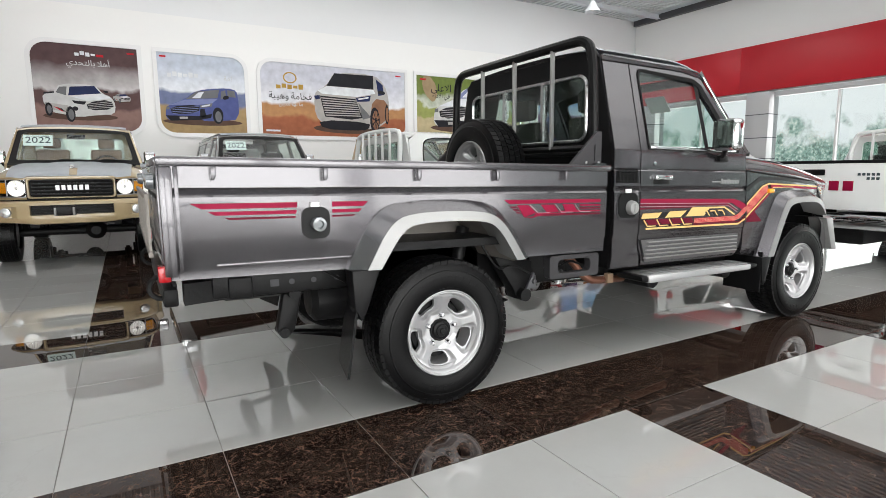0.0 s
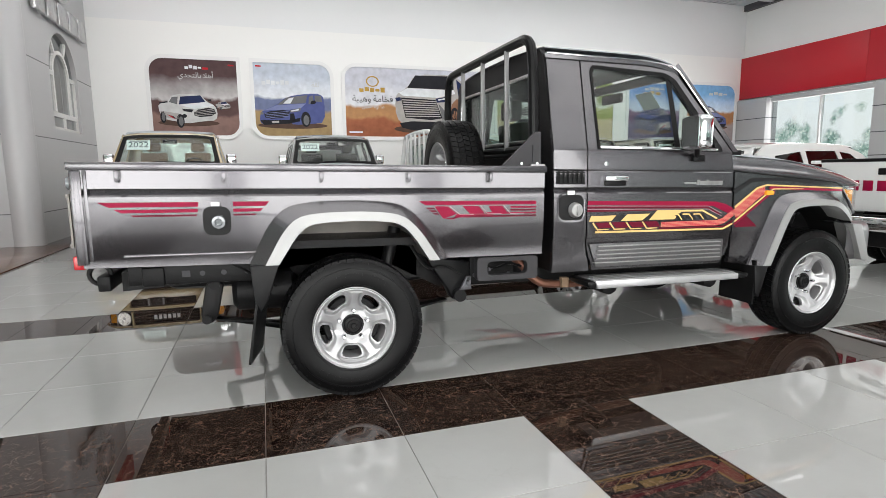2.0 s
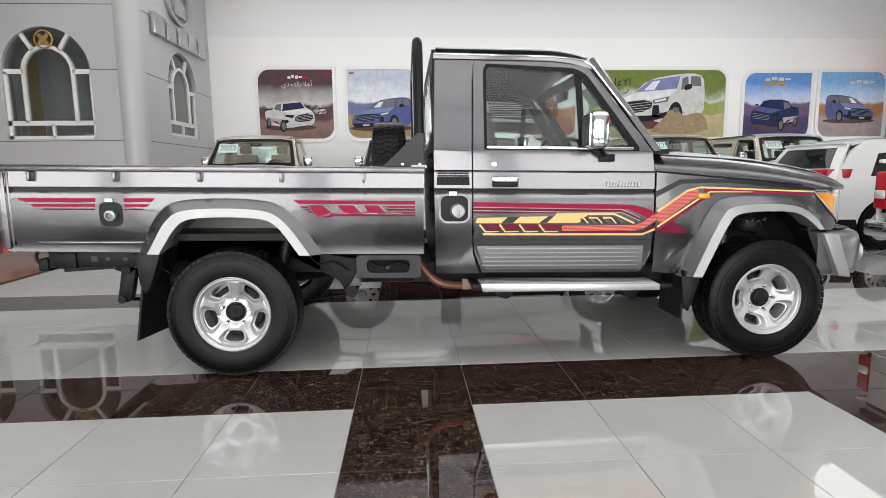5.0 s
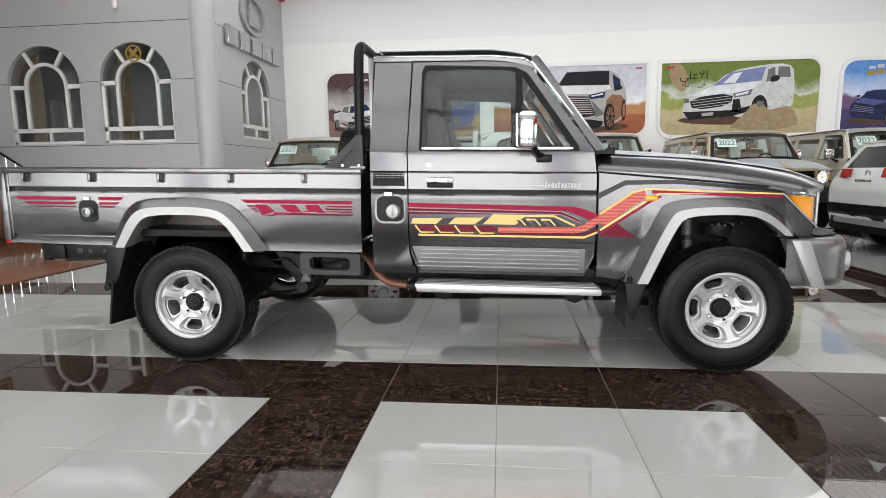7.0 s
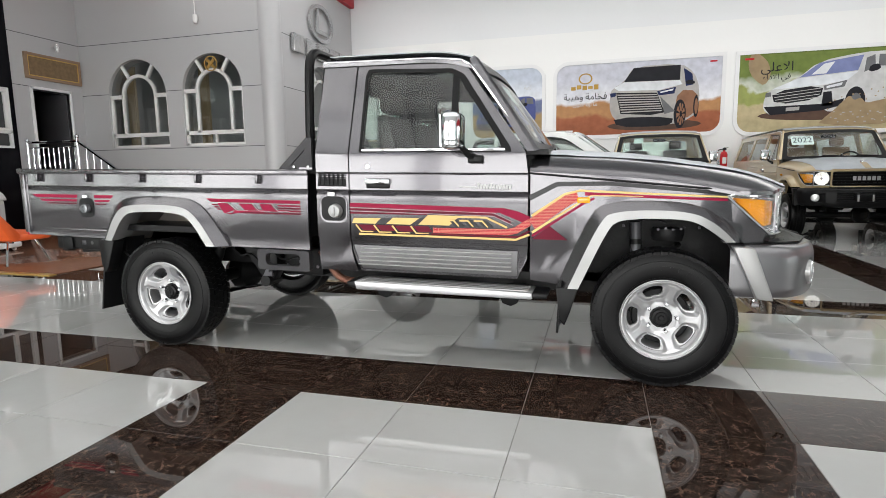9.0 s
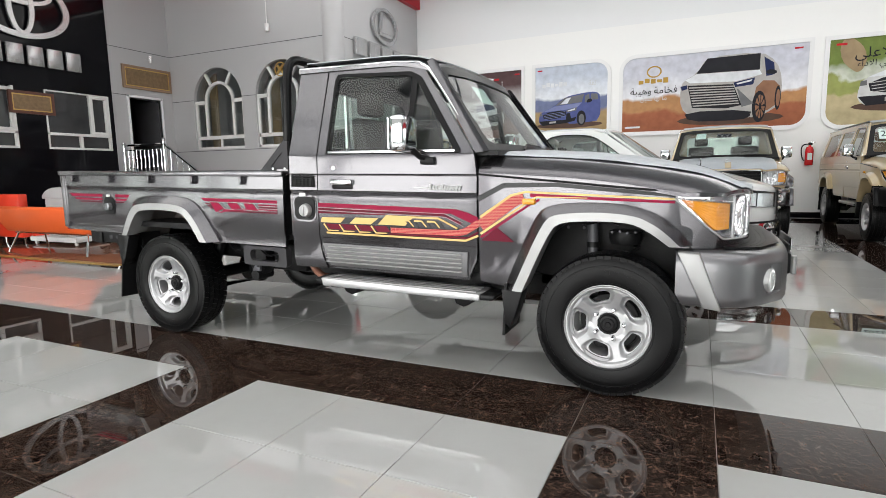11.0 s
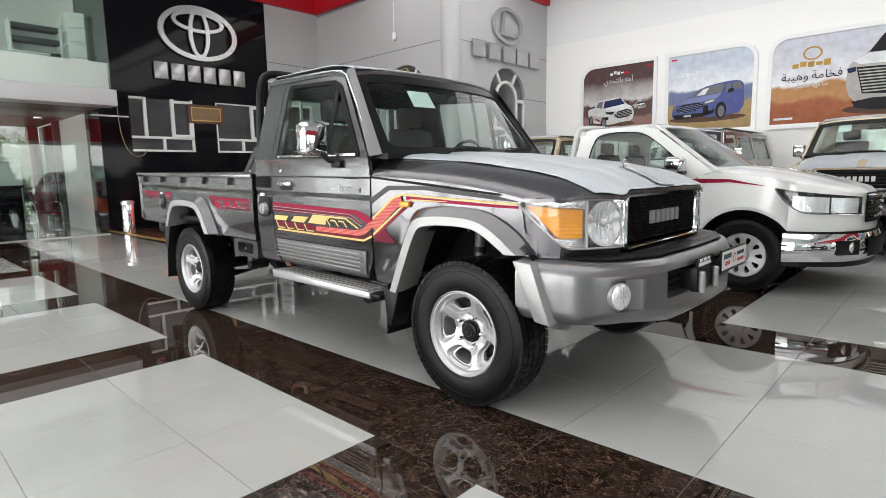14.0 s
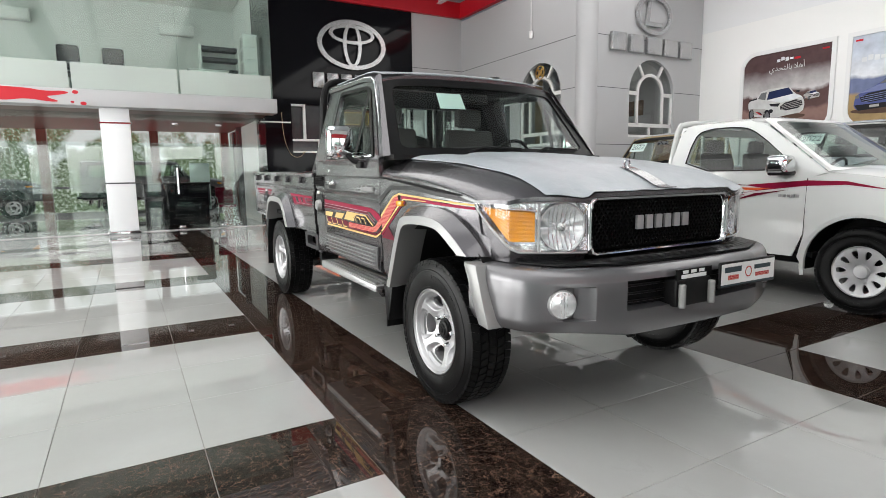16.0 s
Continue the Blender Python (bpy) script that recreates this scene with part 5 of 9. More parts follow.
        def lamp_z(t, v):
            lo = 0.893 + 0.010 * t + 0.195 * max(0.0, (t - 0.68) / 0.32) ** 1.15
            hi = 1.118 - 0.004 * t
            return lo + (hi - lo) * v
        hl = P("headlamp", grid(lambda t, v: lamp_pt(t, lamp_z(t, v), 0.004 if v in (0, 1) or t == 0 else 0.06), [0, 0.012, 0.1, 0.2, 0.3, 0.4, 0.47, 0.55, 0.65, 0.72, 0.78, 0.84, 0.9, 0.95, 1.0], [0, 0.03, 0.5, 0.97, 1]), M["plastic"] if round_lamps else M["lamp_bowl"], None, "clear headlamp with an amber turn signal")
        P("lamp_cover", grid(lambda t, v: lamp_pt(t, lamp_z(t, v)), span(0, 1, 20), span(0, 1, 2)), M["glass_lamp"], hl, shadow=False)
        def bowl(r, a_, d):
            return lamp_pt(0.238 + r * math.cos(a_) / 0.465, 1.006 + r * math.sin(a_), d)
        angs = span(0, 2 * math.pi, 32)
        rf = P("reflector", grid(lambda r, a_: bowl(r, a_, 0.018 + 0.030 * (1 - (r / 0.103) ** 2) + (0.004 * math.cos(10 * a_) if r > 0.03 else 0)), [0.001, 0.018, 0.0185, 0.035, 0.05, 0.065, 0.08, 0.103], angs), M["lens"] if not lamp_glow else M["lamp_bright"], hl, "round reflector bowl")
        P("bulb_shield", grid(lambda r, a_: bowl(r, a_, 0.016 + 0.012 * (r / 0.02) ** 2), [0.001, 0.01, 0.02], angs), M["brushed"], rf)
        P("lamp_ring", Tube([bowl(0.105, a_, 0.014) for a_ in angs[:-1]], 0.004, 6, closed=True), M["silver"], rf)
        for k in range(-3, 4):
            hgt = math.sqrt(0.098 ** 2 - (0.02 * k) ** 2)
            P("facet", Tube([lamp_pt(0.238 + 0.02 * k / 0.465, 1.006 + w * hgt, 0.017 + 0.022 * (1 - w * w) * (1 - (k / 5) ** 2)) for w in (-1, -0.5, 0, 0.5, 1)], 0.0022, 4), M["lamp_bowl"], rf)
        def amber_z(t, v):
            lo = max(0.940, lamp_z(t, 0) + 0.022)
            return lo + v * (1.074 + 0.014 * (t - 0.5) / 0.46 - lo)
        P("turn_signal", grid(lambda t, v: lamp_pt(t, amber_z(t, v), 0.022 + 0.0010 * math.cos(v * 50) + 0.010 * (v in (0, 1))), span(0.495, 0.955, 16), span(0, 1, 32)), M["amber"], hl)
        P("signal_lip", Tube([lamp_pt(t, amber_z(t, 1) + 0.006, 0.012) for t in span(0.48, 0.985, 12)], 0.004, 6), M["lamp_bowl"], hl)
        for v in (0.0, 1.0):
            P("lamp_rim", Tube([lamp_pt(t, lamp_z(t, v), 0.002) for t in span(0, 1, 14)], 0.005, 6), M["silver"], hl)
        P("lamp_divider", Tube([lamp_pt(0.47, lamp_z(0.47, v), 0.01) for v in (0.02, 0.98)], 0.007, 6), M["silver"], hl)
        P("lamp_apron", grid(lambda t, v: lamp_pt(t, 0.852 + v * (lamp_z(t, 0) - 0.856), 0.012 + 0.012 * (1 - v)), span(0, 1, 14), span(0, 1, 3)), pm)
        # dark tube laid on the hood joint to draw its shade
        P("hood_gap_shade", Tube([(x, s * (hw(x, 1.15) + 0.001), 1.211 - 0.081 * (x - 2.505)) for x in span(2.50, 3.50, 8)], 0.006, 5), M["chassis"])
        # bumper wing
        P("bumper_wing", Prism([(3.535, 0.846), (3.635, 0.842), (3.735, 0.574), (3.655, 0.582)], "y", s * 0.945, s * 0.80, bev=0.008), M[trim] if trim else M[bumper])
        # front wheels and rear wheels
        for cx in (0.0, 3.215):
            wheel(car, "lc", Matrix.Translation((cx, s * 0.818, 0.3765)) @ (Matrix.Rotation(0 if s < 0 else math.pi, 4, "Z")) @ Matrix.Rotation(radians(18 if cx else 4), 4, "Y"))
        # seats
        st = P("seat", Box(1.62, 2.05, s * 0.62, s * 0.14, 0.95, 1.12, bev=0.05), M[seats])
        P("backrest", Prism([(1.50, 1.05), (1.66, 1.05), (1.56, 1.58), (1.47, 1.58)], "y", s * 0.60, s * 0.15, bev=0.03), M[seats], st)
        P("headrest", Box(1.45, 1.55, s * 0.50, s * 0.26, 1.60, 1.76, bev=0.035), M[seats], st)
        for q in (0.32, 0.44):
            P("headrest_post", Tube([(1.51, s * q, 1.56), (1.50, s * q, 1.62)], 0.007, 6), M["chrome"], st)
    # roof
    rx0 = 1.19 if not wagon else -0.92
    roof = P("roof", grid(lambda x, y: (x, y * 0.752, 1.955 - 0.03 * y * y - 0.040 * abs(y) ** 7 - (0.05 * ((x - 1.85) / 0.31) ** 2 if x > 1.85 else 0)), span(rx0, 2.165, 12), span(-1, 1, 16), (0, 0, -0.025)), um)
    if film:
        P("roof_film", grid(lambda x, y: (x, y * 0.69, 1.962 - 0.026 * y * y - (0.05 * ((x - 1.85) / 0.31) ** 2 if x > 1.85 else 0)), span(rx0 + 0.02, 2.14, 10), span(-1, 1, 12), (0, 0, -0.006)), M["film"], roof, "white protective film on the roof")
    # hood, its front edge following the lamps and the grille
    def hood_edge(q):
        return 3.872 if q < 0.49 else 3.872 - 0.14 * (min(q, 0.83) - 0.49) ** 1.6 / 0.34 ** 1.6 - max(0.0, q - 0.83) * 2.2

    def hood_pt(u, y, lift=0.0):
        x = 2.50 + (hood_edge(abs(y)) - 2.50) * u
        return (x, y, max(hood_z(x, y), 1.124 + (0.028 if abs(y) < 0.47 else 0.028 * max(0, 1 - (abs(y) - 0.47) / 0.05))) + lift)
    hd = P("hood", grid(lambda u, y: hood_pt(u, y * 0.88), [0.0, 0.08, 0.16, 0.24, 0.32, 0.4, 0.48, 0.56, 0.64, 0.7, 0.76, 0.82, 0.87, 0.91, 0.94, 0.97, 0.985, 1.0], [-1.0, -0.997, -0.99, -0.98, -0.965] + span(-0.945, 0.945, 42) + [0.965, 0.98, 0.99, 0.997, 1.0], (0, 0, -0.018)), pm)
    if film:
        def cover(u, y):
            wv = 0.003 * math.sin(14 * u + 3 * y) + 0.002 * math.sin(23 * y + 7 * u)
            half = 0.728 - 0.035 * u
            return tuple(Vector(hood_pt(u, y * half)) + Vector((0, wv, 0.006 + abs(wv))))
        fl = P("hood_film", grid(cover, span(0.06, 0.998, 26), span(-1, 1, 44), (0, 0, -0.003)), M["film"], hd, "white protective film over the hood")
        if hero or paint_key == "paint_tan":
            P("bare_stripe", grid(lambda u, y: hood_pt(u, 0.02 + y * 0.045, 0.017), span(0.80, 0.999, 8), span(-1, 1, 2), (0, 0, -0.003)), pm, fl, "bare paint strip in the film")
    em = P("hood_emblem", Lathe([(0.022, -0.004), (0.026, 0.0), (0.022, 0.004), (0.012, 0.0)], "x", (3.62, 0.0, hood_z(3.62, 0) + 0.037), 20, closed=True), M["chrome"], hd)
    # cowl, windshield
    P("cowl", grid(lambda x, y: (x, y * 0.84, 1.345 + 0.01 * (1 - y * y)), (2.44, 2.50, 2.60), span(-1, 1, 8), (0, 0, -0.03)), M["plastic"])

    def ws(u, v, d=0.0):
        return (2.535 + 0.06 * (1 - u * u) - (0.375 + 0.01 * (1 - u * u)) * v + d, u * (0.838 - 0.112 * v), 1.345 + 0.525 * v - 0.035 * v * abs(u) ** 5)
    wsf = P("windshield_frame", sheet(rect(-1, 1, 0, 1), [rrect(-0.905, 0.905, 0.085, 0.90, 0.07)], lambda u, v: ws(u, v, 0.004), (-0.02, 0, 0), span(-1, 1, 10)[1:-1], (0.5,)), M["plastic"], None, "black windshield seal")
    P("windshield", grid(lambda u, v: ws(u * 0.95, 0.05 + v * 0.88, -0.006), span(-1, 1, 12), span(0, 1, 3)), M["glass_car"], wsf, shadow=False)
    for y in (-0.30, 0.22):
        wp = P("wiper", Tube([ws(y / 0.8, 0.03, 0.02), ws((y + 0.12) / 0.8, 0.10, 0.02), ws((y + 0.42) / 0.8, 0.085, 0.02)], 0.007, 6), M["plastic"], wsf)
    if placard:
        pl = P("placard", grid(lambda u, v: ws(-0.62 + 0.22 * u, 0.68 + 0.2 * v, -0.02), span(0, 1, 2), span(0, 1, 1), (-0.002, 0, 0)) if not hero else grid(lambda u, v: ws(-0.47 + 0.25 * u, 0.60 + 0.21 * v, -0.02), span(0, 1, 2), span(0, 1, 1), (-0.002, 0, 0)), M["paper"], wsf, "pale printed sheet inside the windshield")
    # dash, steering wheel, rear bulkhead
    ds = P("dashboard", Prism([(2.25, 1.0), (2.24, 1.26), (2.32, 1.345), (2.52, 1.34), (2.52, 0.9)], "y", -0.78, 0.78, bev=0.02), M["plastic"])
    P("dash_panel", Box(2.232, 2.245, -0.25, 0.2, 1.06, 1.24, bev=0.006), M["silver_trim"], ds)
    P("steering_wheel", Tube([(2.10 + 0.075 * math.sin(a), 0.38 + 0.18 * math.cos(a), 1.30 + 0.165 * math.sin(a)) for a in [2 * math.pi * k / 20 for k in range(20)]], 0.014, 6, closed=True), M["plastic"], ds)
    P("wheel_boss", Tube([(2.10, 0.38, 1.30), (2.28, 0.38, 1.22)], 0.03, 8), M["plastic"], ds)
    P("inner_mirror", Box(2.16, 2.19, -0.12, 0.12, 1.72, 1.79, bev=0.01), M["plastic"])
    P("cab_floor", Box(1.20 if not wagon else -0.9, 2.5, -0.82, 0.82, 0.60, 0.64), M["chassis"])
    # grille
    gz0, gz1 = 0.873, 1.127
    def frame_loop(dy, x):
        pts = rrect(-0.494 + dy, 0.494 - dy, gz0 - 0.004 + dy * 0.7, gz1 + 0.014 - dy, 0.03)
        return [(x - 0.012 * (y / 0.47) ** 2, y, z) for y, z in pts + pts[:1]]
    gs = P("grille", strip([frame_loop(*q) for q in ((0.0, 3.83), (0.0, 3.866), (0.004, 3.874), (0.010, 3.878), (0.020, 3.876), (0.026, 3.868), (0.030, 3.85), (0.031, 3.82))], 96), M["chrome"] if hero or not round_lamps else pm, None, "chrome framed grille with a dark mesh" if hero else "dark grille")
    P("grille_back", Box(3.80, 3.81, -0.47, 0.47, gz0 + 0.01, gz1), M["grille_black"], gs)
    if hero:
        gm = bmesh.new()
        for sgn in (-1, 1):
            for k in range(-20, 58):
                ya = -0.453 + 0.026 * k
                h = gz1 - gz0 - 0.047
                yb = ya + sgn * h * 0.75
                pa, pb = (ya, gz0 + 0.025), (yb, gz1 - 0.022)
                t0, t1 = 0.0, 1.0
                dy = yb - ya
                for lim, up in ((-0.46, False), (0.46, True)):
                    t = (lim - ya) / dy
                    inside0 = ya <= lim if up else ya >= lim
                    if 0 < t < 1:
                        if inside0:
                            t1 = min(t1, t)
                        else:
                            t0 = max(t0, t)
                    elif not inside0:
                        t1 = -1
                if t1 <= t0:
                    continue
                za, zb = pa[1] + t0 * h, pa[1] + t1 * h
                y0_, y1_ = ya + t0 * dy, ya + t1 * dy
                prism(gm, [(y0_ - 0.004, za), (y0_ + 0.004, za), (y1_ + 0.004, zb), (y1_ - 0.004, zb)], "x", 3.828, 3.842)
        P("grille_mesh", gm, M["grille_black"], gs)
    else:
        for k in range(5):
            P("grille_bar", Box(3.82, 3.845, -0.46, 0.46, gz0 + 0.045 + 0.045 * k, gz0 + 0.062 + 0.045 * k), M["plastic"], gs)
    for k in range(6):
        yk = -0.162 + 0.065 * k
        P("maker_mark", sheet(rect(yk - 0.021, yk + 0.021, 0.975, 1.040), [], lambda y, z: (3.856, y, z), (-0.012, 0, 0)), M["silver"], gs, "silver maker's mark as plain blocks")
    # bumper wrapped round the nose, with scoops for the fog lamps and a mouth for the winch
    nose = soften([(0.0, 4.07), (0.20, 4.068), (0.42, 4.055), (0.46, 4.048), (0.585, 4.012), (0.70, 3.962), (0.785, 3.905), (0.85, 3.845), (0.888, 3.74), (0.905, 3.60), (0.907, 3.53)], 1)

    def nose_x(q):
        for (qa, xa), (qb, xb) in zip(nose, nose[1:]):
            if qa <= q <= qb:
                return xa + (xb - xa) * (q - qa) / max(1e-6, qb - qa)
        return nose[-1][1]
    ys = sorted({round(v, 4) for v in span(0, 0.84, 34) + [0.448, 0.456, 0.583, 0.588, 0.655, 0.788, 0.794]})
    around = [(q, nose_x(q)) for q in ys] + [(0.866, 3.81), (0.885, 3.75), (0.896, 3.68), (0.903, 3.61), (0.907, 3.53)]
    around = [(-q, x) for q, x in around[::-1]] + around[1:]
    rows = [(-0.16, 0.575), (-0.035, 0.573), (-0.012, 0.582), (0.0, 0.605), (0.003, 0.632), (0.003, 0.637), (0.004, 0.665), (0.004, 0.671), (0.005, 0.72), (0.004, 0.772), (0.003, 0.777), (0.003, 0.787), (0.002, 0.792), (-0.005, 0.818), (-0.016, 0.836), (-0.036, 0.846), (-0.20, 0.850)]

    def face(i, j):
        q, x = around[i]
        off, z = rows[j]
        a, b = around[max(0, i - 1)], around[min(len(around) - 1, i + 1)]
        n = Vector((abs(b[0] - a[0]), a[1] - b[1])).normalized()
        px_, py_ = x + n.x * off, q + n.y * off
        k = abs(q)
        if z < 0.61 and k < 0.66:
            z -= 0.026 * min(1.0, (0.66 - k) / 0.25)
        if 0.583 < k < 0.794 and 0.634 < z < 0.775:
            px_ = min(px_, 3.945 + (0.0 if k > 0.655 else (0.655 - k) / 0.07 * 0.085))
        if k < 0.452 and 0.668 < z < 0.79:
            px_ -= 0.06
        return (px_, py_, z)
    bp = P("bumper", grid(lambda i, j: face(i, j), list(range(len(around))), list(range(len(rows)))), M[bumper], None, "broad painted steel front bumper")
    P("bumper_top", sheet([(3.74, -0.80), (3.90, -0.70), (4.005, -0.45), (4.02, 0), (4.005, 0.45), (3.90, 0.70), (3.74, 0.80)], [], lambda x, y: (x, y, 0.854), (0, 0, 0.006)), M["plastic"], bp)
    for k in range(4):
        P("tread_rib", Tube([(3.90 + 0.024 * k - 0.10 * (abs(y) / 0.7) ** 3, y, 0.8595) for y in span(-0.66, 0.66, 12)], 0.0025, 5), M["plastic"], bp)
    # dark sheet on the shallow recess paints the shade of an open mouth
    P("bumper_mouth", sheet(rect(-0.450, 0.450, 0.672, 0.786), [], lambda y, z: (nose_x(abs(y)) - 0.050, y, z), (-0.004, 0, 0), span(-0.4, 0.4, 8)), M["chassis"], bp, "dark sheet drawn as the opening in the bumper")
    for k in range(3):
        P("mouth_slat", Tube([(nose_x(abs(y)) - 0.03, y, 0.695 + 0.034 * k) for y in span(-0.445, 0.445, 10)], 0.006, 5), M["plastic"], bp)
    for s in (-1, 1):
        fm = Matrix.Translation((3.952, s * 0.722, 0.705)) @ Matrix.Rotation(s * radians(17), 4, "Z")

        def aimed(bm):
            bmesh.ops.transform(bm, matrix=fm, verts=bm.verts[:])
            return bm
        fg = P("fog_lamp", aimed(Lathe([(0.056, -0.02), (0.060, 0.0), (0.056, 0.008), (0.040, 0.014), (0.020, 0.017), (0.0, 0.018)], "x", (0, 0, 0), 28)), M["lens"], bp, "round clear fog lamp")
        P("fog_rim", aimed(Lathe([(0.056, -0.02), (0.061, -0.02), (0.061, 0.002), (0.057, 0.006)], "x", (0, 0, 0), 28, closed=True)), M["silver_trim"], fg)
        for k in range(-4, 5):
            hh = 0.052 * math.sqrt(1 - (k / 4.8) ** 2)
            P("lens_rib", aimed(Tube([(0.017 - 0.010 * (abs(k) / 4.0) ** 2 - 0.006 * w * w, 0.012 * k, w * hh) for w in (-1, -0.5, 0, 0.5, 1)], 0.0018, 4)), M["lamp_bowl"], fg)
    wn_ = P("winch", Box(3.99, 4.10, -0.21, 0.03, 0.655, 0.775, bev=0.01), M["plastic"], bp, "black winch with steel rollers")
    for s in (-1, 1):
        P("roller", Lathe([(0.012, 0.655), (0.016, 0.66), (0.016, 0.755), (0.012, 0.76)], "z", (4.115, -0.09 + s * 0.10, 0), 14), M["silver_trim"], wn_)
    P("tow_hook", Tube([(3.95, -0.35, 0.60), (3.99, -0.35, 0.56), (4.0, -0.35, 0.53), (3.97, -0.35, 0.52), (3.95, -0.35, 0.55)], 0.010, 6), M["chassis"], bp)
    # under body
    ua = bmesh.new()
    tube(ua, [(0, -0.7, 0.385), (0, 0.7, 0.385)], 0.05, 12)
    lathe(ua, [(0.06, -0.16), (0.15, -0.06), (0.15, 0.06), (0.06, 0.16)], "x", (0, 0, 0.385), 20)
    part("rear_axle", ua, M["chassis"], car)
    ub = bmesh.new()
    tube(ub, [(3.215, -0.7, 0.385), (3.215, 0.7, 0.385)], 0.05, 12)
    lathe(ub, [(0.06, -0.16), (0.13, -0.06), (0.13, 0.06), (0.06, 0.16)], "x", (3.215, 0.2, 0.385), 20)
    part("front_axle", ub, M["chassis"], car)
    P("gearbox", Box(1.2, 2.6, -0.22, 0.22, 0.42, 0.66, bev=0.06), M["chassis"])
    P("engine_bay", Box(2.6, 3.7, -0.48, 0.48, 0.55, 1.05), M["chassis"])
    P("fuel_tank", Box(-1.0, -0.45, -0.30, 0.42, 0.50, 0.70, bev=0.07), M["chassis"])
    P("drive_shaft", Tube([(0.1, 0, 0.42), (1.3, 0.05, 0.52)], 0.035), M["chassis"])
    for x, z in ((-1.05, 0.58), (0.75, 0.55)):
        P("cross_member", Box(x, x + 0.08, -0.5, 0.5, z, z + 0.09), M["chassis"])
    if not wagon:
        P("bed_floor", Box(-1.2, 1.11, -0.87, 0.87, 0.80, 0.84), M["chassis"])
        P("bed_front_wall", Box(1.08, 1.115, -0.86, 0.86, 0.84, 1.20), M["chassis"])
        tg = P("tailgate", Box(-1.245, -1.205, -0.84, 0.84, 0.80, 1.195, bev=0.01), pm)
        P("tail_bar", Box(-1.25, -1.21, -0.87, 0.87, 1.195, 1.225, bev=0.006), pm, tg)
        cabw = sheet([(-0.865, 0.62), (0.865, 0.62), (0.865, 1.33), (0.735, 1.87), (0.68, 1.925), (-0.68, 1.925), (-0.735, 1.87), (-0.865, 1.33)], [rrect(-0.64, 0.64, 1.39, 1.78, 0.07)], lambda y, z: (1.185, y, z), (0.03, 0, 0))
        cr = P("cab_rear_wall", cabw, M["plastic"] if hero else pm, None, "black cab rear wall with a sliding window")
        P("rear_glass", Box(1.192, 1.197, -0.65, 0.65, 1.38, 1.79), M["glass_car"], cr, shadow=False)
        P("rear_glass_trim", Tube([(1.178, y, z) for y, z in rrect(-0.645, 0.645, 1.385, 1.785, 0.07)], 0.011, 6, closed=True), M["brushed"], cr)
        for y in (-0.22, 0.22):
            P("glass_bar", Box(1.175, 1.195, y - 0.012, y + 0.012, 1.39, 1.78), M["brushed"], cr)
        for z in (0.95, 1.08, 1.20, 1.29):
            P("press_line", Box(1.172, 1.19, -0.72, 0.72, z, z + 0.03, bev=0.01), M["plastic"] if hero else pm, cr)
    else:
        for s in (-1, 1):
            w1 = [(0.42, 1.36), (0.44, 1.80), (1.30, 1.80), (1.32, 1.36)]
            w2 = [(-0.78, 1.36), (-0.72, 1.79), (0.30, 1.80), (0.30, 1.36)]
            P("rear_body", sheet([(-0.98, 0.62), (-0.96, 1.33), (-0.90, 1.86), (1.42, 1.878), (1.40, 0.60), (0.55, 0.60), (0.40, 0.95), (0.24, 1.03), (-0.2, 1.03), (-0.32, 0.95), (-0.46, 0.62)], [w1, w2], lambda x, z: (x, s * hw(min(x, 1.4), z), z), (0, -s * 0.03, 0), (), CZ), pm)
            for w in (w1, w2):
                P("side_glass", sheet(w, [], lambda x, z: (x, s * (hw(1, z) - 0.012), z)), M["glass_car"], shadow=False)
            P("rear_quarter_trim", strip([[(0.36, s * (hw(1, z) + 0.002), z) for z in (0.65, 1.0, 1.33, 1.85)], [(0.372, s * (hw(1, z) + 0.002), z) for z in (0.65, 1.0, 1.33, 1.85)]], 6), M["plastic"])
        P("rear_wall", sheet([(-0.86, 0.62), (0.86, 0.62), (0.86, 1.33), (0.735, 1.87), (-0.735, 1.87), (-0.86, 1.33)], [rect(-0.6, 0.6, 1.38, 1.76)], lambda y, z: (-0.96, y, z), (0.03, 0, 0)), pm)
    return car


truck = land_cruiser("pickup_truck", "dark grey metallic pickup truck with silver flares and red gold stripes", Matrix.Translation((1.29, 3.26, 0)), "paint_grey", rake=0.018, bumper="paint_bumper", hero=True)
RAKE = 0.018


def raked(bm):
    for v in bm.verts:
        v.co.z -= RAKE * v.co.x
    return bm

# stripes on the near side
def ribbon(path, w0, w1=None):
    """Outline of a band along a path, w0 wide at its start and w1 at its end."""
    w1 = w0 if w1 is None else w1
    P2 = [Vector(q) for q in path]
    up, down = [], []
    for i, q in enumerate(P2):
        a = (P2[i] - P2[i - 1]).normalized() if i else (P2[1] - P2[0]).normalized()
        b = (P2[i + 1] - P2[i]).normalized() if i < len(P2) - 1 else a
        t = (a + b).normalized()
        n = Vector((-t.y, t.x)) / max(0.5, t.dot(a)) * (w0 + (w1 - w0) * i / (len(P2) - 1)) / 2
        up.append(tuple(q + n))
        down.append(tuple(q - n))
    return up + down[::-1]


def decal(key, pts, lift=0.0025):
    b = sheet(pts, [], lambda x, z: (x, -(max(hw(x, zz) for zz in (z - 0.02, z, z + 0.02)) + lift), z), None, span(2.6, 3.6, 5))
    return part("stripe", raked(b), M[key], truck, key.replace("_", " ") + " stripe")


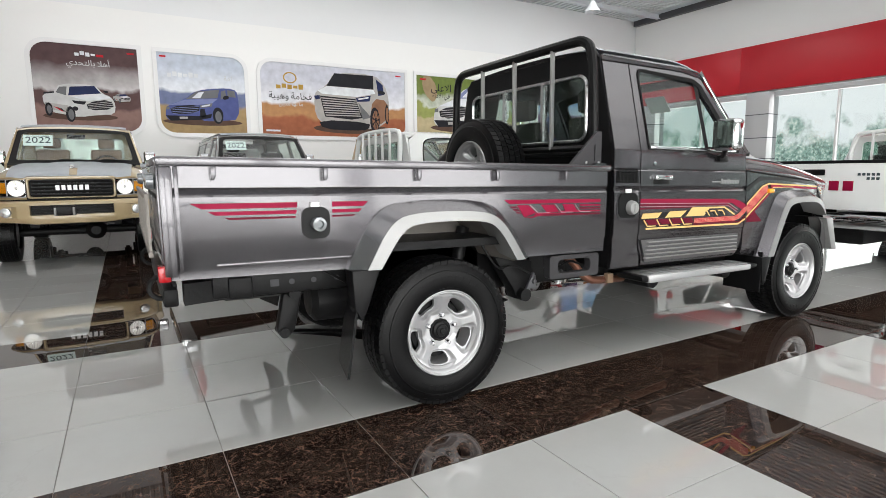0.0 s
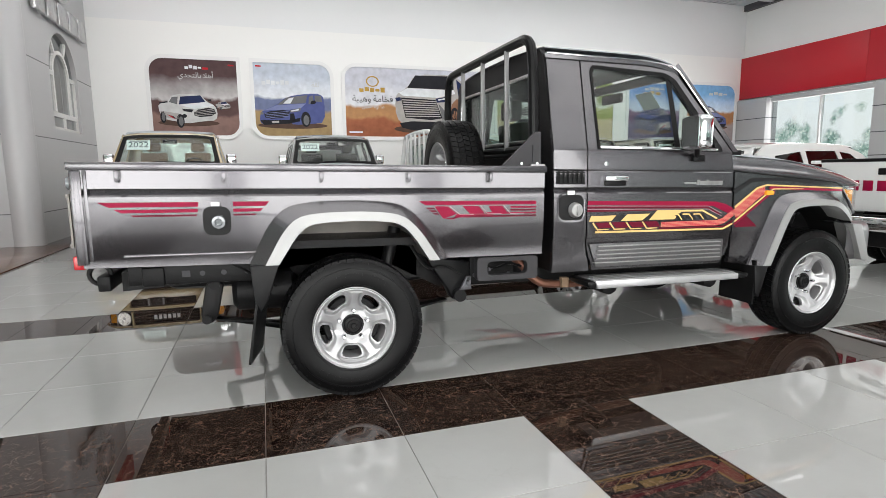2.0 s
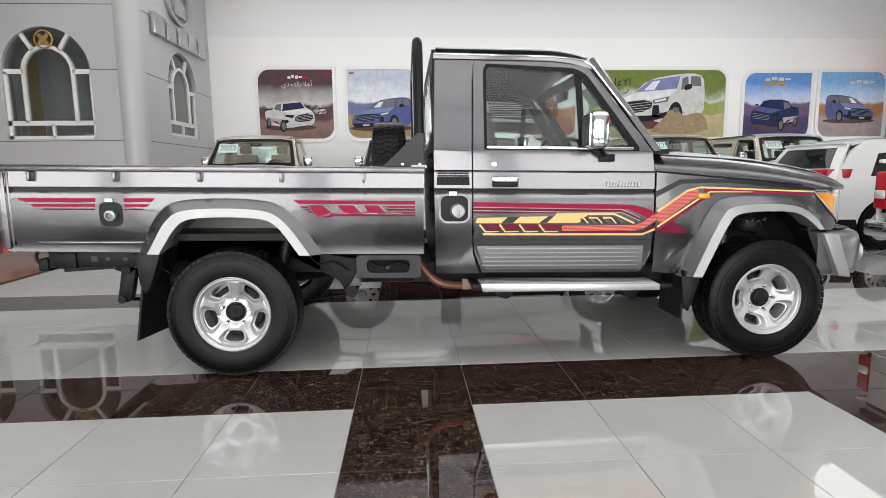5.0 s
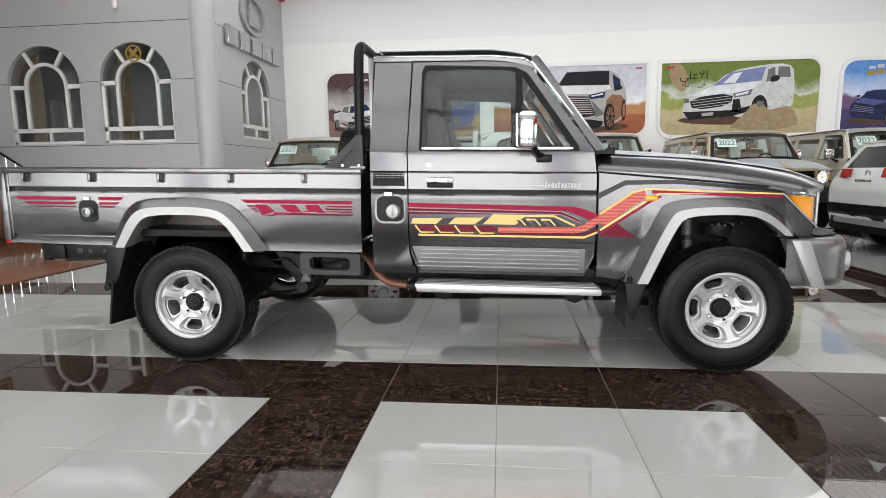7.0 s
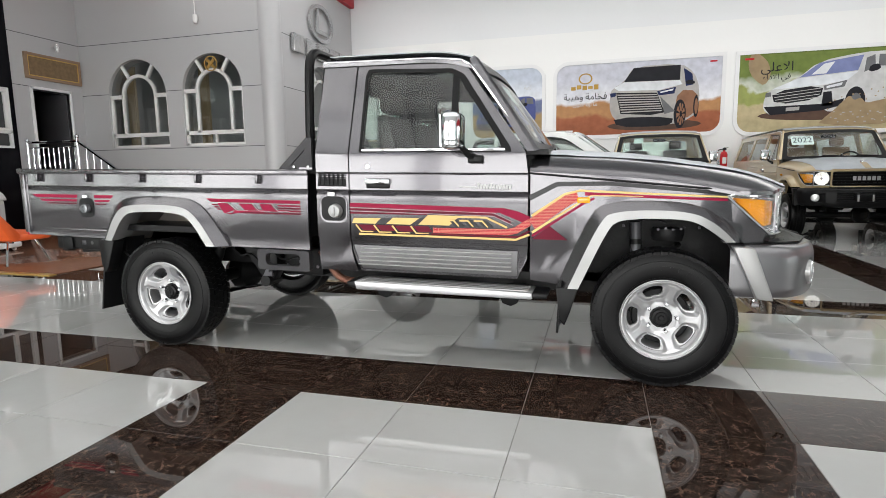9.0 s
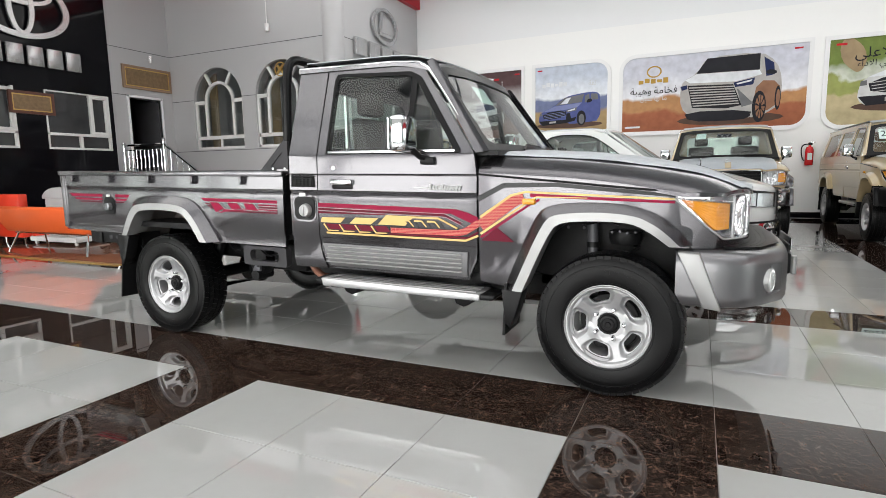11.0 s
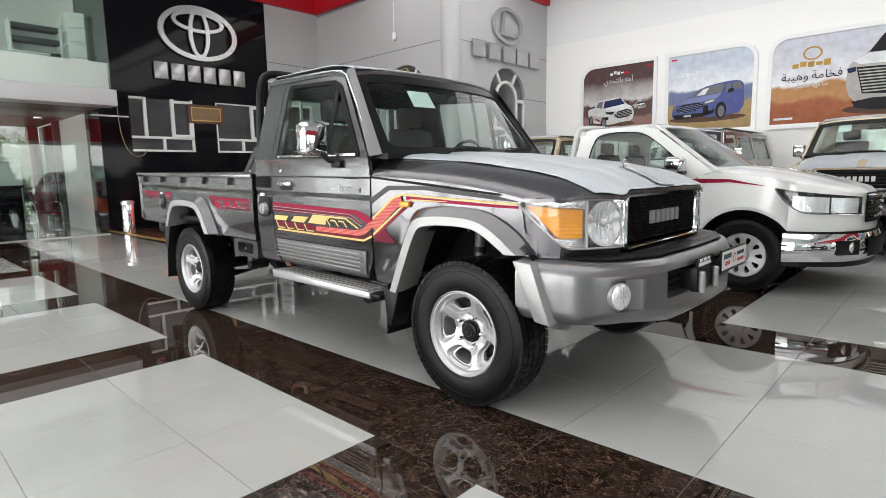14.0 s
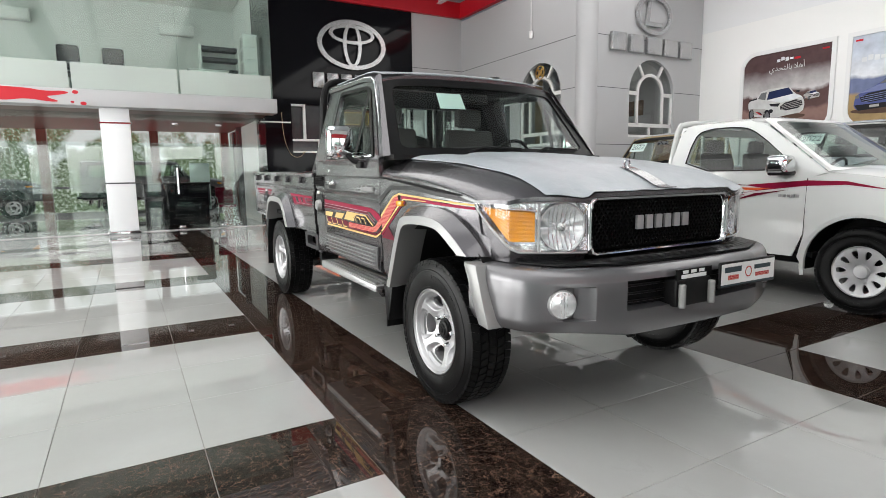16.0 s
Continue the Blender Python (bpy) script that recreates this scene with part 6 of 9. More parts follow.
# three tapering lines on each side of the recess lamp
for k, (z, w, key) in enumerate(((1.033, 0.022, "crimson"), (1.003, 0.015, "crimson"), (0.981, 0.008, "maroon"))):
    i = 0.045 * k
    decal(key, [(-1.134 + 1.4 * i, z + w / 2), (-0.715 - 0.1 * i, z + w / 2), (-0.717 - 0.1 * i, z - w / 2), (-1.134 + 1.4 * i + 1.9 * w, z - w / 2)])
    decal(key, [(-0.562, z + w / 2), (-0.393 - 0.7 * i, z + w / 2), (-0.393 - 0.7 * i - w, z - w / 2), (-0.562, z - w / 2)])
# winged mark before the cab
decal("crimson", [(0.371, 1.036), (1.066, 1.032), (1.066, 1.012), (0.405, 1.014)])
for a, b, c, d in ((0.456, 0.533, 0.584, 0.505), (0.617, 0.712, 0.750, 0.663), (0.772, 0.854, 0.889, 0.799)):
    decal("crimson", [(a, 1.007), (b, 1.006), (c, 0.964), (d, 0.962 if a > 0.5 else 0.940)])
    decal("pin_line", ribbon([(b + 0.010, 1.007), (c + 0.016, 0.962), (c + 0.10, 0.961)], 0.004), 0.0032)
decal("crimson", [(0.505, 0.942), (0.558, 0.934), (0.584, 0.963), (0.80, 0.957), (0.80, 0.946), (0.60, 0.945)])
for k, x in enumerate((0.90, 0.90, 0.75, 0.62)):
    z = 0.998 - 0.0165 * k
    decal("maroon" if k % 2 else "crimson", [(x, z + 0.005), (1.066, z + 0.004), (1.066, z - 0.005), (x + 0.012, z - 0.005)], 0.003)
for k in range(3):
    decal("maroon", [(0.407 + 0.02 * k, 1.001 - 0.015 * k), (0.452 + 0.012 * k, 1.001 - 0.015 * k), (0.462 + 0.012 * k, 0.992 - 0.015 * k), (0.418 + 0.02 * k, 0.992 - 0.015 * k)])
# door: a crimson arrow with thin lines under it
decal("crimson", [(1.407, 1.027), (2.361, 1.013), (2.437, 0.996), (2.502, 0.970), (2.502, 0.918), (2.455, 0.938), (2.335, 0.986), (1.406, 1.002)])
decal("maroon", ribbon([(1.405, 0.988), (2.285, 0.977), (2.395, 0.930)], 0.013))
decal("maroon", ribbon([(1.405, 0.966), (1.90, 0.966)], 0.012, 0.006))
for z in (0.9965, 0.9775):
    decal("pin_line", ribbon([(1.406, z), (2.30, z - 0.012), (2.41, z - 0.060)], 0.004), 0.0032)
decal("yellow", ribbon([(1.905, 0.958), (2.255, 0.957), (2.375, 0.903)], 0.011), 0.0035)
decal("yellow", [(1.431, 0.935), (1.608, 0.938), (1.571, 0.903), (1.418, 0.903)], 0.0035)
decal("dark_print_and_shade", [(1.613, 0.937), (1.680, 0.938), (1.640, 0.903), (1.576, 0.903)])
decal("yellow", [(1.685, 0.942), (1.852, 0.944), (1.795, 0.903), (1.640, 0.903)], 0.0035)
decal("dark_print_and_shade", [(1.856, 0.943), (1.885, 0.943), (1.845, 0.908), (1.800, 0.904)])
decal("yellow", [(1.905, 0.963), (2.10, 0.963), (2.035, 0.905), (1.845, 0.905)], 0.0033)
for k in range(4):
    i = 0.118 * k
    decal("maroon", [(1.456 + i, 0.895), (1.552 + i, 0.896), (1.580 + i, 0.862), (1.492 + i, 0.860)])
    decal("yellow", ribbon([(1.443 + i, 0.895), (1.477 + i, 0.853), (1.556 + i, 0.854)], 0.011, 0.006), 0.0036)
for k in range(3):
    i = 0.085 * k
    decal("dark_print_and_shade", [(2.028 + i, 0.941), (2.088 + i, 0.941), (2.128 + i, 0.900), (2.072 + i, 0.900)], 0.0040)
    decal("yellow", ribbon([(2.012 + i, 0.936), (2.062 + i, 0.936), (2.094 + i, 0.902)], 0.011, 0.007), 0.0046)
decal("red_decal", ribbon([(1.935, 0.874), (2.375, 0.876), (2.425, 0.889), (2.502, 0.938)], 0.032, 0.040), 0.0030)
decal("maroon", ribbon([(1.925, 0.851), (2.440, 0.851), (2.502, 0.888)], 0.010), 0.0030)
decal("yellow", ribbon([(1.462, 0.838), (2.425, 0.836), (2.502, 0.868)], 0.012), 0.0035)
# fender: the bands climb and run out over the wheel arch
decal("red_decal", ribbon([(2.514, 0.926), (2.712, 1.066), (2.765, 1.086)], 0.064, 0.050), 0.0030)
decal("yellow", ribbon([(2.514, 0.973), (2.695, 1.098), (2.775, 1.118), (3.521, 1.094)], 0.014, 0.009), 0.0035)
decal("crimson", ribbon([(2.80, 1.101), (3.515, 1.079)], 0.018, 0.012))
decal("yellow", ribbon([(2.516, 0.880), (2.778, 1.058), (2.835, 1.092), (3.10, 1.092)], 0.013, 0.004), 0.0038)
decal("crimson", ribbon([(2.516, 0.860), (2.790, 1.046), (2.850, 1.078)], 0.012))
decal("maroon", [(2.517, 0.843), (2.612, 0.920), (2.712, 0.843)])
# dark band painted along the fender crease in place of its shade
decal("dark_print_and_shade", ribbon([(2.500, 1.073), (2.652, 1.152), (2.935, 1.158), (3.528, 1.111)], 0.030, 0.018))

# guard hoop behind the cab
hp = soften([(1.10, -0.80, 1.235), (1.10, -0.785, 1.60), (1.10, -0.765, 1.90), (1.10, -0.70, 1.965), (1.10, -0.60, 1.975), (1.10, 0.60, 1.975), (1.10, 0.70, 1.965), (1.10, 0.765, 1.90), (1.10, 0.785, 1.60), (1.10, 0.80, 1.235)], 2)
hoop = part("guard_hoop", raked(Tube(hp, 0.030, 10)), M["plastic"], truck, "black tube guard hoop behind the cab")
part("cross_bar", raked(Tube([(1.10, -0.78, 1.335), (1.10, 0.78, 1.335)], 0.018, 8)), M["plastic"], hoop)
for y in (-0.42, -0.02, 0.38):
    part("guard_bar", raked(Box(1.080, 1.108, y - 0.009, y + 0.009, 1.33, 1.965, bev=0.003)), M["silver_trim"], hoop)
for s in (-1, 1):
    g = part("gusset", raked(sheet([(0.885, 1.23), (1.09, 1.425), (1.125, 1.425), (1.125, 1.23)], [[(0.975, 1.255), (1.075, 1.35), (1.075, 1.255)]], lambda x, z: (x, s * 0.835, z), (0, -s * 0.02, 0))), M["bracket_grey"], hoop)
    part("gusset_panel", raked(Prism([(0.975, 1.255), (1.075, 1.35), (1.075, 1.255)], "y", s * 0.828, s * 0.822)), M["bracket_grey"], g)
    part("leg_foot", raked(Box(1.05, 1.14, s * 0.86, s * 0.80, 1.222, 1.24)), M["paint_grey"], hoop)
    for x in (1.0, 1.10):
        part("bolt", raked(Lathe([(0, -0.006), (0.008, -0.005), (0.009, 0.0), (0, 0)], "y", (x, s * 0.838, 1.243), 8)), M["brushed"], g)
wheel(truck, "lc", Matrix.Translation((0.90, 0.10, 1.17)) @ Matrix.Rotation(radians(-90), 4, "Z") @ Matrix.Rotation(radians(20), 4, "Y"), "spare_wheel")
# bracket before the rear wheel, exhaust, hangers
part("step_bracket", raked(sheet(rrect(0.715, 1.095, 0.575, 0.71, 0.02), [rrect(0.775, 1.03, 0.605, 0.685, 0.03)], lambda x, z: (x, -0.868, z), (0, 0.05, 0))), M["bracket_grey"], truck, "grey step bracket under the bed")
ex = part("exhaust_pipe", raked(Tube(soften([(0.95, -0.55, 0.68), (1.08, -0.62, 0.66), (1.17, -0.66, 0.52), (1.30, -0.66, 0.475), (2.1, -0.6, 0.48)], 2), 0.026, 10)), M["copper"], truck, "rusty copper brown exhaust pipe")
part("hanger", raked(Box(1.36, 1.41, -0.70, -0.66, 0.465, 0.53, bev=0.004)), M["seat_tan"], ex)
fr = part("bed_sill", raked(Box(-1.06, -0.42, -0.80, -0.755, 0.635, 0.735, bev=0.006)), M["chassis"], truck)
part("sill_cap", raked(Box(-1.00, -0.90, -0.815, -0.755, 0.628, 0.725, bev=0.012)), M["chassis"], fr)
# shade of the sill's holes painted as dark pieces on its face
part("dark_square", raked(Box(-0.825, -0.785, -0.802, -0.79, 0.668, 0.702, bev=0.004)), M["dark_room"], fr)
for x in (-0.73, -0.63, -0.52):
    part("hole", raked(Lathe([(0, -0.003), (0.013, -0.002), (0.013, 0.0), (0, 0)], "y", (x, -0.80, 0.685), 12)), M["dark_room"], fr)
part("brace", raked(Tube([(-0.60, -0.81, 0.735), (-0.38, -0.81, 0.60)], 0.007, 6)), M["chassis"], truck)
# swinging shackle with its bushes, spare silencer, shock absorber, bump stop
for s in (-1, 1):
    sh = part("shackle", raked(Prism([(-0.735, 0.60), (-0.645, 0.60), (-0.685, 0.42), (-0.715, 0.385), (-0.76, 0.39), (-0.77, 0.43)], "y", s * 0.655, s * 0.595, bev=0.012)), M["chassis"], truck)
    part("bush", raked(Tube([(-0.69, s * 0.69, 0.602), (-0.69, s * 0.56, 0.602)], 0.028, 14)), M["chassis"], sh)
    part("bush", raked(Tube([(-0.74, s * 0.67, 0.410), (-0.74, s * 0.56, 0.410)], 0.024, 14)), M["chassis"], sh)
    for x in (-0.755, -0.625):
        part("bolt", raked(Lathe([(0, -0.012), (0.010, -0.011), (0.012, 0.0), (0, 0)], "y", (x, s * 0.69, 0.625), 8)), M["steel_dark"], sh)
    sa = part("shock_absorber", raked(Tube([(0.16, s * 0.66, 0.36), (0.30, s * 0.60, 0.86)], 0.030, 14)), M["chassis"], truck)
    part("dust_tube", raked(Tube([(0.225, s * 0.632, 0.60), (0.30, s * 0.60, 0.87)], 0.037, 14)), M["plastic"], sa)
    hg = part("spring_bracket", raked(Prism([(0.46, 0.70), (0.74, 0.66), (0.74, 0.54), (0.70, 0.46), (0.63, 0.43), (0.60, 0.50)], "y", s * 0.68, s * 0.58, bev=0.012)), M["chassis"], truck)
    part("spring_eye", raked(Tube([(0.665, s * 0.72, 0.462), (0.665, s * 0.56, 0.462)], 0.038, 16)), M["chassis"], hg)
    part("eye_plate", raked(Prism([(0.655, 0.50), (0.70, 0.58), (0.725, 0.58), (0.73, 0.50)], "y", s * 0.735, s * 0.715, bev=0.004)), M["steel_dark"], hg)
    part("bolt", raked(Lathe([(0, -0.016), (0.013, -0.014), (0.016, 0.0), (0, 0)], "y", (0.708, s * 0.735, 0.545), 8)), M["steel_dark"], hg)
    part("bump_stop", raked(Lathe([(0, 0.66), (0.05, 0.66), (0.045, 0.61), (0.03, 0.575), (0, 0.57)], "z", (0.02, s * 0.56, 0.0), 14)), M["rubber"], truck)
    for k in range(6):
        part("house_rib", raked(Box(-0.34 + 0.13 * k, -0.325 + 0.13 * k, s * 0.87, s * 0.54, 0.965 - 0.006 * abs(k - 2.5) ** 2, 0.985 - 0.006 * abs(k - 2.5) ** 2)), M["galv"], truck)
part("silencer", raked(Lathe([(0, -0.17), (0.075, -0.165), (0.105, -0.14), (0.108, 0.14), (0.075, 0.165), (0, 0.17)], "x", (-0.44, -0.60, 0.545), 24)), M["chassis"], truck, "black rounded tank under the bed")
bx = part("battery_tray", raked(Box(0.76, 1.06, -0.62, -0.40, 0.50, 0.70, bev=0.015)), M["chassis"], truck)
for k, x in enumerate((0.70, 0.80, 0.93)):
    part("tray_bolt", raked(Lathe([(0, -0.010), (0.010, -0.009), (0.013, 0.0), (0, 0)], "y", (x + 0.09, -0.622, 0.565 + 0.03 * (k % 2)), 8)), M["steel_dark"], bx)
part("brake_hose", raked(Tube(soften([(0.36, -0.70, 0.78), (0.46, -0.72, 0.62), (0.56, -0.72, 0.66), (0.66, -0.76, 0.60)], 2), 0.007, 6)), M["plastic"], truck)
# front suspension in the wheel arch
for s in (-1, 1):
    fs_ = part("front_damper", raked(Tube([(3.10, s * 0.66, 0.42), (3.08, s * 0.60, 1.00)], 0.030, 14)), M["steel_dark"], truck)
    part("damper_band", raked(Tube([(3.087, s * 0.622, 0.80), (3.086, s * 0.618, 0.83)], 0.036, 14)), M["chassis"], fs_)
    part("coil_spring", raked(Tube([(3.26 + 0.068 * math.cos(a), s * 0.60 + 0.068 * math.sin(a), 0.46 + 0.0092 * a) for a in span(0, 40, 120)], 0.009, 6)), M["chassis"], truck)
    pc = part("spring_perch", raked(Lathe([(0.0, 0.90), (0.085, 0.90), (0.092, 0.87), (0.080, 0.83), (0.074, 0.83), (0.074, 0.86), (0.0, 0.87)], "z", (3.26, s * 0.60, 0.0), 20)), M["chassis"], truck)
    for k in range(4):
        part("bolt", raked(Lathe([(0, -0.012), (0.007, -0.011), (0.009, 0.0), (0, 0)], "y", (3.20 + 0.04 * k, s * 0.69, 0.90 + 0.006 * (k % 2)), 8)), M["steel_dark"], pc)
    part("arch_hose", raked(Tube(soften([(2.98, s * 0.70, 0.99), (3.05, s * 0.71, 0.93), (3.16, s * 0.70, 0.97), (3.24, s * 0.68, 0.94)], 2), 0.008, 6)), M["plastic"], truck)
    for x in (2.93, 3.02, 3.36, 3.44):
        part("liner_clip", raked(Lathe([(0, -0.006), (0.007, -0.005), (0.009, 0.0), (0, 0)], "y", (x, s * 0.53, 0.90), 8)), M["steel_dark"], truck)
part("hand_brake_cable", raked(Tube(soften([(0.78, -0.77, 0.67), (0.86, -0.78, 0.62), (0.95, -0.77, 0.66), (1.04, -0.76, 0.63)], 2), 0.008, 6)), M["plastic"], truck)

# tail end: lamps, hooks, slatted guard
for s in (-1, 1):
    tl = part("tail_lamp", raked(Box(-1.262, -1.215, s * 0.87, s * 0.80, 0.735, 0.80, bev=0.008)), M["red_lens"], truck, "small red tail lamp")
    part("tow_ring", raked(Tube([(-1.24 - 0.05 * math.sin(a), s * 0.55, 0.66 + 0.05 * math.cos(a)) for a in span(0, 6.28, 16)[:-1]], 0.012, 6, closed=True)), M["chassis"], truck)
    for k in range(3):
        part("rear_lamp", raked(Lathe([(0, -0.03), (0.03, -0.026), (0.034, 0.0), (0, 0)], "x", (-1.25, s * (0.78 - 0.09 * k), 1.13), 16)), M["lens_dim"], truck)
lad = part("tail_guard", raked(Box(-1.285, -1.27, -0.80, 0.80, 1.06, 1.08)), M["galv"], truck, "grey steel slatted tail guard")
part("guard_rail", raked(Box(-1.285, -1.27, -0.80, 0.80, 0.83, 0.85)), M["galv"], lad)
for k in range(14):
    part("guard_slat", raked(Box(-1.282, -1.272, -0.79 + 0.12 * k, -0.775 + 0.12 * k, 0.85, 1.06)), M["galv"], lad)
part("rear_bumper_bar", raked(Box(-1.24, -1.18, -0.62, 0.62, 0.58, 0.66, bev=0.01)), M["chassis"], truck)
# dealer's board on the bumper, label by the winch
bd = part("dealer_board", raked(Box(4.118, 4.130, 0.045, 0.475, 0.713, 0.835, bev=0.006)), M["plastic"], truck, "white dealer's board in a black frame")
part("board_face", raked(Box(4.1305, 4.1325, 0.055, 0.465, 0.73, 0.825)), M["white_gloss"], bd)
for y0, y1, z0, z1, mm in ((0.075, 0.20, 0.785, 0.81, "ink"), (0.10, 0.18, 0.75, 0.772, "red_decal"), (0.30, 0.43, 0.785, 0.805, "ink"), (0.31, 0.42, 0.75, 0.768, "red_decal"), (0.055, 0.465, 0.722, 0.729, "ink")):
    part("print_bar", raked(Box(4.133, 4.134, y0, y1, z0, z1)), M[mm], bd)
part("print_ring", raked(Lathe([(0.020, 0.0), (0.026, 0.0), (0.026, 0.001), (0.020, 0.001)], "x", (4.1335, 0.255, 0.778), 18, closed=True)), M["red_decal"], bd)
wl = part("winch_plate", raked(Box(4.085, 4.092, -0.20, 0.04, 0.775, 0.82)), M["plastic"], truck)
part("winch_label", raked(Box(4.0925, 4.094, -0.17, 0.0, 0.778, 0.795)), M["white_gloss"], wl)
for k in range(3):
    part("slot", raked(Box(4.0925, 4.094, -0.16 + 0.055 * k, -0.125 + 0.055 * k, 0.80, 0.814)), M["white_gloss"], wl)
# things lying on the seat
for y in (-0.62, -0.30):
    part("seat_wrap", raked(Box(1.62, 2.02, y, y + 0.26, 1.12, 1.16, bev=0.015)), M["film"], truck, "clear wrapped seat cushion")

WS_X, WS_Y, WS_Z = Vector((0, 1, 0)), Vector((-0.581, 0, 0.814)), Vector((0.814, 0, 0.581))


def lettering(name, text, size, mat, parent, m, label=""):
    cu = bpy.data.curves.new(name, "FONT")
    cu.body, cu.size, cu.extrude, cu.align_x, cu.align_y = text, size, 0.0008, "CENTER", "CENTER"
    tmp = bpy.data.objects.new(name, cu)
    me = bpy.data.meshes.new_from_object(tmp)
    bpy.data.objects.remove(tmp)
    me.materials.clear()
    me.materials.append(mat)
    ob = part(name, me, None, parent, label)
    ob.matrix_local = m
    return ob


def year_sheet(car):
    """The year sheet behind the windshield, on the driver's far side."""
    p = Vector((2.338, -0.47, 1.672))
    m = Matrix((WS_X, WS_Y, WS_Z)).transposed().to_4x4()
    sheet_ = part("year_sheet", Box(-0.18, 0.18, -0.10, 0.10, -0.001, 0.001), M["paper"], car, "pale sheet with the year 2022")
    sheet_.matrix_local = Matrix.Translation(p + WS_Z * 0.02) @ m
    lettering("year", "2022", 0.16, M["ink"], sheet_, Matrix.Translation((0, 0.0, 0.003)))
    part("small_print", Box(-0.14, 0.14, 0.074, 0.082, 0.001, 0.002), M["ink"], sheet_)


PARK = (
    ("parked_pickup", "sand coloured pickup truck with bright round headlamps and white film", (-0.66, 12.65), dict(paint_key="paint_tan", flares="paint_tan", trim=None, bumper="paint_tan", round_lamps=True, seats="seat_tan", lamp_glow=True, placard=False), True),
    ("parked_wagon", "charcoal off-road wagon parked against the back wall", (2.285, 13.45), dict(paint_key="paint_dark", flares="paint_dark", trim=None, bumper="paint_dark", wagon=True, placard=False), True),
    ("parked_pickup", "sand pickup truck with grey bumper against the back wall", (5.29, 13.15), dict(paint_key="paint_tan", flares="paint_grey", trim=None, bumper="paint_grey"), False),
    ("parked_wagon", "sand off-road wagon with black bumper and bright headlamps", (8.22, 13.3), dict(paint_key="paint_tan", flares="paint_tan", trim=None, bumper="plastic", wagon=True, round_lamps=True, seats="seat_tan", lamp_glow=True, placard=False), True),
    ("parked_wagon", "beige off-road wagon with a year sheet in its windshield", (10.84, 13.3), dict(paint_key="paint_beige", flares="paint_beige", trim=None, bumper="paint_beige", wagon=True, placard=False), True),
)
for x, y, lab in ((-16.4, -5.4, "charcoal off-road wagon parked outside the lobby"), (-17.4, 0.6, "charcoal off-road wagon standing beyond the lobby posts")):
    land_cruiser("parked_wagon", lab, pose(x, y, -0.03, 0, 0, 90), paint_key="paint_dark", flares="paint_dark", trim=None, bumper="paint_dark", wagon=True, placard=False, film=False)
for nm, lab, (x, y), opt, year in PARK:
    c = land_cruiser(nm, lab, pose(x, y, 0, 0, 0, -90), **opt)
    if year:
        year_sheet(c)


# ---- white pickups ----
def hw2(x, z):
    b = 0.905
    if z > 1.14:
        b -= (z - 1.14) * 0.36
    elif z > 0.85:
        b -= (z - 0.85) * 0.04
    else:
        b -= 0.02 * max(0.0, (0.72 - z) / 0.3)
    if x > 3.15:
        b -= 0.16 * ((x - 3.15) / 0.5) ** 2
    d = math.hypot(x - 3.085, z - 0.36)
    if 0.40 < d < 0.56:
        b += 0.018 * (1 - (d - 0.40) / 0.16)
    return b


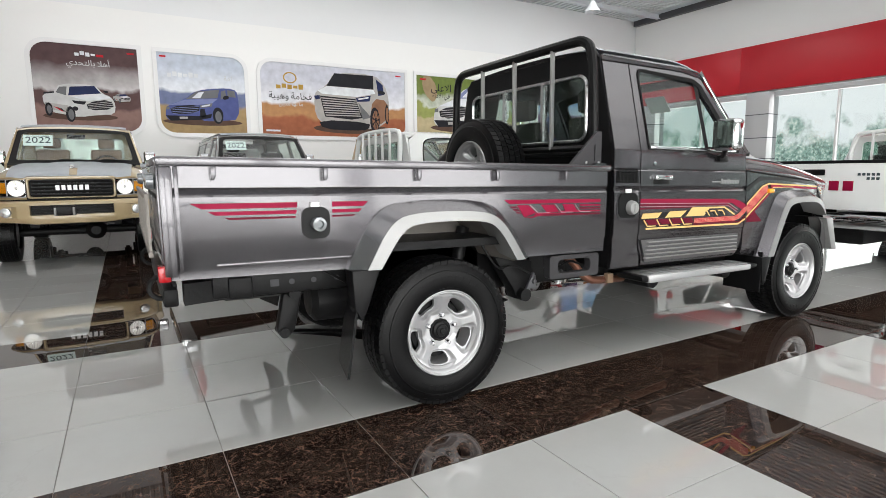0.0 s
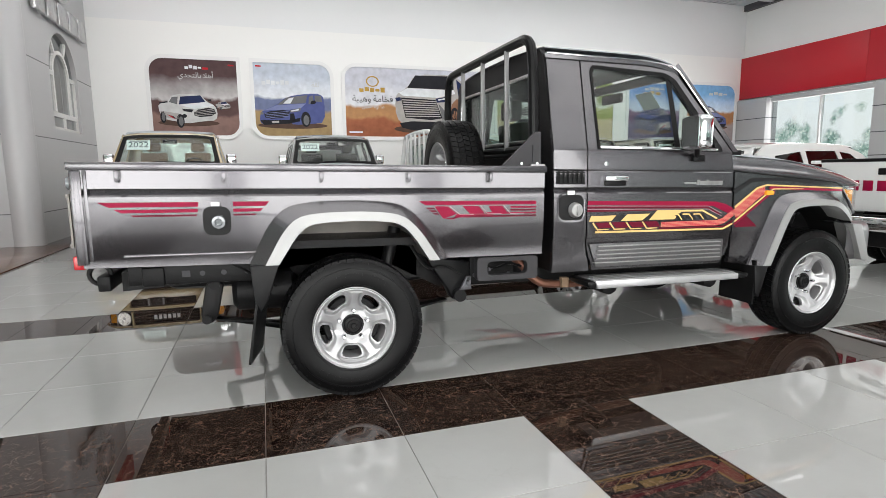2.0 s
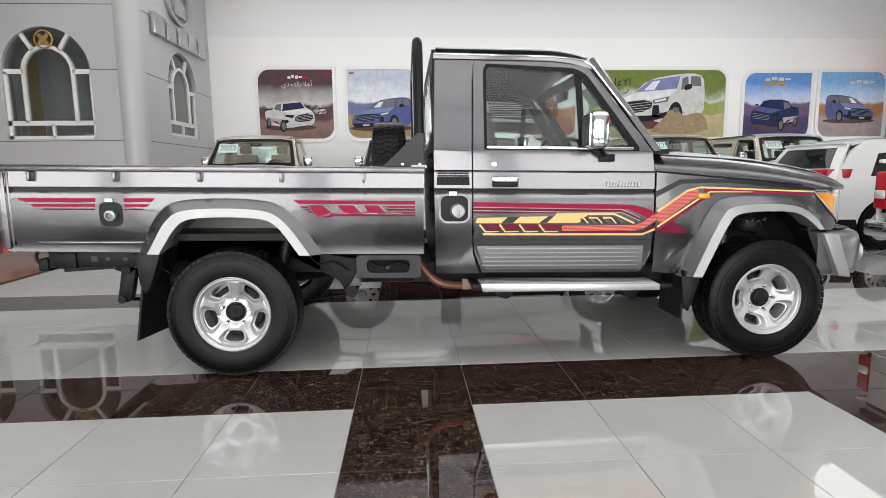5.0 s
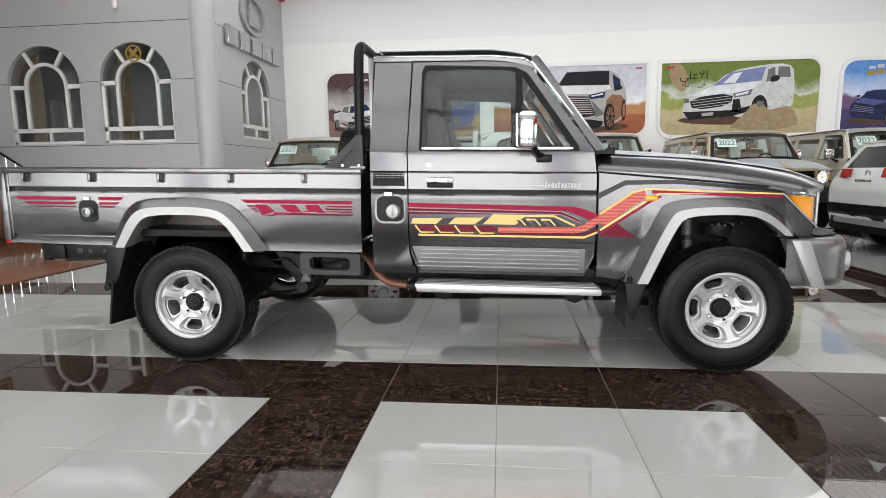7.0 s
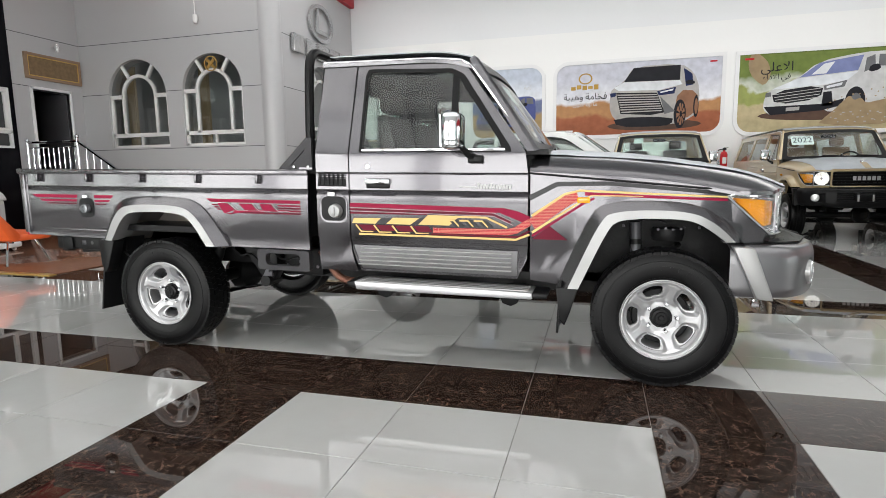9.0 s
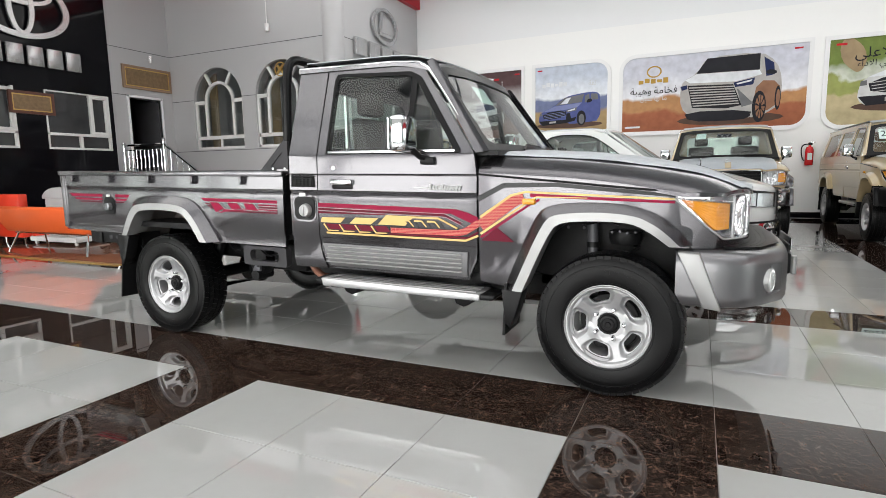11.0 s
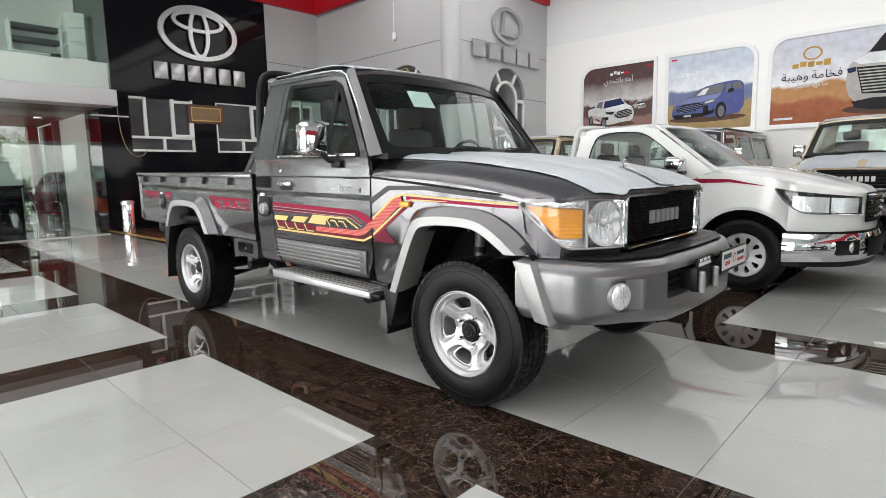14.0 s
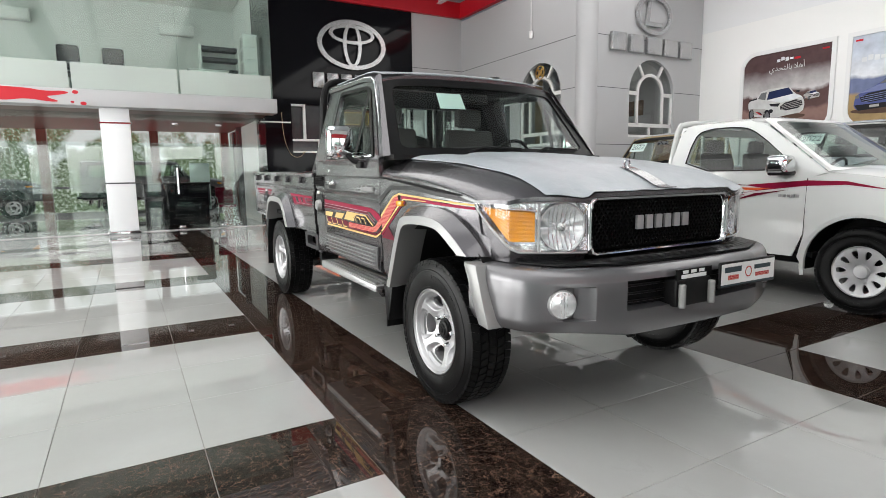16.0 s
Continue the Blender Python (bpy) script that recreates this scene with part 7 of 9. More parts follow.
def white_pickup(name, label, m, stripes=True):
    car = thing(name, label, "pickup truck", m, "white pickups")
    W = M["paint_white"]

    def P(nm, bm, mat, parent=None, lab="", shadow=True):
        return part(nm, bm, mat, parent or car, lab, shadow)
    A = lambda cx, r, a0, a1: [(cx + r * math.cos(radians(a)), 0.36 + r * math.sin(radians(a))) for a in range(a0, a1, 12 if a1 > a0 else -12)]
    cz = [0.45, 0.5, 0.6, 0.72, 0.85, 1.0, 1.14, 1.25, 1.4, 1.55]
    cx = [2.6, 2.75, 2.9, 3.05, 3.2, 3.3, 3.4, 3.5]
    for s in (-1, 1):
        sd = lambda x, z, d=0.0: (x, s * (hw2(x, z) + d), z)
        bk = (0, -s * 0.03, 0)
        # rear quarter of the cab with the frame of the side window, door, fender
        win = soften([(1.44, 1.18), (1.47, 1.50), (1.56, 1.585), (1.95, 1.585), (2.12, 1.52), (2.56, 1.18)], 1, True)
        dr = P("door", sheet([(1.42, 0.42), (1.26, 0.42), (1.25, 1.16), (1.29, 1.56), (1.40, 1.645), (2.02, 1.645), (2.20, 1.58), (2.80, 1.145), (2.645, 1.10), (2.64, 0.62), (2.55, 0.42)], [win], sd, bk, (), cz), W)
        P("window_glass", sheet([(1.42, 1.16), (1.45, 1.61), (2.05, 1.61), (2.60, 1.16)], [], lambda x, z: sd(x, z, -0.014)), M["glass_car"], dr, shadow=False)
        P("window_seal", strip([[sd(x, z, 0.002) for x, z in win + win[:1]], [sd(1.95 + (x - 1.95) * 1.035, 1.38 + (z - 1.38) * 1.06, 0.003) for x, z in win + win[:1]]], 50), M["plastic"], dr)
        P("shut_line", strip([[sd(x, z, 0.001) for x, z in ((2.645, 1.10), (2.64, 0.62), (2.56, 0.42))], [sd(x + 0.008, z, 0.001) for x, z in ((2.645, 1.10), (2.64, 0.62), (2.56, 0.42))]], 8), M["plastic"], dr)
        P("door_handle", Box(1.50, 1.70, s * 0.925, s * 0.89, 1.02, 1.05, bev=0.01), W, dr)
        mi = P("mirror", Box(2.38, 2.56, s * 1.10, s * 0.90, 1.14, 1.30, bev=0.045, seg=3), M["chrome"], dr, "chrome and black door mirror")
        P("mirror_base", Box(2.40, 2.55, s * 1.08, s * 0.88, 1.125, 1.17, bev=0.02), M["plastic"], mi)
        fd = P("front_fender", sheet([(2.648, 1.105), (2.84, 1.143), (3.05, 1.125), (3.25, 1.093), (3.40, 1.063), (3.50, 1.04), (3.52, 0.62)] + A(3.085, 0.43, 30, 190) + [(2.60, 0.42), (2.648, 0.62)], [], sd, bk, cx, cz), W)
        P("arch_lip", strip([[sd(x, z, 0.004) for x, z in A(3.085, 0.43, 24, 196)], [sd(x, z, 0.012) for x, z in A(3.085, 0.46, 24, 196)]], 20), W, fd)
        for c0 in (0.0, 3.085):
            arc = A(c0, 0.44, -6, 190)
            P("wheel_house", strip([[(x, s * 0.86, z) for x, z in arc], [(x, s * 0.50, z) for x, z in arc]], 16), M["chassis"])
            P("house_wall", Box(c0 - 0.42, c0 + 0.42, s * 0.52, s * 0.50, 0.3, 0.78), M["chassis"])
            wheel(car, "hx", Matrix.Translation((c0, s * 0.775, 0.3525)) @ Matrix.Rotation(0 if s < 0 else math.pi, 4, "Z") @ Matrix.Rotation(radians(9), 4, "Y"))
        # cargo bed
        bs = P("bed_side", sheet([(-1.22, 0.50), (-1.25, 1.22), (1.22, 1.22), (1.22, 0.46)] + A(0, 0.43, 12, 175), [], lambda x, z: sd(min(x, 1), min(z, 1.1)), bk, (), cz), W)
        P("rail", Box(-1.26, 1.23, s * 0.90, s * 0.84, 1.21, 1.25, bev=0.012), W, bs)
        if stripes:
            for key, pts in (("crimson", [(1.92, 0.93), (2.2, 0.985), (2.64, 1.035), (2.95, 1.045), (3.28, 1.005), (2.95, 1.075), (2.64, 1.082), (2.1, 1.04), (2.3, 1.01)]), ("maroon", [(1.95, 0.88), (2.25, 0.95), (2.5, 1.0), (2.2, 0.965)]), ("orange_plastic", [(1.62, 1.035), (1.90, 1.0), (2.20, 0.992), (2.36, 1.012), (2.05, 1.018)]), ("maroon", [(1.60, 1.062), (1.95, 1.038), (2.20, 1.034), (1.95, 1.052)]), ("crimson", [(1.58, 0.85), (1.95, 0.905), (2.12, 0.955), (1.90, 0.93)])):
                P("stripe", sheet(pts, [], lambda x, z: sd(x, z, 0.004), None, cx), M[key], fd, key + " swoosh stripe")
            for k in range(5):
                P("badge_bar", Box(2.42 + 0.037 * k, 2.445 + 0.037 * k, s * 0.909, s * 0.89, 0.935, 0.96), M["silver"], dr)
        st = P("seat", Box(1.55, 2.0, s * 0.62, s * 0.12, 0.85, 1.02, bev=0.05), M["seat_dark"])
        P("backrest", Prism([(1.42, 0.95), (1.58, 0.95), (1.48, 1.36), (1.40, 1.36)], "y", s * 0.60, s * 0.14, bev=0.03), M["seat_dark"], st)
        P("headrest", Box(1.38, 1.47, s * 0.48, s * 0.26, 1.36, 1.50, bev=0.03), M["seat_dark"], st)
        # tail lamp
        tl = P("tail_lamp", Box(-1.275, -1.19, s * 0.905, s * 0.76, 0.76, 1.13, bev=0.02), M["red_lens"], None, "upright red tail lamp")
        P("clear_band", Box(-1.28, -1.20, s * 0.90, s * 0.77, 0.86, 0.95, bev=0.015), M["lens"], tl)
    # plan of the nose from the middle to the wheel arch, and the hood that ends on it
    plan = soften([(0.0, 4.0), (0.25, 3.987), (0.50, 3.935), (0.70, 3.83), (0.83, 3.665), (0.882, 3.52), (0.897, 3.40), (0.903, 3.30)], 2)

    def on_plan(y):
        y = abs(y)
        for (ya, xa), (yb, xb) in zip(plan, plan[1:]):
            if ya <= y <= yb:
                return xa + (xb - xa) * (y - ya) / max(1e-6, yb - ya)
        return plan[-1][1]

    def hood_top(x, y):
        return 1.20 - 0.24 * max(0.0, (x - 2.75) / 1.2) ** 1.8 - 0.055 * min(1, abs(y) / 0.87) ** 3 + 0.012 * max(0.0, 1 - (abs(y) / 0.5) ** 6)

    def hood2(u, y):
        x = 2.70 + (min(on_plan(y), 3.97) - 0.012 - 2.70) * u
        return (x, y, hood_top(x, y) - (0.03 * ((u - 0.95) / 0.05) ** 2 if u > 0.95 else 0))
    hood = P("hood", grid(hood2, [0, 0.1, 0.2, 0.3, 0.4, 0.5, 0.6, 0.7, 0.8, 0.88, 0.95, 0.97, 0.99, 1.0], span(-0.875, 0.875, 36), (0, 0, -0.02)), W)
    P("roof", grid(lambda x, y: (x, y * 0.725, 1.70 - 0.055 * abs(y) ** 3 - (0.05 * ((x - 1.9) / 0.3) ** 2 if x > 1.9 else 0) - (0.04 * ((1.45 - x) / 0.17) ** 2 if x < 1.45 else 0)), span(1.28, 2.20, 10), span(-1, 1, 14), (0, 0, -0.02)), W)
    ws = lambda u, v: (2.80 + 0.16 * (1 - u * u) - (0.64 + 0.06 * (1 - u * u)) * v, u * (0.83 - 0.13 * v), 1.165 + 0.485 * v)
    wf = P("windshield_frame", sheet(rect(-1, 1, 0, 1), [rrect(-0.94, 0.94, 0.05, 0.94, 0.06)], ws, (-0.02, 0, -0.01), span(-1, 1, 10)[1:-1], (0.3, 0.6)), W)
    P("windshield", grid(lambda u, v: tuple(Vector(ws(u * 0.97, 0.02 + v * 0.95)) + Vector((-0.004, 0, 0))), span(-1, 1, 12), span(0, 1, 4)), M["glass_car"], wf, shadow=False)
    P("wiper", Tube([tuple(Vector(ws(-0.5, 0.03)) + Vector((0.02, 0, 0))), tuple(Vector(ws(0.25, 0.06)) + Vector((0.02, 0, 0)))], 0.008, 6), M["plastic"], wf)
    P("dashboard", Box(2.35, 2.85, -0.78, 0.78, 0.85, 1.15, bev=0.05), M["plastic"])
    P("steering_wheel", Tube([(2.25 + 0.08 * math.sin(a), 0.36 + 0.18 * math.cos(a), 1.12 + 0.16 * math.sin(a)) for a in span(0, 2 * math.pi, 18)[:-1]], 0.014, 6, closed=True), M["plastic"])
    P("cab_floor", Box(1.28, 2.7, -0.84, 0.84, 0.42, 0.46), M["chassis"])
    cr = P("cab_rear_wall", sheet([(-0.87, 0.5), (0.87, 0.5), (0.87, 1.15), (0.70, 1.63), (-0.70, 1.63), (-0.87, 1.15)], [rrect(-0.62, 0.62, 1.22, 1.55, 0.05)], lambda y, z: (1.265, y, z), (0.03, 0, 0)), W)
    P("rear_glass", Box(1.275, 1.28, -0.63, 0.63, 1.21, 1.56), M["glass_car"], cr, shadow=False)
    # guard frame with uprights behind the cab
    gf = P("guard_frame", Tube(soften([(1.16, -0.74, 1.24), (1.20, -0.70, 1.60), (1.20, -0.62, 1.70), (1.20, 0.62, 1.70), (1.20, 0.70, 1.60), (1.16, 0.74, 1.24)], 2), 0.032, 10), W, None, "white guard frame behind the cab")
    for y in (-0.45, -0.22, 0, 0.22, 0.45):
        P("guard_bar", Box(1.15, 1.18, y - 0.016, y + 0.016, 1.24, 1.69, bev=0.005), W, gf)
    # nose: white fascia, headlamps, grille, chrome bumper, all laid along the plan
    whole = [(-y, x) for y, x in plan[:0:-1] if x < 9] + plan
    whole = [p for p in whole if p[1] > 3.44]

    def skin(q, d):
        y, x = q
        k = plan[min(range(len(plan)), key=lambda i: abs(plan[i][0] - abs(y)))]
        i = plan.index(k)
        a_, b_ = plan[max(0, i - 1)], plan[min(len(plan) - 1, i + 1)]
        n = Vector((b_[0] - a_[0], a_[1] - b_[1])).normalized()
        return x + n.x * d, y + math.copysign(n.y * d, y)

    def wrap(qs, lo, hi, d, rows=4, bulge=0.0):
        def f(i, v):
            x, y = skin(qs[i], d + bulge * math.sin(v * math.pi))
            z0, z1 = lo(i / (len(qs) - 1)), hi(i / (len(qs) - 1))
            return (x, y, z0 + (z1 - z0) * v)
        return grid(f, list(range(len(qs))), span(0, 1, rows))
    P("nose_panel", grid(lambda i, v: (lambda xy, z1: (xy[0], xy[1], 0.585 + (z1 - 0.585) * v))(skin(whole[i], 0.016 * math.sin(v * math.pi)), hood_top(whole[i][1], whole[i][0]) - 0.026), list(range(len(whole))), span(0, 1, 6)), W)
    gy = [(-y, x) for y, x in plan[::-1] if 0 < y < 0.47] + [p for p in plan if p[0] < 0.47]
    gl = P("grille", wrap(gy, lambda t: 0.675, lambda t: 0.94, 0.022), M["plastic"], None, "black grille with chrome bars")
    for k in range(4):
        P("grille_bar", wrap(gy, lambda t: 0.705 + 0.062 * k, lambda t: 0.742 + 0.062 * k, 0.026, 3, 0.022), M["chrome"], gl)
    for s in (-1, 1):
        ly = [(s * y, x) for y, x in plan if y > 0.48 and x > 3.325]
        lo = lambda t: 0.755 + 0.03 * t + 0.205 * max(0.0, (t - 0.55) / 0.45) ** 1.5
        hi = lambda t: 0.905 + 0.088 * t
        hl = P("headlamp", wrap(ly, lo, hi, 0.020), M["plastic"], None, "swept headlamp with dark bezel")
        n = len(ly)
        P("lens", wrap(ly[1:int(n * 0.74)], lambda t: lo(t * 0.70) + 0.010, lambda t: hi(t * 0.70) - 0.012 - 0.03 * t, 0.025), M["lens"], hl, "clear lens")
        P("lens_divider", Tube([(*skin(ly[int(n * 0.32)], 0.028), z) for z in (0.775, 0.915)], 0.006, 6), M["plastic"], hl)
        P("lamp_cover", wrap(ly, lo, hi, 0.034), M["glass_lamp"], hl, shadow=False)
        P("lamp_trim", Tube([(skin(q, 0.03)[0], skin(q, 0.03)[1], lo(i / (n - 1)) - 0.004) for i, q in enumerate(ly)], 0.006, 5), M["chrome"], hl)
    by = [(-y, x) for y, x in plan[:0:-1]] + plan
    by = [p for p in by if p[1] > 3.40]
    cb = P("chrome_bumper", wrap(by, lambda t: 0.325 + 0.03 * math.sin(t * math.pi), lambda t: 0.585, 0.030, 7, 0.028), M["chrome"], None, "chrome front bumper")
    P("bumper_gap", wrap(by, lambda t: 0.583, lambda t: 0.606, 0.020), M["chassis"], cb)
    P("bumper_lip", wrap(by, lambda t: 0.29, lambda t: 0.335, 0.015), M["plastic"], cb)
    P("lower_grille", wrap(gy, lambda t: 0.375, lambda t: 0.54, 0.064), M["plastic"], cb)
    for s in (-1, 1):
        fy = [(s * y, x) for y, x in plan if 0.57 < y < 0.76]
        P("fog_bezel", wrap(fy, lambda t: 0.40, lambda t: 0.53, 0.062), M["plastic"], cb)
        P("fog_lamp", Lathe([(0.045, -0.01), (0.05, 0.012), (0.0, 0.022)], "x", (on_plan(0.66) + 0.055, s * 0.665, 0.465), 18), M["lens"], cb)
    # tailgate with the maker's red blocks
    tg = P("tailgate", Box(-1.27, -1.23, -0.755, 0.755, 0.70, 1.235, bev=0.012), W, None, "white tailgate with red maker's blocks")
    P("tailgate_cap", Box(-1.275, -1.22, -0.76, 0.76, 1.225, 1.262, bev=0.008), M["plastic"], tg)
    for k in range(6):
        yk = 0.36 - 0.145 * k
        P("maker_block", Box(-1.274, -1.268, yk - 0.052, yk + 0.052, 0.92, 1.03, bev=0.002), M["crimson"], tg)
    P("tail_handle", Box(-1.285, -1.265, -0.12, 0.12, 1.09, 1.16, bev=0.012), M["plastic"], tg)
    for z, n in ((1.09, 5), (1.045, 3)):
        for k in range(n):
            P("model_bar", Box(-1.273, -1.268, -0.66 + 0.045 * k, -0.63 + 0.045 * k, z, z + 0.028), M["ink"], tg)
    rb = P("rear_bumper", Box(-1.40, -1.24, -0.86, 0.86, 0.50, 0.66, bev=0.03), M["chrome"], None, "chrome rear bumper")
    P("bumper_step", Box(-1.39, -1.26, -0.40, 0.40, 0.655, 0.672), M["plastic"], rb)
    P("bed_floor", Box(-1.22, 1.2, -0.85, 0.85, 0.72, 0.76), M["chassis"])
    P("bed_front_wall", Box(1.19, 1.225, -0.85, 0.85, 0.74, 1.22), W)
    P("under_body", Box(-1.1, 3.4, -0.50, 0.50, 0.30, 0.52, bev=0.04), M["chassis"])
    return car


white_pickup("white_pickup", "white single cab pickup with crimson swoosh and chrome bumper", Matrix.Translation((1.72, 6.94, 0)))
white_pickup("white_pickup", "white pickup showing its tailgate with red blocks", Matrix.Translation((8.27, 3.52, 0)), stripes=False)


# ---- white crossover seen from behind ----
def crossover(m):
    car = thing("white_crossover", "white crossover car with dark lower bumper seen from behind", "car", m)
    W = M["paint_white"]

    def P(nm, bm, mat, parent=None, lab="", shadow=True):
        return part(nm, bm, mat, parent or car, lab, shadow)
    hc = lambda x, z: 0.84 - (max(0, z - 0.95) * 0.30) - 0.10 * max(0, (0.35 - x) / 0.4) ** 2 - 0.16 * max(0, (x - 3.6) / 0.7) ** 2
    A = lambda cx, a0, a1: [(cx + 0.40 * math.cos(radians(a)), 0.34 + 0.40 * math.sin(radians(a))) for a in range(a0, a1, 15)]
    for s in (-1, 1):
        sd = lambda x, z, d=0.0: (x, s * (hc(x, z) + d), z)
        w1 = [(0.62, 1.05), (0.78, 1.36), (1.35, 1.43), (1.42, 1.0)]
        w2 = [(1.50, 1.0), (1.46, 1.44), (2.15, 1.44), (2.3, 1.0)]
        w3 = [(2.38, 1.0), (2.24, 1.43), (2.5, 1.39), (3.05, 1.0)]
        bd = P("side_panel", sheet([(0.08, 0.30), (0.02, 0.75), (0.12, 1.05), (0.38, 1.40), (0.60, 1.53), (1.6, 1.58), (2.4, 1.53), (2.75, 1.40), (3.3, 1.02), (4.1, 0.88), (4.3, 0.6), (4.3, 0.3)] + A(3.55, 0, 181) + A(0.85, 0, 181), [w1, w2, w3], sd, (0, -s * 0.03, 0), span(0.1, 4.2, 14), span(0.4, 1.5, 8)), W)
        for w in (w1, w2, w3):
            P("side_glass", sheet(w, [], lambda x, z: sd(x, z, -0.012)), M["glass_dark"], bd, shadow=False)
        P("lower_cladding", sheet([(0.10, 0.28), (0.06, 0.45), (0.42, 0.45), (0.46, 0.34)], [], lambda x, z: sd(x, z, 0.01), (0, -s * 0.03, 0)), M["plastic"], bd)
        P("sill", Box(1.25, 3.15, s * 0.85, s * 0.78, 0.24, 0.38, bev=0.02), M["plastic"], bd)
        for c0 in (0.85, 3.55):
            P("wheel_house", strip([[(x, s * 0.82, z) for x, z in A(c0, -10, 200)], [(x, s * 0.5, z) for x, z in A(c0, -10, 200)]], 14), M["chassis"])
            wheel(car, "hx", Matrix.Translation((c0, s * 0.72, 0.3525)) @ Matrix.Rotation(0 if s < 0 else math.pi, 4, "Z"))
        tl = P("tail_lamp", grid(lambda y, z: (0.03 + 0.20 * max(0, (y - 0.5) / 0.3) ** 2 + (z - 1.05) * 0.25, s * y, z), span(0.34, 0.83, 6), (1.03, 1.07, 1.15), (0.03, 0, 0)), M["red_lens"], None, "red wedge tail lamp")
    bk = lambda y, z: (0.0 + 0.10 * abs(y) ** 3 + max(0, z - 0.85) ** 1.4 * 0.62 + (0.05 if z < 0.5 else 0), y * (1 - max(0, z - 0.95) * 0.36), z)
    P("tail_panel", sheet([(-0.82, 0.28), (0.82, 0.28), (0.84, 0.85), (0.84, 1.05), (0.80, 1.50), (-0.80, 1.50), (-0.84, 1.05), (-0.84, 0.85)], [[(-0.68, 1.16), (0.68, 1.16), (0.64, 1.45), (-0.64, 1.45)]], bk, (0.03, 0, 0), span(-0.7, 0.7, 8), span(0.4, 1.4, 10)), W)
    P("rear_glass", sheet([(-0.70, 1.14), (0.70, 1.14), (0.66, 1.47), (-0.66, 1.47)], [], lambda y, z: tuple(Vector(bk(y, z)) + Vector((0.012, 0, 0))), None, span(-0.6, 0.6, 4), (1.25, 1.35)), M["glass_dark"], shadow=False)
    lo = P("lower_bumper", sheet(rrect(-0.80, 0.80, 0.28, 0.66, 0.05), [], lambda y, z: tuple(Vector(bk(y, z)) + Vector((-0.03, 0, 0))), (0.03, 0, 0), span(-0.7, 0.7, 8), span(0.35, 0.6, 4)), M["plastic"], None, "black lower bumper")
    P("skid_plate", sheet(rrect(-0.62, 0.62, 0.38, 0.46, 0.03), [], lambda y, z: tuple(Vector(bk(y, z)) + Vector((-0.045, 0, 0))), (0.02, 0, 0), span(-0.6, 0.6, 6)), M["silver"], lo)
    P("emblem", Lathe([(0.03, 0.0), (0.045, -0.008), (0.055, 0.0)], "x", (0.075, 0, 1.08), 20, closed=True), M["chrome"])
    for k in range(6):
        P("model_bar", Box(0.02, 0.03, -0.16 + 0.06 * k, -0.12 + 0.06 * k, 0.97, 1.0), M["chrome"])
    P("spoiler", Box(0.33, 0.62, -0.62, 0.62, 1.50, 1.535, bev=0.012), W)
    P("roof", grid(lambda x, y: (x, y * (0.66 - 0.02 * abs(x - 1.6)), 1.60 - 0.04 * abs(y) ** 3 - 0.05 * max(0, (x - 1.9) / 0.8) ** 2 - 0.05 * max(0, (0.9 - x) / 0.4) ** 2), span(0.45, 2.6, 12), span(-1, 1, 12), (0, 0, -0.02)), W)
    P("windshield", grid(lambda u, v: (3.25 - 0.70 * v + 0.1 * (1 - u * u), u * (0.74 - 0.10 * v), 1.02 + 0.50 * v), span(-1, 1, 8), span(0, 1, 3)), M["glass_dark"], shadow=False)
    P("hood", grid(lambda x, y: (x, y * (0.78 - 0.15 * max(0, (x - 3.6) / 0.7) ** 2), 1.06 - 0.12 * ((x - 3.2) / 1.0) ** 2 - 0.05 * y * y), span(3.2, 4.25, 8), span(-1, 1, 10), (0, 0, -0.02)), W)
    P("front_panel", grid(lambda y, z: (4.30 - 0.12 * abs(y) ** 2, y * 0.72, z), span(-1, 1, 8), (0.28, 0.6, 0.9), (-0.03, 0, 0)), W)
    P("cabin_floor", Box(0.2, 4.1, -0.72, 0.72, 0.28, 0.36), M["chassis"])
    for s in (-1, 1):
        st = P("seat_back", Box(1.55, 1.72, s * 0.6, s * 0.12, 0.6, 1.22, bev=0.04), M["seat_dark"])
        P("headrest", Box(1.57, 1.68, s * 0.46, s * 0.26, 1.24, 1.38, bev=0.03), M["seat_dark"], st)
    return car


crossover(Matrix.Translation((8.15, 7.3, 0)))

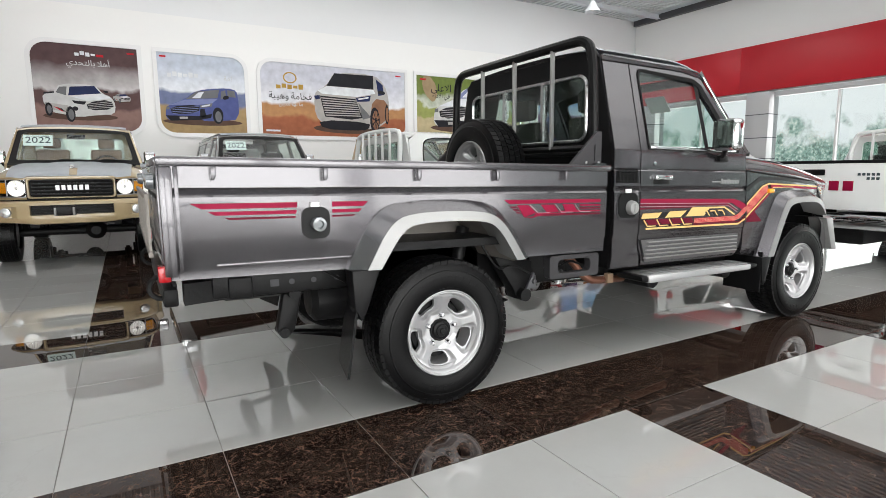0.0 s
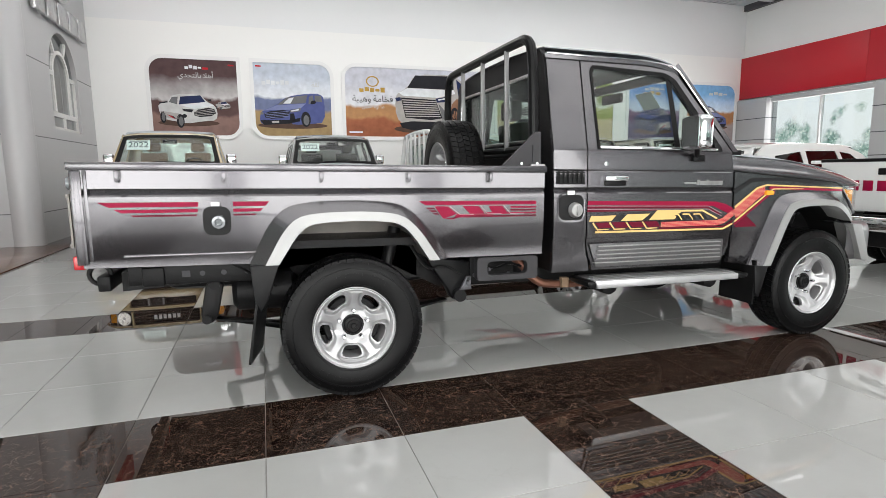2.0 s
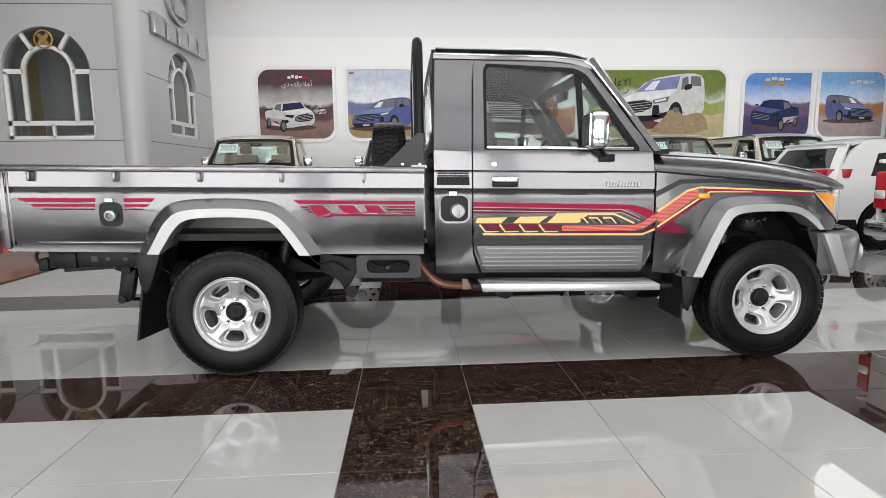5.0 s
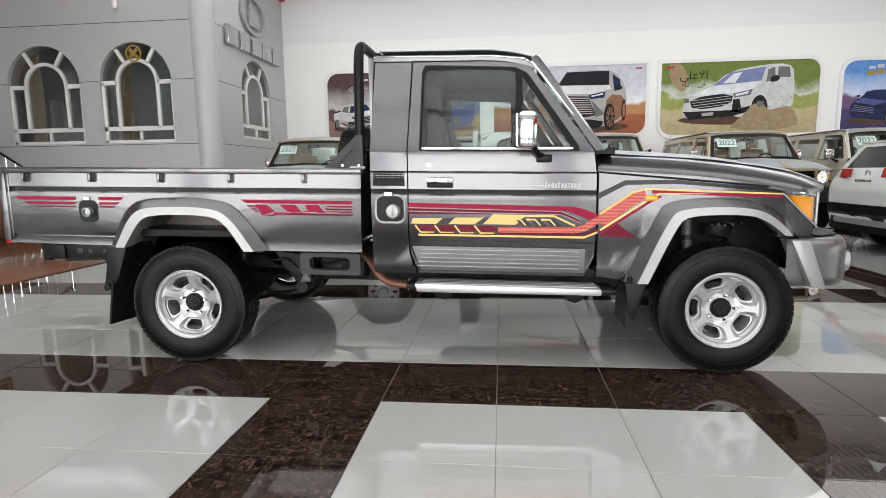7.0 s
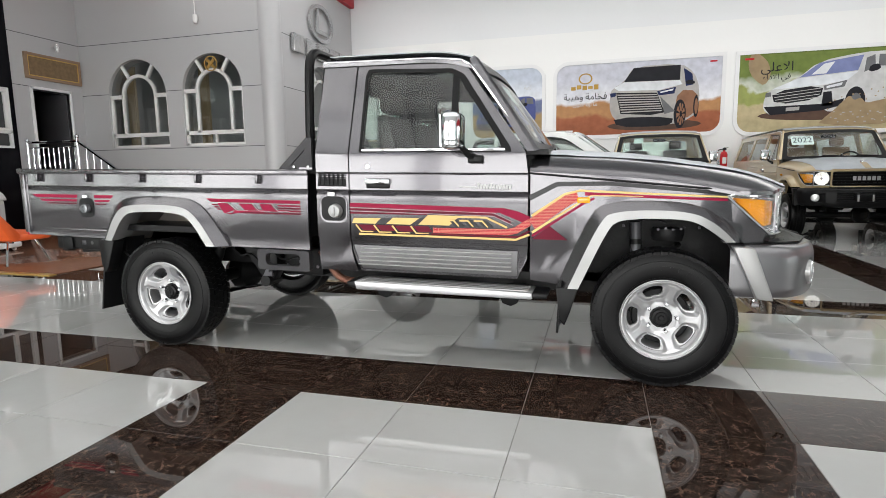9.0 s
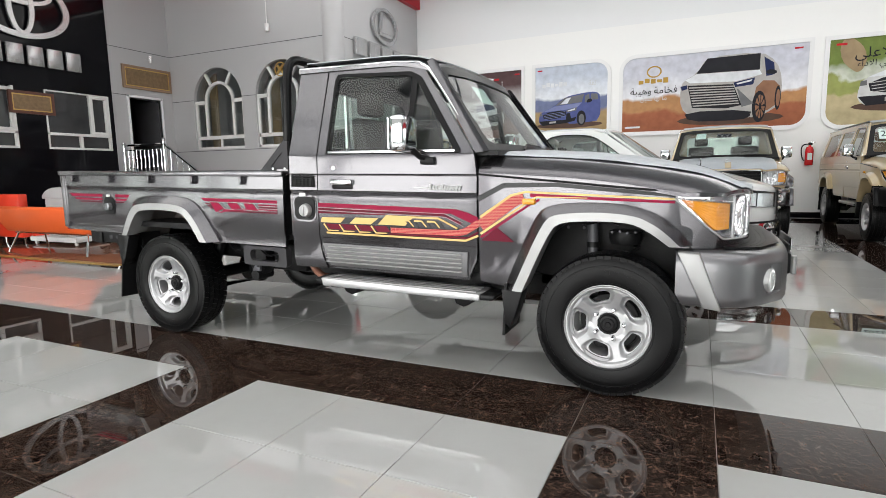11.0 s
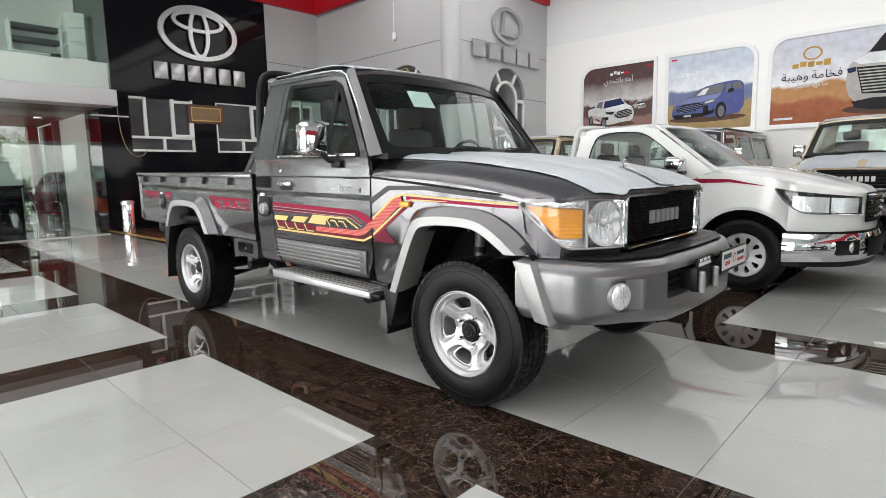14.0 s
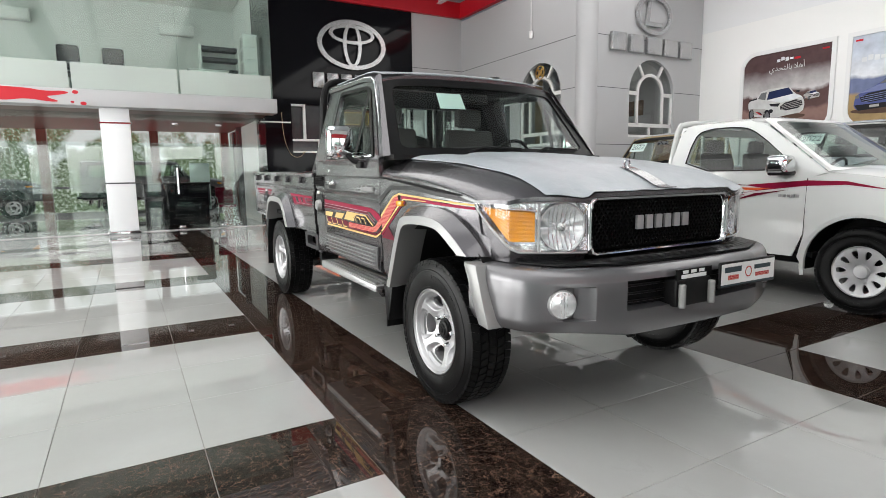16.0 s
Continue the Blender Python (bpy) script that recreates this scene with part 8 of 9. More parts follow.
# ---- posters on the back wall ----
def scenery(name, sky_c, hill_c, ground_c, hor, rough_hill=0.18):
    """Printed landscape: sky, an uneven hill line and ground, by height in the panel."""
    m, n, l, p = shader(name)
    tc, sep = n.new("ShaderNodeTexCoord"), n.new("ShaderNodeSeparateXYZ")
    l.new(tc.outputs["Generated"], sep.inputs[0])
    no, fi = n.new("ShaderNodeTexNoise"), n.new("ShaderNodeTexNoise")
    no.inputs["Scale"].default_value, no.inputs["Detail"].default_value = 1.3, 7
    fi.inputs["Scale"].default_value, fi.inputs["Detail"].default_value = 6.0, 9
    l.new(tc.outputs["Object"], no.inputs["Vector"])
    l.new(tc.outputs["Object"], fi.inputs["Vector"])
    h = n.new("ShaderNodeMath")
    h.operation = "MULTIPLY_ADD"
    h.inputs[1].default_value = rough_hill * 2
    l.new(no.outputs["Fac"], h.inputs[0])
    l.new(sep.outputs["Z"], h.inputs[2])
    r = n.new("ShaderNodeValToRGB")
    k = r.color_ramp
    e0 = hor + rough_hill
    k.elements[0].position, k.elements[0].color = 0.05, (*[c * 0.8 for c in ground_c], 1)
    k.elements[1].position, k.elements[1].color = min(1, e0 + 0.35), (*sky_c, 1)
    for pos, c in ((e0 - 0.17, ground_c), (e0 - 0.13, hill_c), (e0 + 0.01, hill_c), (e0 + 0.05, [0.5 * a + 0.5 for a in sky_c])):
        e = k.elements.new(max(0.06, pos))
        e.color = (*c, 1)
    l.new(h.outputs[0], r.inputs["Fac"])
    mr = n.new("ShaderNodeMapRange")
    mr.inputs["To Min"].default_value, mr.inputs["To Max"].default_value = 0.70, 1.30
    l.new(fi.outputs["Fac"], mr.inputs["Value"])
    hs = n.new("ShaderNodeHueSaturation")
    l.new(mr.outputs["Result"], hs.inputs["Value"])
    l.new(r.outputs["Color"], hs.inputs["Color"])
    l.new(hs.outputs["Color"], p.inputs["Base Color"])
    p.inputs["Roughness"].default_value, p.inputs["Specular IOR Level"].default_value = 0.5, 0.12
    return m


def ink(name, col):
    return mk("print " + name, col, 0.5, var=0.3, scale=5, spec=0.12)


INK = dict(white=ink("white", (0.58, 0.58, 0.58)), silver=ink("silver", (0.42, 0.40, 0.39)), blue=ink("blue", (0.085, 0.105, 0.27)), navy=ink("navy", (0.02, 0.03, 0.09)), dark=ink("dark", (0.02, 0.02, 0.025)), grey=ink("grey", (0.16, 0.16, 0.17)), gold=ink("gold", (0.45, 0.28, 0.06)), red=ink("red", (0.5, 0.02, 0.03)), dust=ink("dust", (0.34, 0.25, 0.15)), warm=ink("warm", (0.27, 0.14, 0.085)), pale=ink("pale", (0.70, 0.72, 0.75)), sheen=ink("sheen", (0.20, 0.23, 0.42)), shade=ink("shade", (0.10, 0.06, 0.045)))


def oval(u, v, a, b, n=18):
    return [(u + a * math.cos(q), v + b * math.sin(q)) for q in span(0, 2 * math.pi, n)[:-1]]


def bars_between(p, q, r, t, n, fill=0.45):
    """n slats between the edge p-q at the bottom and the edge r-t at the top."""
    out = []
    for k in range(n):
        f0, f1 = (k + 0.25) / n, (k + 0.25 + fill) / n
        mixp = lambda A, B, f: (A[0] + (B[0] - A[0]) * f, A[1] + (B[1] - A[1]) * f)
        out.append([mixp(p, r, f0), mixp(q, t, f0), mixp(q, t, f1), mixp(p, r, f1)])
    return out


# printed vehicles as layers of flat shapes in units of their width: (ink, layer, softened, outline)
TALL = [("shade", 0, 0, oval(0.5, 0.05, 0.52, 0.06)),
        ("body", 1, 1, [(0.26, 0.725), (0.78, 0.735), (0.93, 0.62), (0.99, 0.43), (0.98, 0.17), (0.80, 0.06), (0.51, 0.05), (0.11, 0.09), (0.01, 0.20), (0.0, 0.40), (0.03, 0.49), (0.16, 0.555)]),
        ("warm", 2, 1, [(0.76, 0.44), (0.97, 0.42), (0.97, 0.20), (0.84, 0.10), (0.72, 0.16)]),
        ("hi", 2, 0, [(0.05, 0.495), (0.16, 0.553), (0.775, 0.545), (0.80, 0.50), (0.56, 0.445), (0.10, 0.46)]),
        ("dark", 2, 0, [(0.16, 0.558), (0.265, 0.712), (0.775, 0.718), (0.775, 0.55)]),
        ("navy", 2, 0, [(0.81, 0.68), (0.905, 0.61), (0.917, 0.49), (0.84, 0.475)]),
        ("dark", 3, 1, [(0.83, 0.50), (0.845, 0.545), (0.93, 0.535), (0.935, 0.49)]),
        ("dark", 3, 0, [(0.075, 0.436), (0.53, 0.418), (0.62, 0.19), (0.47, 0.165), (0.13, 0.19)]),
        ("navy", 3, 0, [(0.53, 0.434), (0.735, 0.472), (0.72, 0.40), (0.55, 0.385)]),
        ("pale", 4, 0, [(0.56, 0.425), (0.71, 0.455), (0.70, 0.435), (0.57, 0.41)]),
        ("navy", 3, 0, [(0.0, 0.43), (0.07, 0.442), (0.075, 0.40), (0.02, 0.385)]),
        ("grey", 3, 0, [(0.566, 0.375), (0.735, 0.20), (0.62, 0.17)]),
        ("dark", 3, 1, [(0.04, 0.15), (0.72, 0.14), (0.70, 0.045), (0.51, 0.03), (0.10, 0.04)]),
        ("dark", 3, 0, oval(0.785, 0.165, 0.066, 0.165)), ("warm", 4, 0, oval(0.795, 0.165, 0.045, 0.125)), ("dark", 5, 0, oval(0.797, 0.165, 0.012, 0.035)),
        ("dark", 3, 0, oval(0.955, 0.245, 0.028, 0.125)), ("warm", 4, 0, oval(0.958, 0.245, 0.018, 0.09))]
TALL += [("slat", 4, 0, q) for q in bars_between((0.14, 0.195), (0.60, 0.20), (0.085, 0.425), (0.53, 0.41), 8)]
TALL += [("dark", 5, 0, [(0.797, 0.165), (0.797 + 0.046 * math.cos(a), 0.165 + 0.128 * math.sin(a)), (0.797 + 0.046 * math.cos(a + 0.22), 0.165 + 0.128 * math.sin(a + 0.22))]) for a in span(0, 2 * math.pi, 9)[:-1]]
LONG = [("shade", 0, 0, oval(0.5, 0.10, 0.54, 0.05)),
        ("body", 1, 1, [(0.005, 0.245), (0.035, 0.32), (0.26, 0.41), (0.41, 0.545), (0.74, 0.60), (0.94, 0.60), (1.0, 0.53), (1.0, 0.15), (0.78, 0.13), (0.52, 0.11), (0.45, 0.15), (0.07, 0.10), (0.0, 0.15)]),
        ("hi", 2, 0, [(0.06, 0.325), (0.26, 0.408), (0.71, 0.445), (0.63, 0.375), (0.45, 0.345)]),
        ("glass", 2, 0, [(0.27, 0.416), (0.42, 0.532), (0.74, 0.578), (0.705, 0.452)]),
        ("pale", 3, 0, [(0.36, 0.435), (0.45, 0.52), (0.53, 0.535), (0.47, 0.44)]),
        ("grey", 2, 0, [(0.76, 0.55), (0.82, 0.575), (0.83, 0.47), (0.75, 0.435)]), ("grey", 2, 0, [(0.85, 0.575), (0.95, 0.57), (0.965, 0.475), (0.85, 0.48)]),
        ("dark", 3, 1, [(0.78, 0.43), (0.79, 0.49), (0.86, 0.50), (0.87, 0.45)]),
        ("dark", 3, 1, [(0.06, 0.305), (0.46, 0.35), (0.44, 0.23), (0.09, 0.19)]),
        ("grey", 3, 0, [(0.457, 0.338), (0.633, 0.378), (0.614, 0.323), (0.467, 0.30)]), ("pale", 4, 0, [(0.48, 0.333), (0.60, 0.36), (0.59, 0.335), (0.48, 0.315)]),
        ("grey", 3, 0, [(0.016, 0.298), (0.055, 0.303), (0.058, 0.265), (0.012, 0.26)]),
        ("dark", 3, 0, [(0.46, 0.285), (0.52, 0.29), (0.54, 0.17), (0.45, 0.165)]),
        ("dark", 3, 0, [(0.005, 0.178), (0.467, 0.186), (0.62, 0.225), (0.60, 0.165), (0.45, 0.13), (0.06, 0.105)]),
        ("silver", 4, 0, [(0.18, 0.135), (0.18, 0.165), (0.285, 0.17), (0.285, 0.14)]),
        ("dark", 3, 1, oval(0.70, 0.20, 0.075, 0.12)), ("grey", 4, 0, oval(0.705, 0.185, 0.045, 0.08))]
LONG += [("slat", 4, 0, q) for q in bars_between((0.10, 0.20), (0.43, 0.235), (0.075, 0.295), (0.445, 0.335), 4, 0.25)]
PICK = [("shade", 0, 0, oval(0.5, 0.07, 0.52, 0.06)),
        ("body", 1, 1, [(0.0, 0.41), (0.01, 0.25), (0.09, 0.13), (0.32, 0.09), (0.47, 0.06), (0.77, 0.11), (0.97, 0.12), (1.0, 0.28), (0.95, 0.40), (0.82, 0.46), (0.72, 0.59), (0.24, 0.585), (0.17, 0.45)]),
        ("silver", 2, 0, [(0.02, 0.28), (0.33, 0.24), (0.32, 0.13), (0.10, 0.17)]),
        ("hi", 2, 0, [(0.36, 0.39), (0.80, 0.455), (0.95, 0.39), (0.60, 0.325)]),
        ("navy", 2, 0, [(0.345, 0.40), (0.375, 0.54), (0.715, 0.572), (0.80, 0.455)]),
        ("grey", 2, 0, [(0.18, 0.44), (0.235, 0.53), (0.335, 0.54), (0.315, 0.40)]),
        ("dark", 3, 0, [(0.02, 0.43), (0.16, 0.455), (0.16, 0.43), (0.02, 0.405)]),
        ("dark", 3, 1, [(0.585, 0.30), (0.93, 0.37), (0.98, 0.21), (0.60, 0.17)]),
        ("dark", 3, 0, [(0.39, 0.325), (0.585, 0.315), (0.55, 0.262), (0.42, 0.28)]),
        ("dark", 3, 0, oval(0.425, 0.195, 0.04, 0.035)), ("dark", 3, 0, [(0.86, 0.47), (0.83, 0.50), (0.90, 0.505), (0.90, 0.465)]),
        ("dark", 2, 0, oval(0.355, 0.105, 0.065, 0.125)), ("grey", 3, 0, oval(0.362, 0.10, 0.04, 0.085)),
        ("dark", 2, 0, oval(0.070, 0.17, 0.05, 0.105)), ("grey", 3, 0, oval(0.075, 0.17, 0.03, 0.07)),
        ("red", 3, 0, [(0.13, 0.22), (0.20, 0.17), (0.27, 0.13), (0.22, 0.19)]), ("dark", 3, 0, [(0.17, 0.21), (0.24, 0.16), (0.30, 0.13), (0.24, 0.19)])]
PICK += [("slat", 4, 0, q) for q in bars_between((0.61, 0.19), (0.965, 0.23), (0.60, 0.29), (0.93, 0.35), 4, 0.3)]
SPLASH = [("dust", 6, 1, [(0.42, 0.0), (0.50, 0.09), (0.55, 0.13), (0.60, 0.19), (0.66, 0.255), (0.69, 0.20), (0.74, 0.23), (0.78, 0.176), (0.88, 0.20), (0.96, 0.216), (1.03, 0.15), (1.06, 0.0)])]
SPLASH += [("dust", 6, 0, oval(0.50 + 0.0165 * k, 0.14 + 0.075 * math.sin(k * 2.4) + 0.004 * k, 0.005 + 0.003 * (k % 2), 0.006, 6)) for k in range(30)]
SPLASH += [("slat", 7, 0, oval(0.53 + 0.018 * k, 0.07 + 0.045 * math.sin(k * 1.7), 0.006 + 0.003 * (k % 3), 0.005, 6)) for k in range(26)]
SPLASH += [("dust", 2, 1, [(-0.14, 0.58), (-0.10, 0.66), (-0.03, 0.62), (0.03, 0.55), (0.05, 0.44), (0.0, 0.36), (-0.06, 0.40), (-0.12, 0.47)])]
PRINTS = dict(tall=TALL, long=LONG, pick=PICK, splash=LONG + SPLASH)


def poster(x0, x1, z0, z1, corners, mat, cars, bars, label, extra=(), slogans=()):
    po = tagged(new("poster"), label, "poster", "wall posters")
    po.location = (x0, BACK, z0)
    w, h, r = x1 - x0, z1 - z0, 0.30
    fr = sheet(rrect(-0.09, w + 0.09, -0.10, h + 0.09, r + 0.09, 6, corners), [rrect(0, w, 0, h, r, 6, corners)], lambda u, v: (u, -0.045, v), (0, 0.044, 0))
    part("frame", fr, M["poster_frame"], po, "white moulded frame")
    part("print", sheet(rrect(0, w, 0, h, r, 6, corners), [], lambda u, v: (u, -0.020, v), (0, 0.018, 0)), mat, po)

    def flat(pts, key, lay, nm):
        part(nm, sheet(pts, [], lambda u, v: (u, -0.022 - 0.002 * lay, v), (0, 0.002, 0)), INK[key], po)
    for cx, cz, cw, col, flip, kind in cars:
        T = lambda pts: [((cx + (1 - u if flip else u) * cw), cz + v * cw) for u, v in pts]
        look_up = {"body": col, "hi": {"silver": "pale", "white": "pale", "blue": "sheen", "navy": "blue"}[col], "warm": "warm" if col == "silver" else col, "slat": "silver" if col in ("silver", "white") else "sheen", "glass": "sheen" if col == "white" else "grey"}
        names = {"dark": "printed_shade", "body": "printed_car", "hi": "printed_hood"}
        for key, lay, soft_, pts in PRINTS[kind]:
            q = T(pts)
            flat(soften(q, 1, True) if soft_ else q, look_up.get(key, key), lay, names.get(key, "printed_shape"))
    for u0, u1, v0, v1, key in bars:
        flat(rect(u0 * w, u1 * w, v0 * h, v1 * h), key, 4, "print_bar")
    for u, v, q, key in extra:
        part("printed_ring", sheet([(u * w + 1.25 * q * math.cos(a), v * h + q * math.sin(a)) for a in span(0, 2 * math.pi, 22)[:-1]], [[(u * w + 1.0 * q * math.cos(a), v * h + 0.78 * q * math.sin(a)) for a in span(0, 2 * math.pi, 22)[:-1]]], lambda a, b: (a, -0.030, b), (0, 0.002, 0)), INK[key], po)
    for text, size, u, v, key in slogans:
        obs = [lettering("slogan_word", q[::-1], size, INK[key], po, Matrix()) for q in text.split(" ")]
        wid = [max(k.co.x for k in o.data.vertices) - min(k.co.x for k in o.data.vertices) for o in obs]
        x = u * w + (sum(wid) + 0.28 * size * (len(wid) - 1)) / 2
        for o, q in zip(obs, wid):
            o.matrix_local = Matrix.Translation((x - q / 2, -0.034, v * h)) @ Matrix.Rotation(radians(90), 4, "X")
            x -= q + 0.28 * size
    return po


SX = lambda x: 3.0 + (x - 3.0) * 1.0205
SZ = lambda z: 1.17 + (z - 1.17) * 1.0205
TL_BR, TR_BL = (0, 1, 0, 1), (1, 0, 1, 0)
ZA, ZB = SZ(2.095), SZ(3.855)
words = lambda c, v, n, hgt, wid, key: [(c - wid / 2 + wid * k / n, c - wid / 2 + wid * (k + 0.8) / n, v + 0.012 * (k % 2), v + hgt + 0.01 * ((k * 2) % 3), key) for k in range(n)]
poster(SX(-1.46), SX(0.45), ZA, ZB, TL_BR, scenery("dusk landscape", (0.095, 0.056, 0.058), (0.12, 0.070, 0.068), (0.27, 0.165, 0.145), 0.44, 0.18), [(0.14, 0.20, 1.32, "white", False, "pick"), (1.42, 0.62, 0.34, "silver", False, "pick")], words(0.50, 0.87, 4, 0.035, 0.20, "pale") + [(0.60, 0.67, 0.872, 0.90, "red"), (0.90, 0.97, 0.93, 0.95, "red")], "framed poster of a white pickup in brown dust", [], [("\ufe83\ufeeb\ufefc \ufe91\ufe8e\ufedf\ufe98\ufea4\ufeaa\ufef1", 0.17, 0.52, 0.79, "white")])
poster(SX(0.83), SX(2.68), ZA, ZB, TR_BL, scenery("mountain landscape", (0.52, 0.57, 0.66), (0.17, 0.20, 0.33), (0.40, 0.28, 0.14), 0.50, 0.10), [(0.10, 0.10, 1.62, "blue", False, "long")], words(0.28, 0.70, 6, 0.05, 0.36, "pale") + [(0.03, 0.10, 0.94, 0.96, "red")], "framed poster of a blue off-roader before mountains", [], [("\ufe9b\ufed8\ufe94", 0.16, 0.80, 0.72, "white")])
poster(SX(3.05), SX(6.93), ZA, ZB, TL_BR, scenery("desert landscape", (0.56, 0.57, 0.64), (0.46, 0.24, 0.11), (0.36, 0.125, 0.065), 0.42, 0.15), [(1.34, 0.10, 2.16, "silver", False, "tall")], words(0.185, 0.645, 5, 0.05, 0.18, "gold") + [(0.93, 0.97, 0.93, 0.95, "red"), (0.02, 0.11, 0.05, 0.075, "pale")], "wide framed poster of a silver car in the desert", [(0.185, 0.80, 0.14, "gold")], [("\ufed3\ufea8\ufe8e\ufee3\ufe94 \ufeed\ufeeb\ufef4\ufe92\ufe94", 0.23, 0.185, 0.545, "dark"), ("\ufee3\ufe8e \ufedf\ufeec\ufe8e \ufee3\ufe9c\ufef4\ufede", 0.15, 0.185, 0.44, "white")])
poster(SX(7.30), SX(11.1), SZ(2.05), SZ(3.84), TR_BL, scenery("green splash landscape", (0.16, 0.21, 0.055), (0.31, 0.34, 0.11), (0.50, 0.42, 0.25), 0.52, 0.3), [(0.56, 0.10, 2.72, "white", False, "splash")], [(0.03, 0.08, 0.93, 0.955, "red")], "wide framed poster of a white off-roader splashing mud", [], [("\ufe8d\ufefb\ufecb\ufee0\ufef0", 0.30, 0.21, 0.82, "dark"), ("\ufed3\ufef2 \ufe8d\ufefb\ufea9\ufe8d\ufe80", 0.18, 0.21, 0.70, "dark")])
poster(SX(11.65), SX(13.55), SZ(2.0), SZ(3.76), TL_BR, scenery("blue landscape", (0.12, 0.28, 0.62), (0.16, 0.10, 0.18), (0.07, 0.06, 0.14), 0.50, 0.14), [(0.20, 0.22, 1.45, "navy", True, "pick")], words(0.5, 0.88, 4, 0.04, 0.4, "white") + words(0.45, 0.80, 3, 0.05, 0.35, "gold"), "framed poster of a dark pickup under blue sky")
poster(SX(13.82), SX(15.72), SZ(2.03), SZ(3.78), TR_BL, scenery("red hill landscape", (0.20, 0.42, 0.70), (0.42, 0.20, 0.09), (0.36, 0.30, 0.30), 0.48, 0.14), [(0.20, 0.30, 1.45, "blue", True, "long")], words(0.65, 0.82, 4, 0.04, 0.4, "white"), "framed poster of a blue wagon before red hills")

# ---- signs on the clad walls ----
sg = thing("wall_emblem", "large silver oval emblem and blocks on the black wall", "sign")
sg.location = (LEFT, 6.79, 4.81)


def ring_x(ry, rz, t, y=0, z=0, d0=0.03, d1=0.09):
    out = [(y + ry * math.cos(a), z + rz * math.sin(a)) for a in span(0, 2 * math.pi, 48)[:-1]]
    inn = [(y + (ry - t) * math.cos(a), z + (rz - t * 0.85) * math.sin(a)) for a in span(0, 2 * math.pi, 48)[:-1]]
    return sheet(out, [inn], lambda u, v: (d1, u, v), (-(d1 - d0), 0, 0))


part("outer_oval", ring_x(1.0, 0.665, 0.13), M["sign_steel"], sg)
part("upright_oval", ring_x(0.27, 0.60, 0.10, d0=0.032, d1=0.094), M["sign_steel"], sg)
part("level_oval", ring_x(0.66, 0.26, 0.10, z=0.28, d0=0.028, d1=0.086), M["sign_steel"], sg)
for k in range(6):
    y = -1.16 + 0.40 * k
    part("sign_block", Box(0.03, 0.085, y, y + 0.32, -1.21, -0.80, bev=0.012), M["sign_steel"], sg)
    part("spacer", Box(0.0, 0.03, y + 0.12, y + 0.2, -1.05, -0.95), M["plastic"], sg)
for dy in (-0.93, 0.93):
    part("spacer", Box(0.0, 0.03, dy - 0.04, dy + 0.04, -0.04, 0.04), M["plastic"], sg)
lx = thing("side_emblem", "brushed steel round emblem and blocks on the silver wall", "sign")
lx.location = (BLK_X, 12.55, 4.97)
part("outer_oval", ring_x(0.63, 0.46, 0.10), M["sign_steel"], lx)
part("slanted_bar", sheet([(-0.22, 0.30), (-0.12, 0.34), (-0.18, -0.16), (0.28, -0.16), (0.30, -0.26), (-0.32, -0.26)], [], lambda u, v: (0.088, u, v), (-0.055, 0, 0)), M["sign_steel"], lx)
for k, wv in enumerate((0.46, 0.46, 0.52, 0.5, 0.46)):
    y = -1.45 + 0.60 * k
    part("sign_block", Box(0.03, 0.12, y, y + wv, -0.93, -0.52, bev=0.012), M["sign_steel"], lx)
    part("spacer", Box(0.0, 0.03, y + 0.2, y + 0.28, -0.78, -0.70), M["plastic"], lx)
part("spacer", Box(0.0, 0.03, -0.58, -0.5, -0.04, 0.04), M["plastic"], lx)

for nm, y0, y1, z0, z1, lab in (("plaque", 8.98, 10.36, 3.42, 3.99, "carved bronze panel in a wooden frame over the doorway"), ("plaque", 6.38, 7.28, 2.58, 3.05, "gilt framed bronze panel between the office windows")):
    pq = thing(nm, lab, "plaque", group="bronze plaques")
    part("frame", sheet(rect(y0, y1, z0, z1), [rect(y0 + 0.06, y1 - 0.06, z0 + 0.06, z1 - 0.06)], lambda u, v: (LEFT + 0.06, u, v), (-0.058, 0, 0)), M["wood_red"] if y0 < 8 else M["seat_tan"], pq)
    part("gilt_slip", sheet(rect(y0 + 0.055, y1 - 0.055, z0 + 0.055, z1 - 0.055), [rect(y0 + 0.085, y1 - 0.085, z0 + 0.085, z1 - 0.085)], lambda u, v: (LEFT + 0.052, u, v), (-0.03, 0, 0)), M["gold"], pq)
    part("relief", Box(LEFT + 0.002, LEFT + 0.045, y0 + 0.06, y1 - 0.06, z0 + 0.06, z1 - 0.06), M["bronze"], pq)
sl = thing("wall_spotlight", "small steel spotlight above the bronze panel", "lamp")
part("arm", Tube([(LEFT, 9.7, 4.2), (LEFT + 0.15, 9.7, 4.22)], 0.012), M["brushed"], sl)
part("head", Lathe([(0.04, 4.10), (0.05, 4.26), (0.02, 4.28)], "z", (LEFT + 0.17, 9.7, 0), 14), M["brushed"], sl)
cc = thing("security_camera", "white ceiling camera hanging on a thin rod", "camera")
part("rod", Tube([(-4.7, 10.33, 6.0), (-4.7, 10.33, 4.80)], 0.012), M["white_gloss"], cc)
part("camera_body", Lathe([(0.0, 4.80), (0.055, 4.80), (0.06, 4.70), (0.045, 4.63), (0.0, 4.60)], "z", (-4.7, 10.33, 0), 18), M["white_gloss"], cc)
fn = thing("wall_fan", "brass fan in the head of the arched window", "fan")
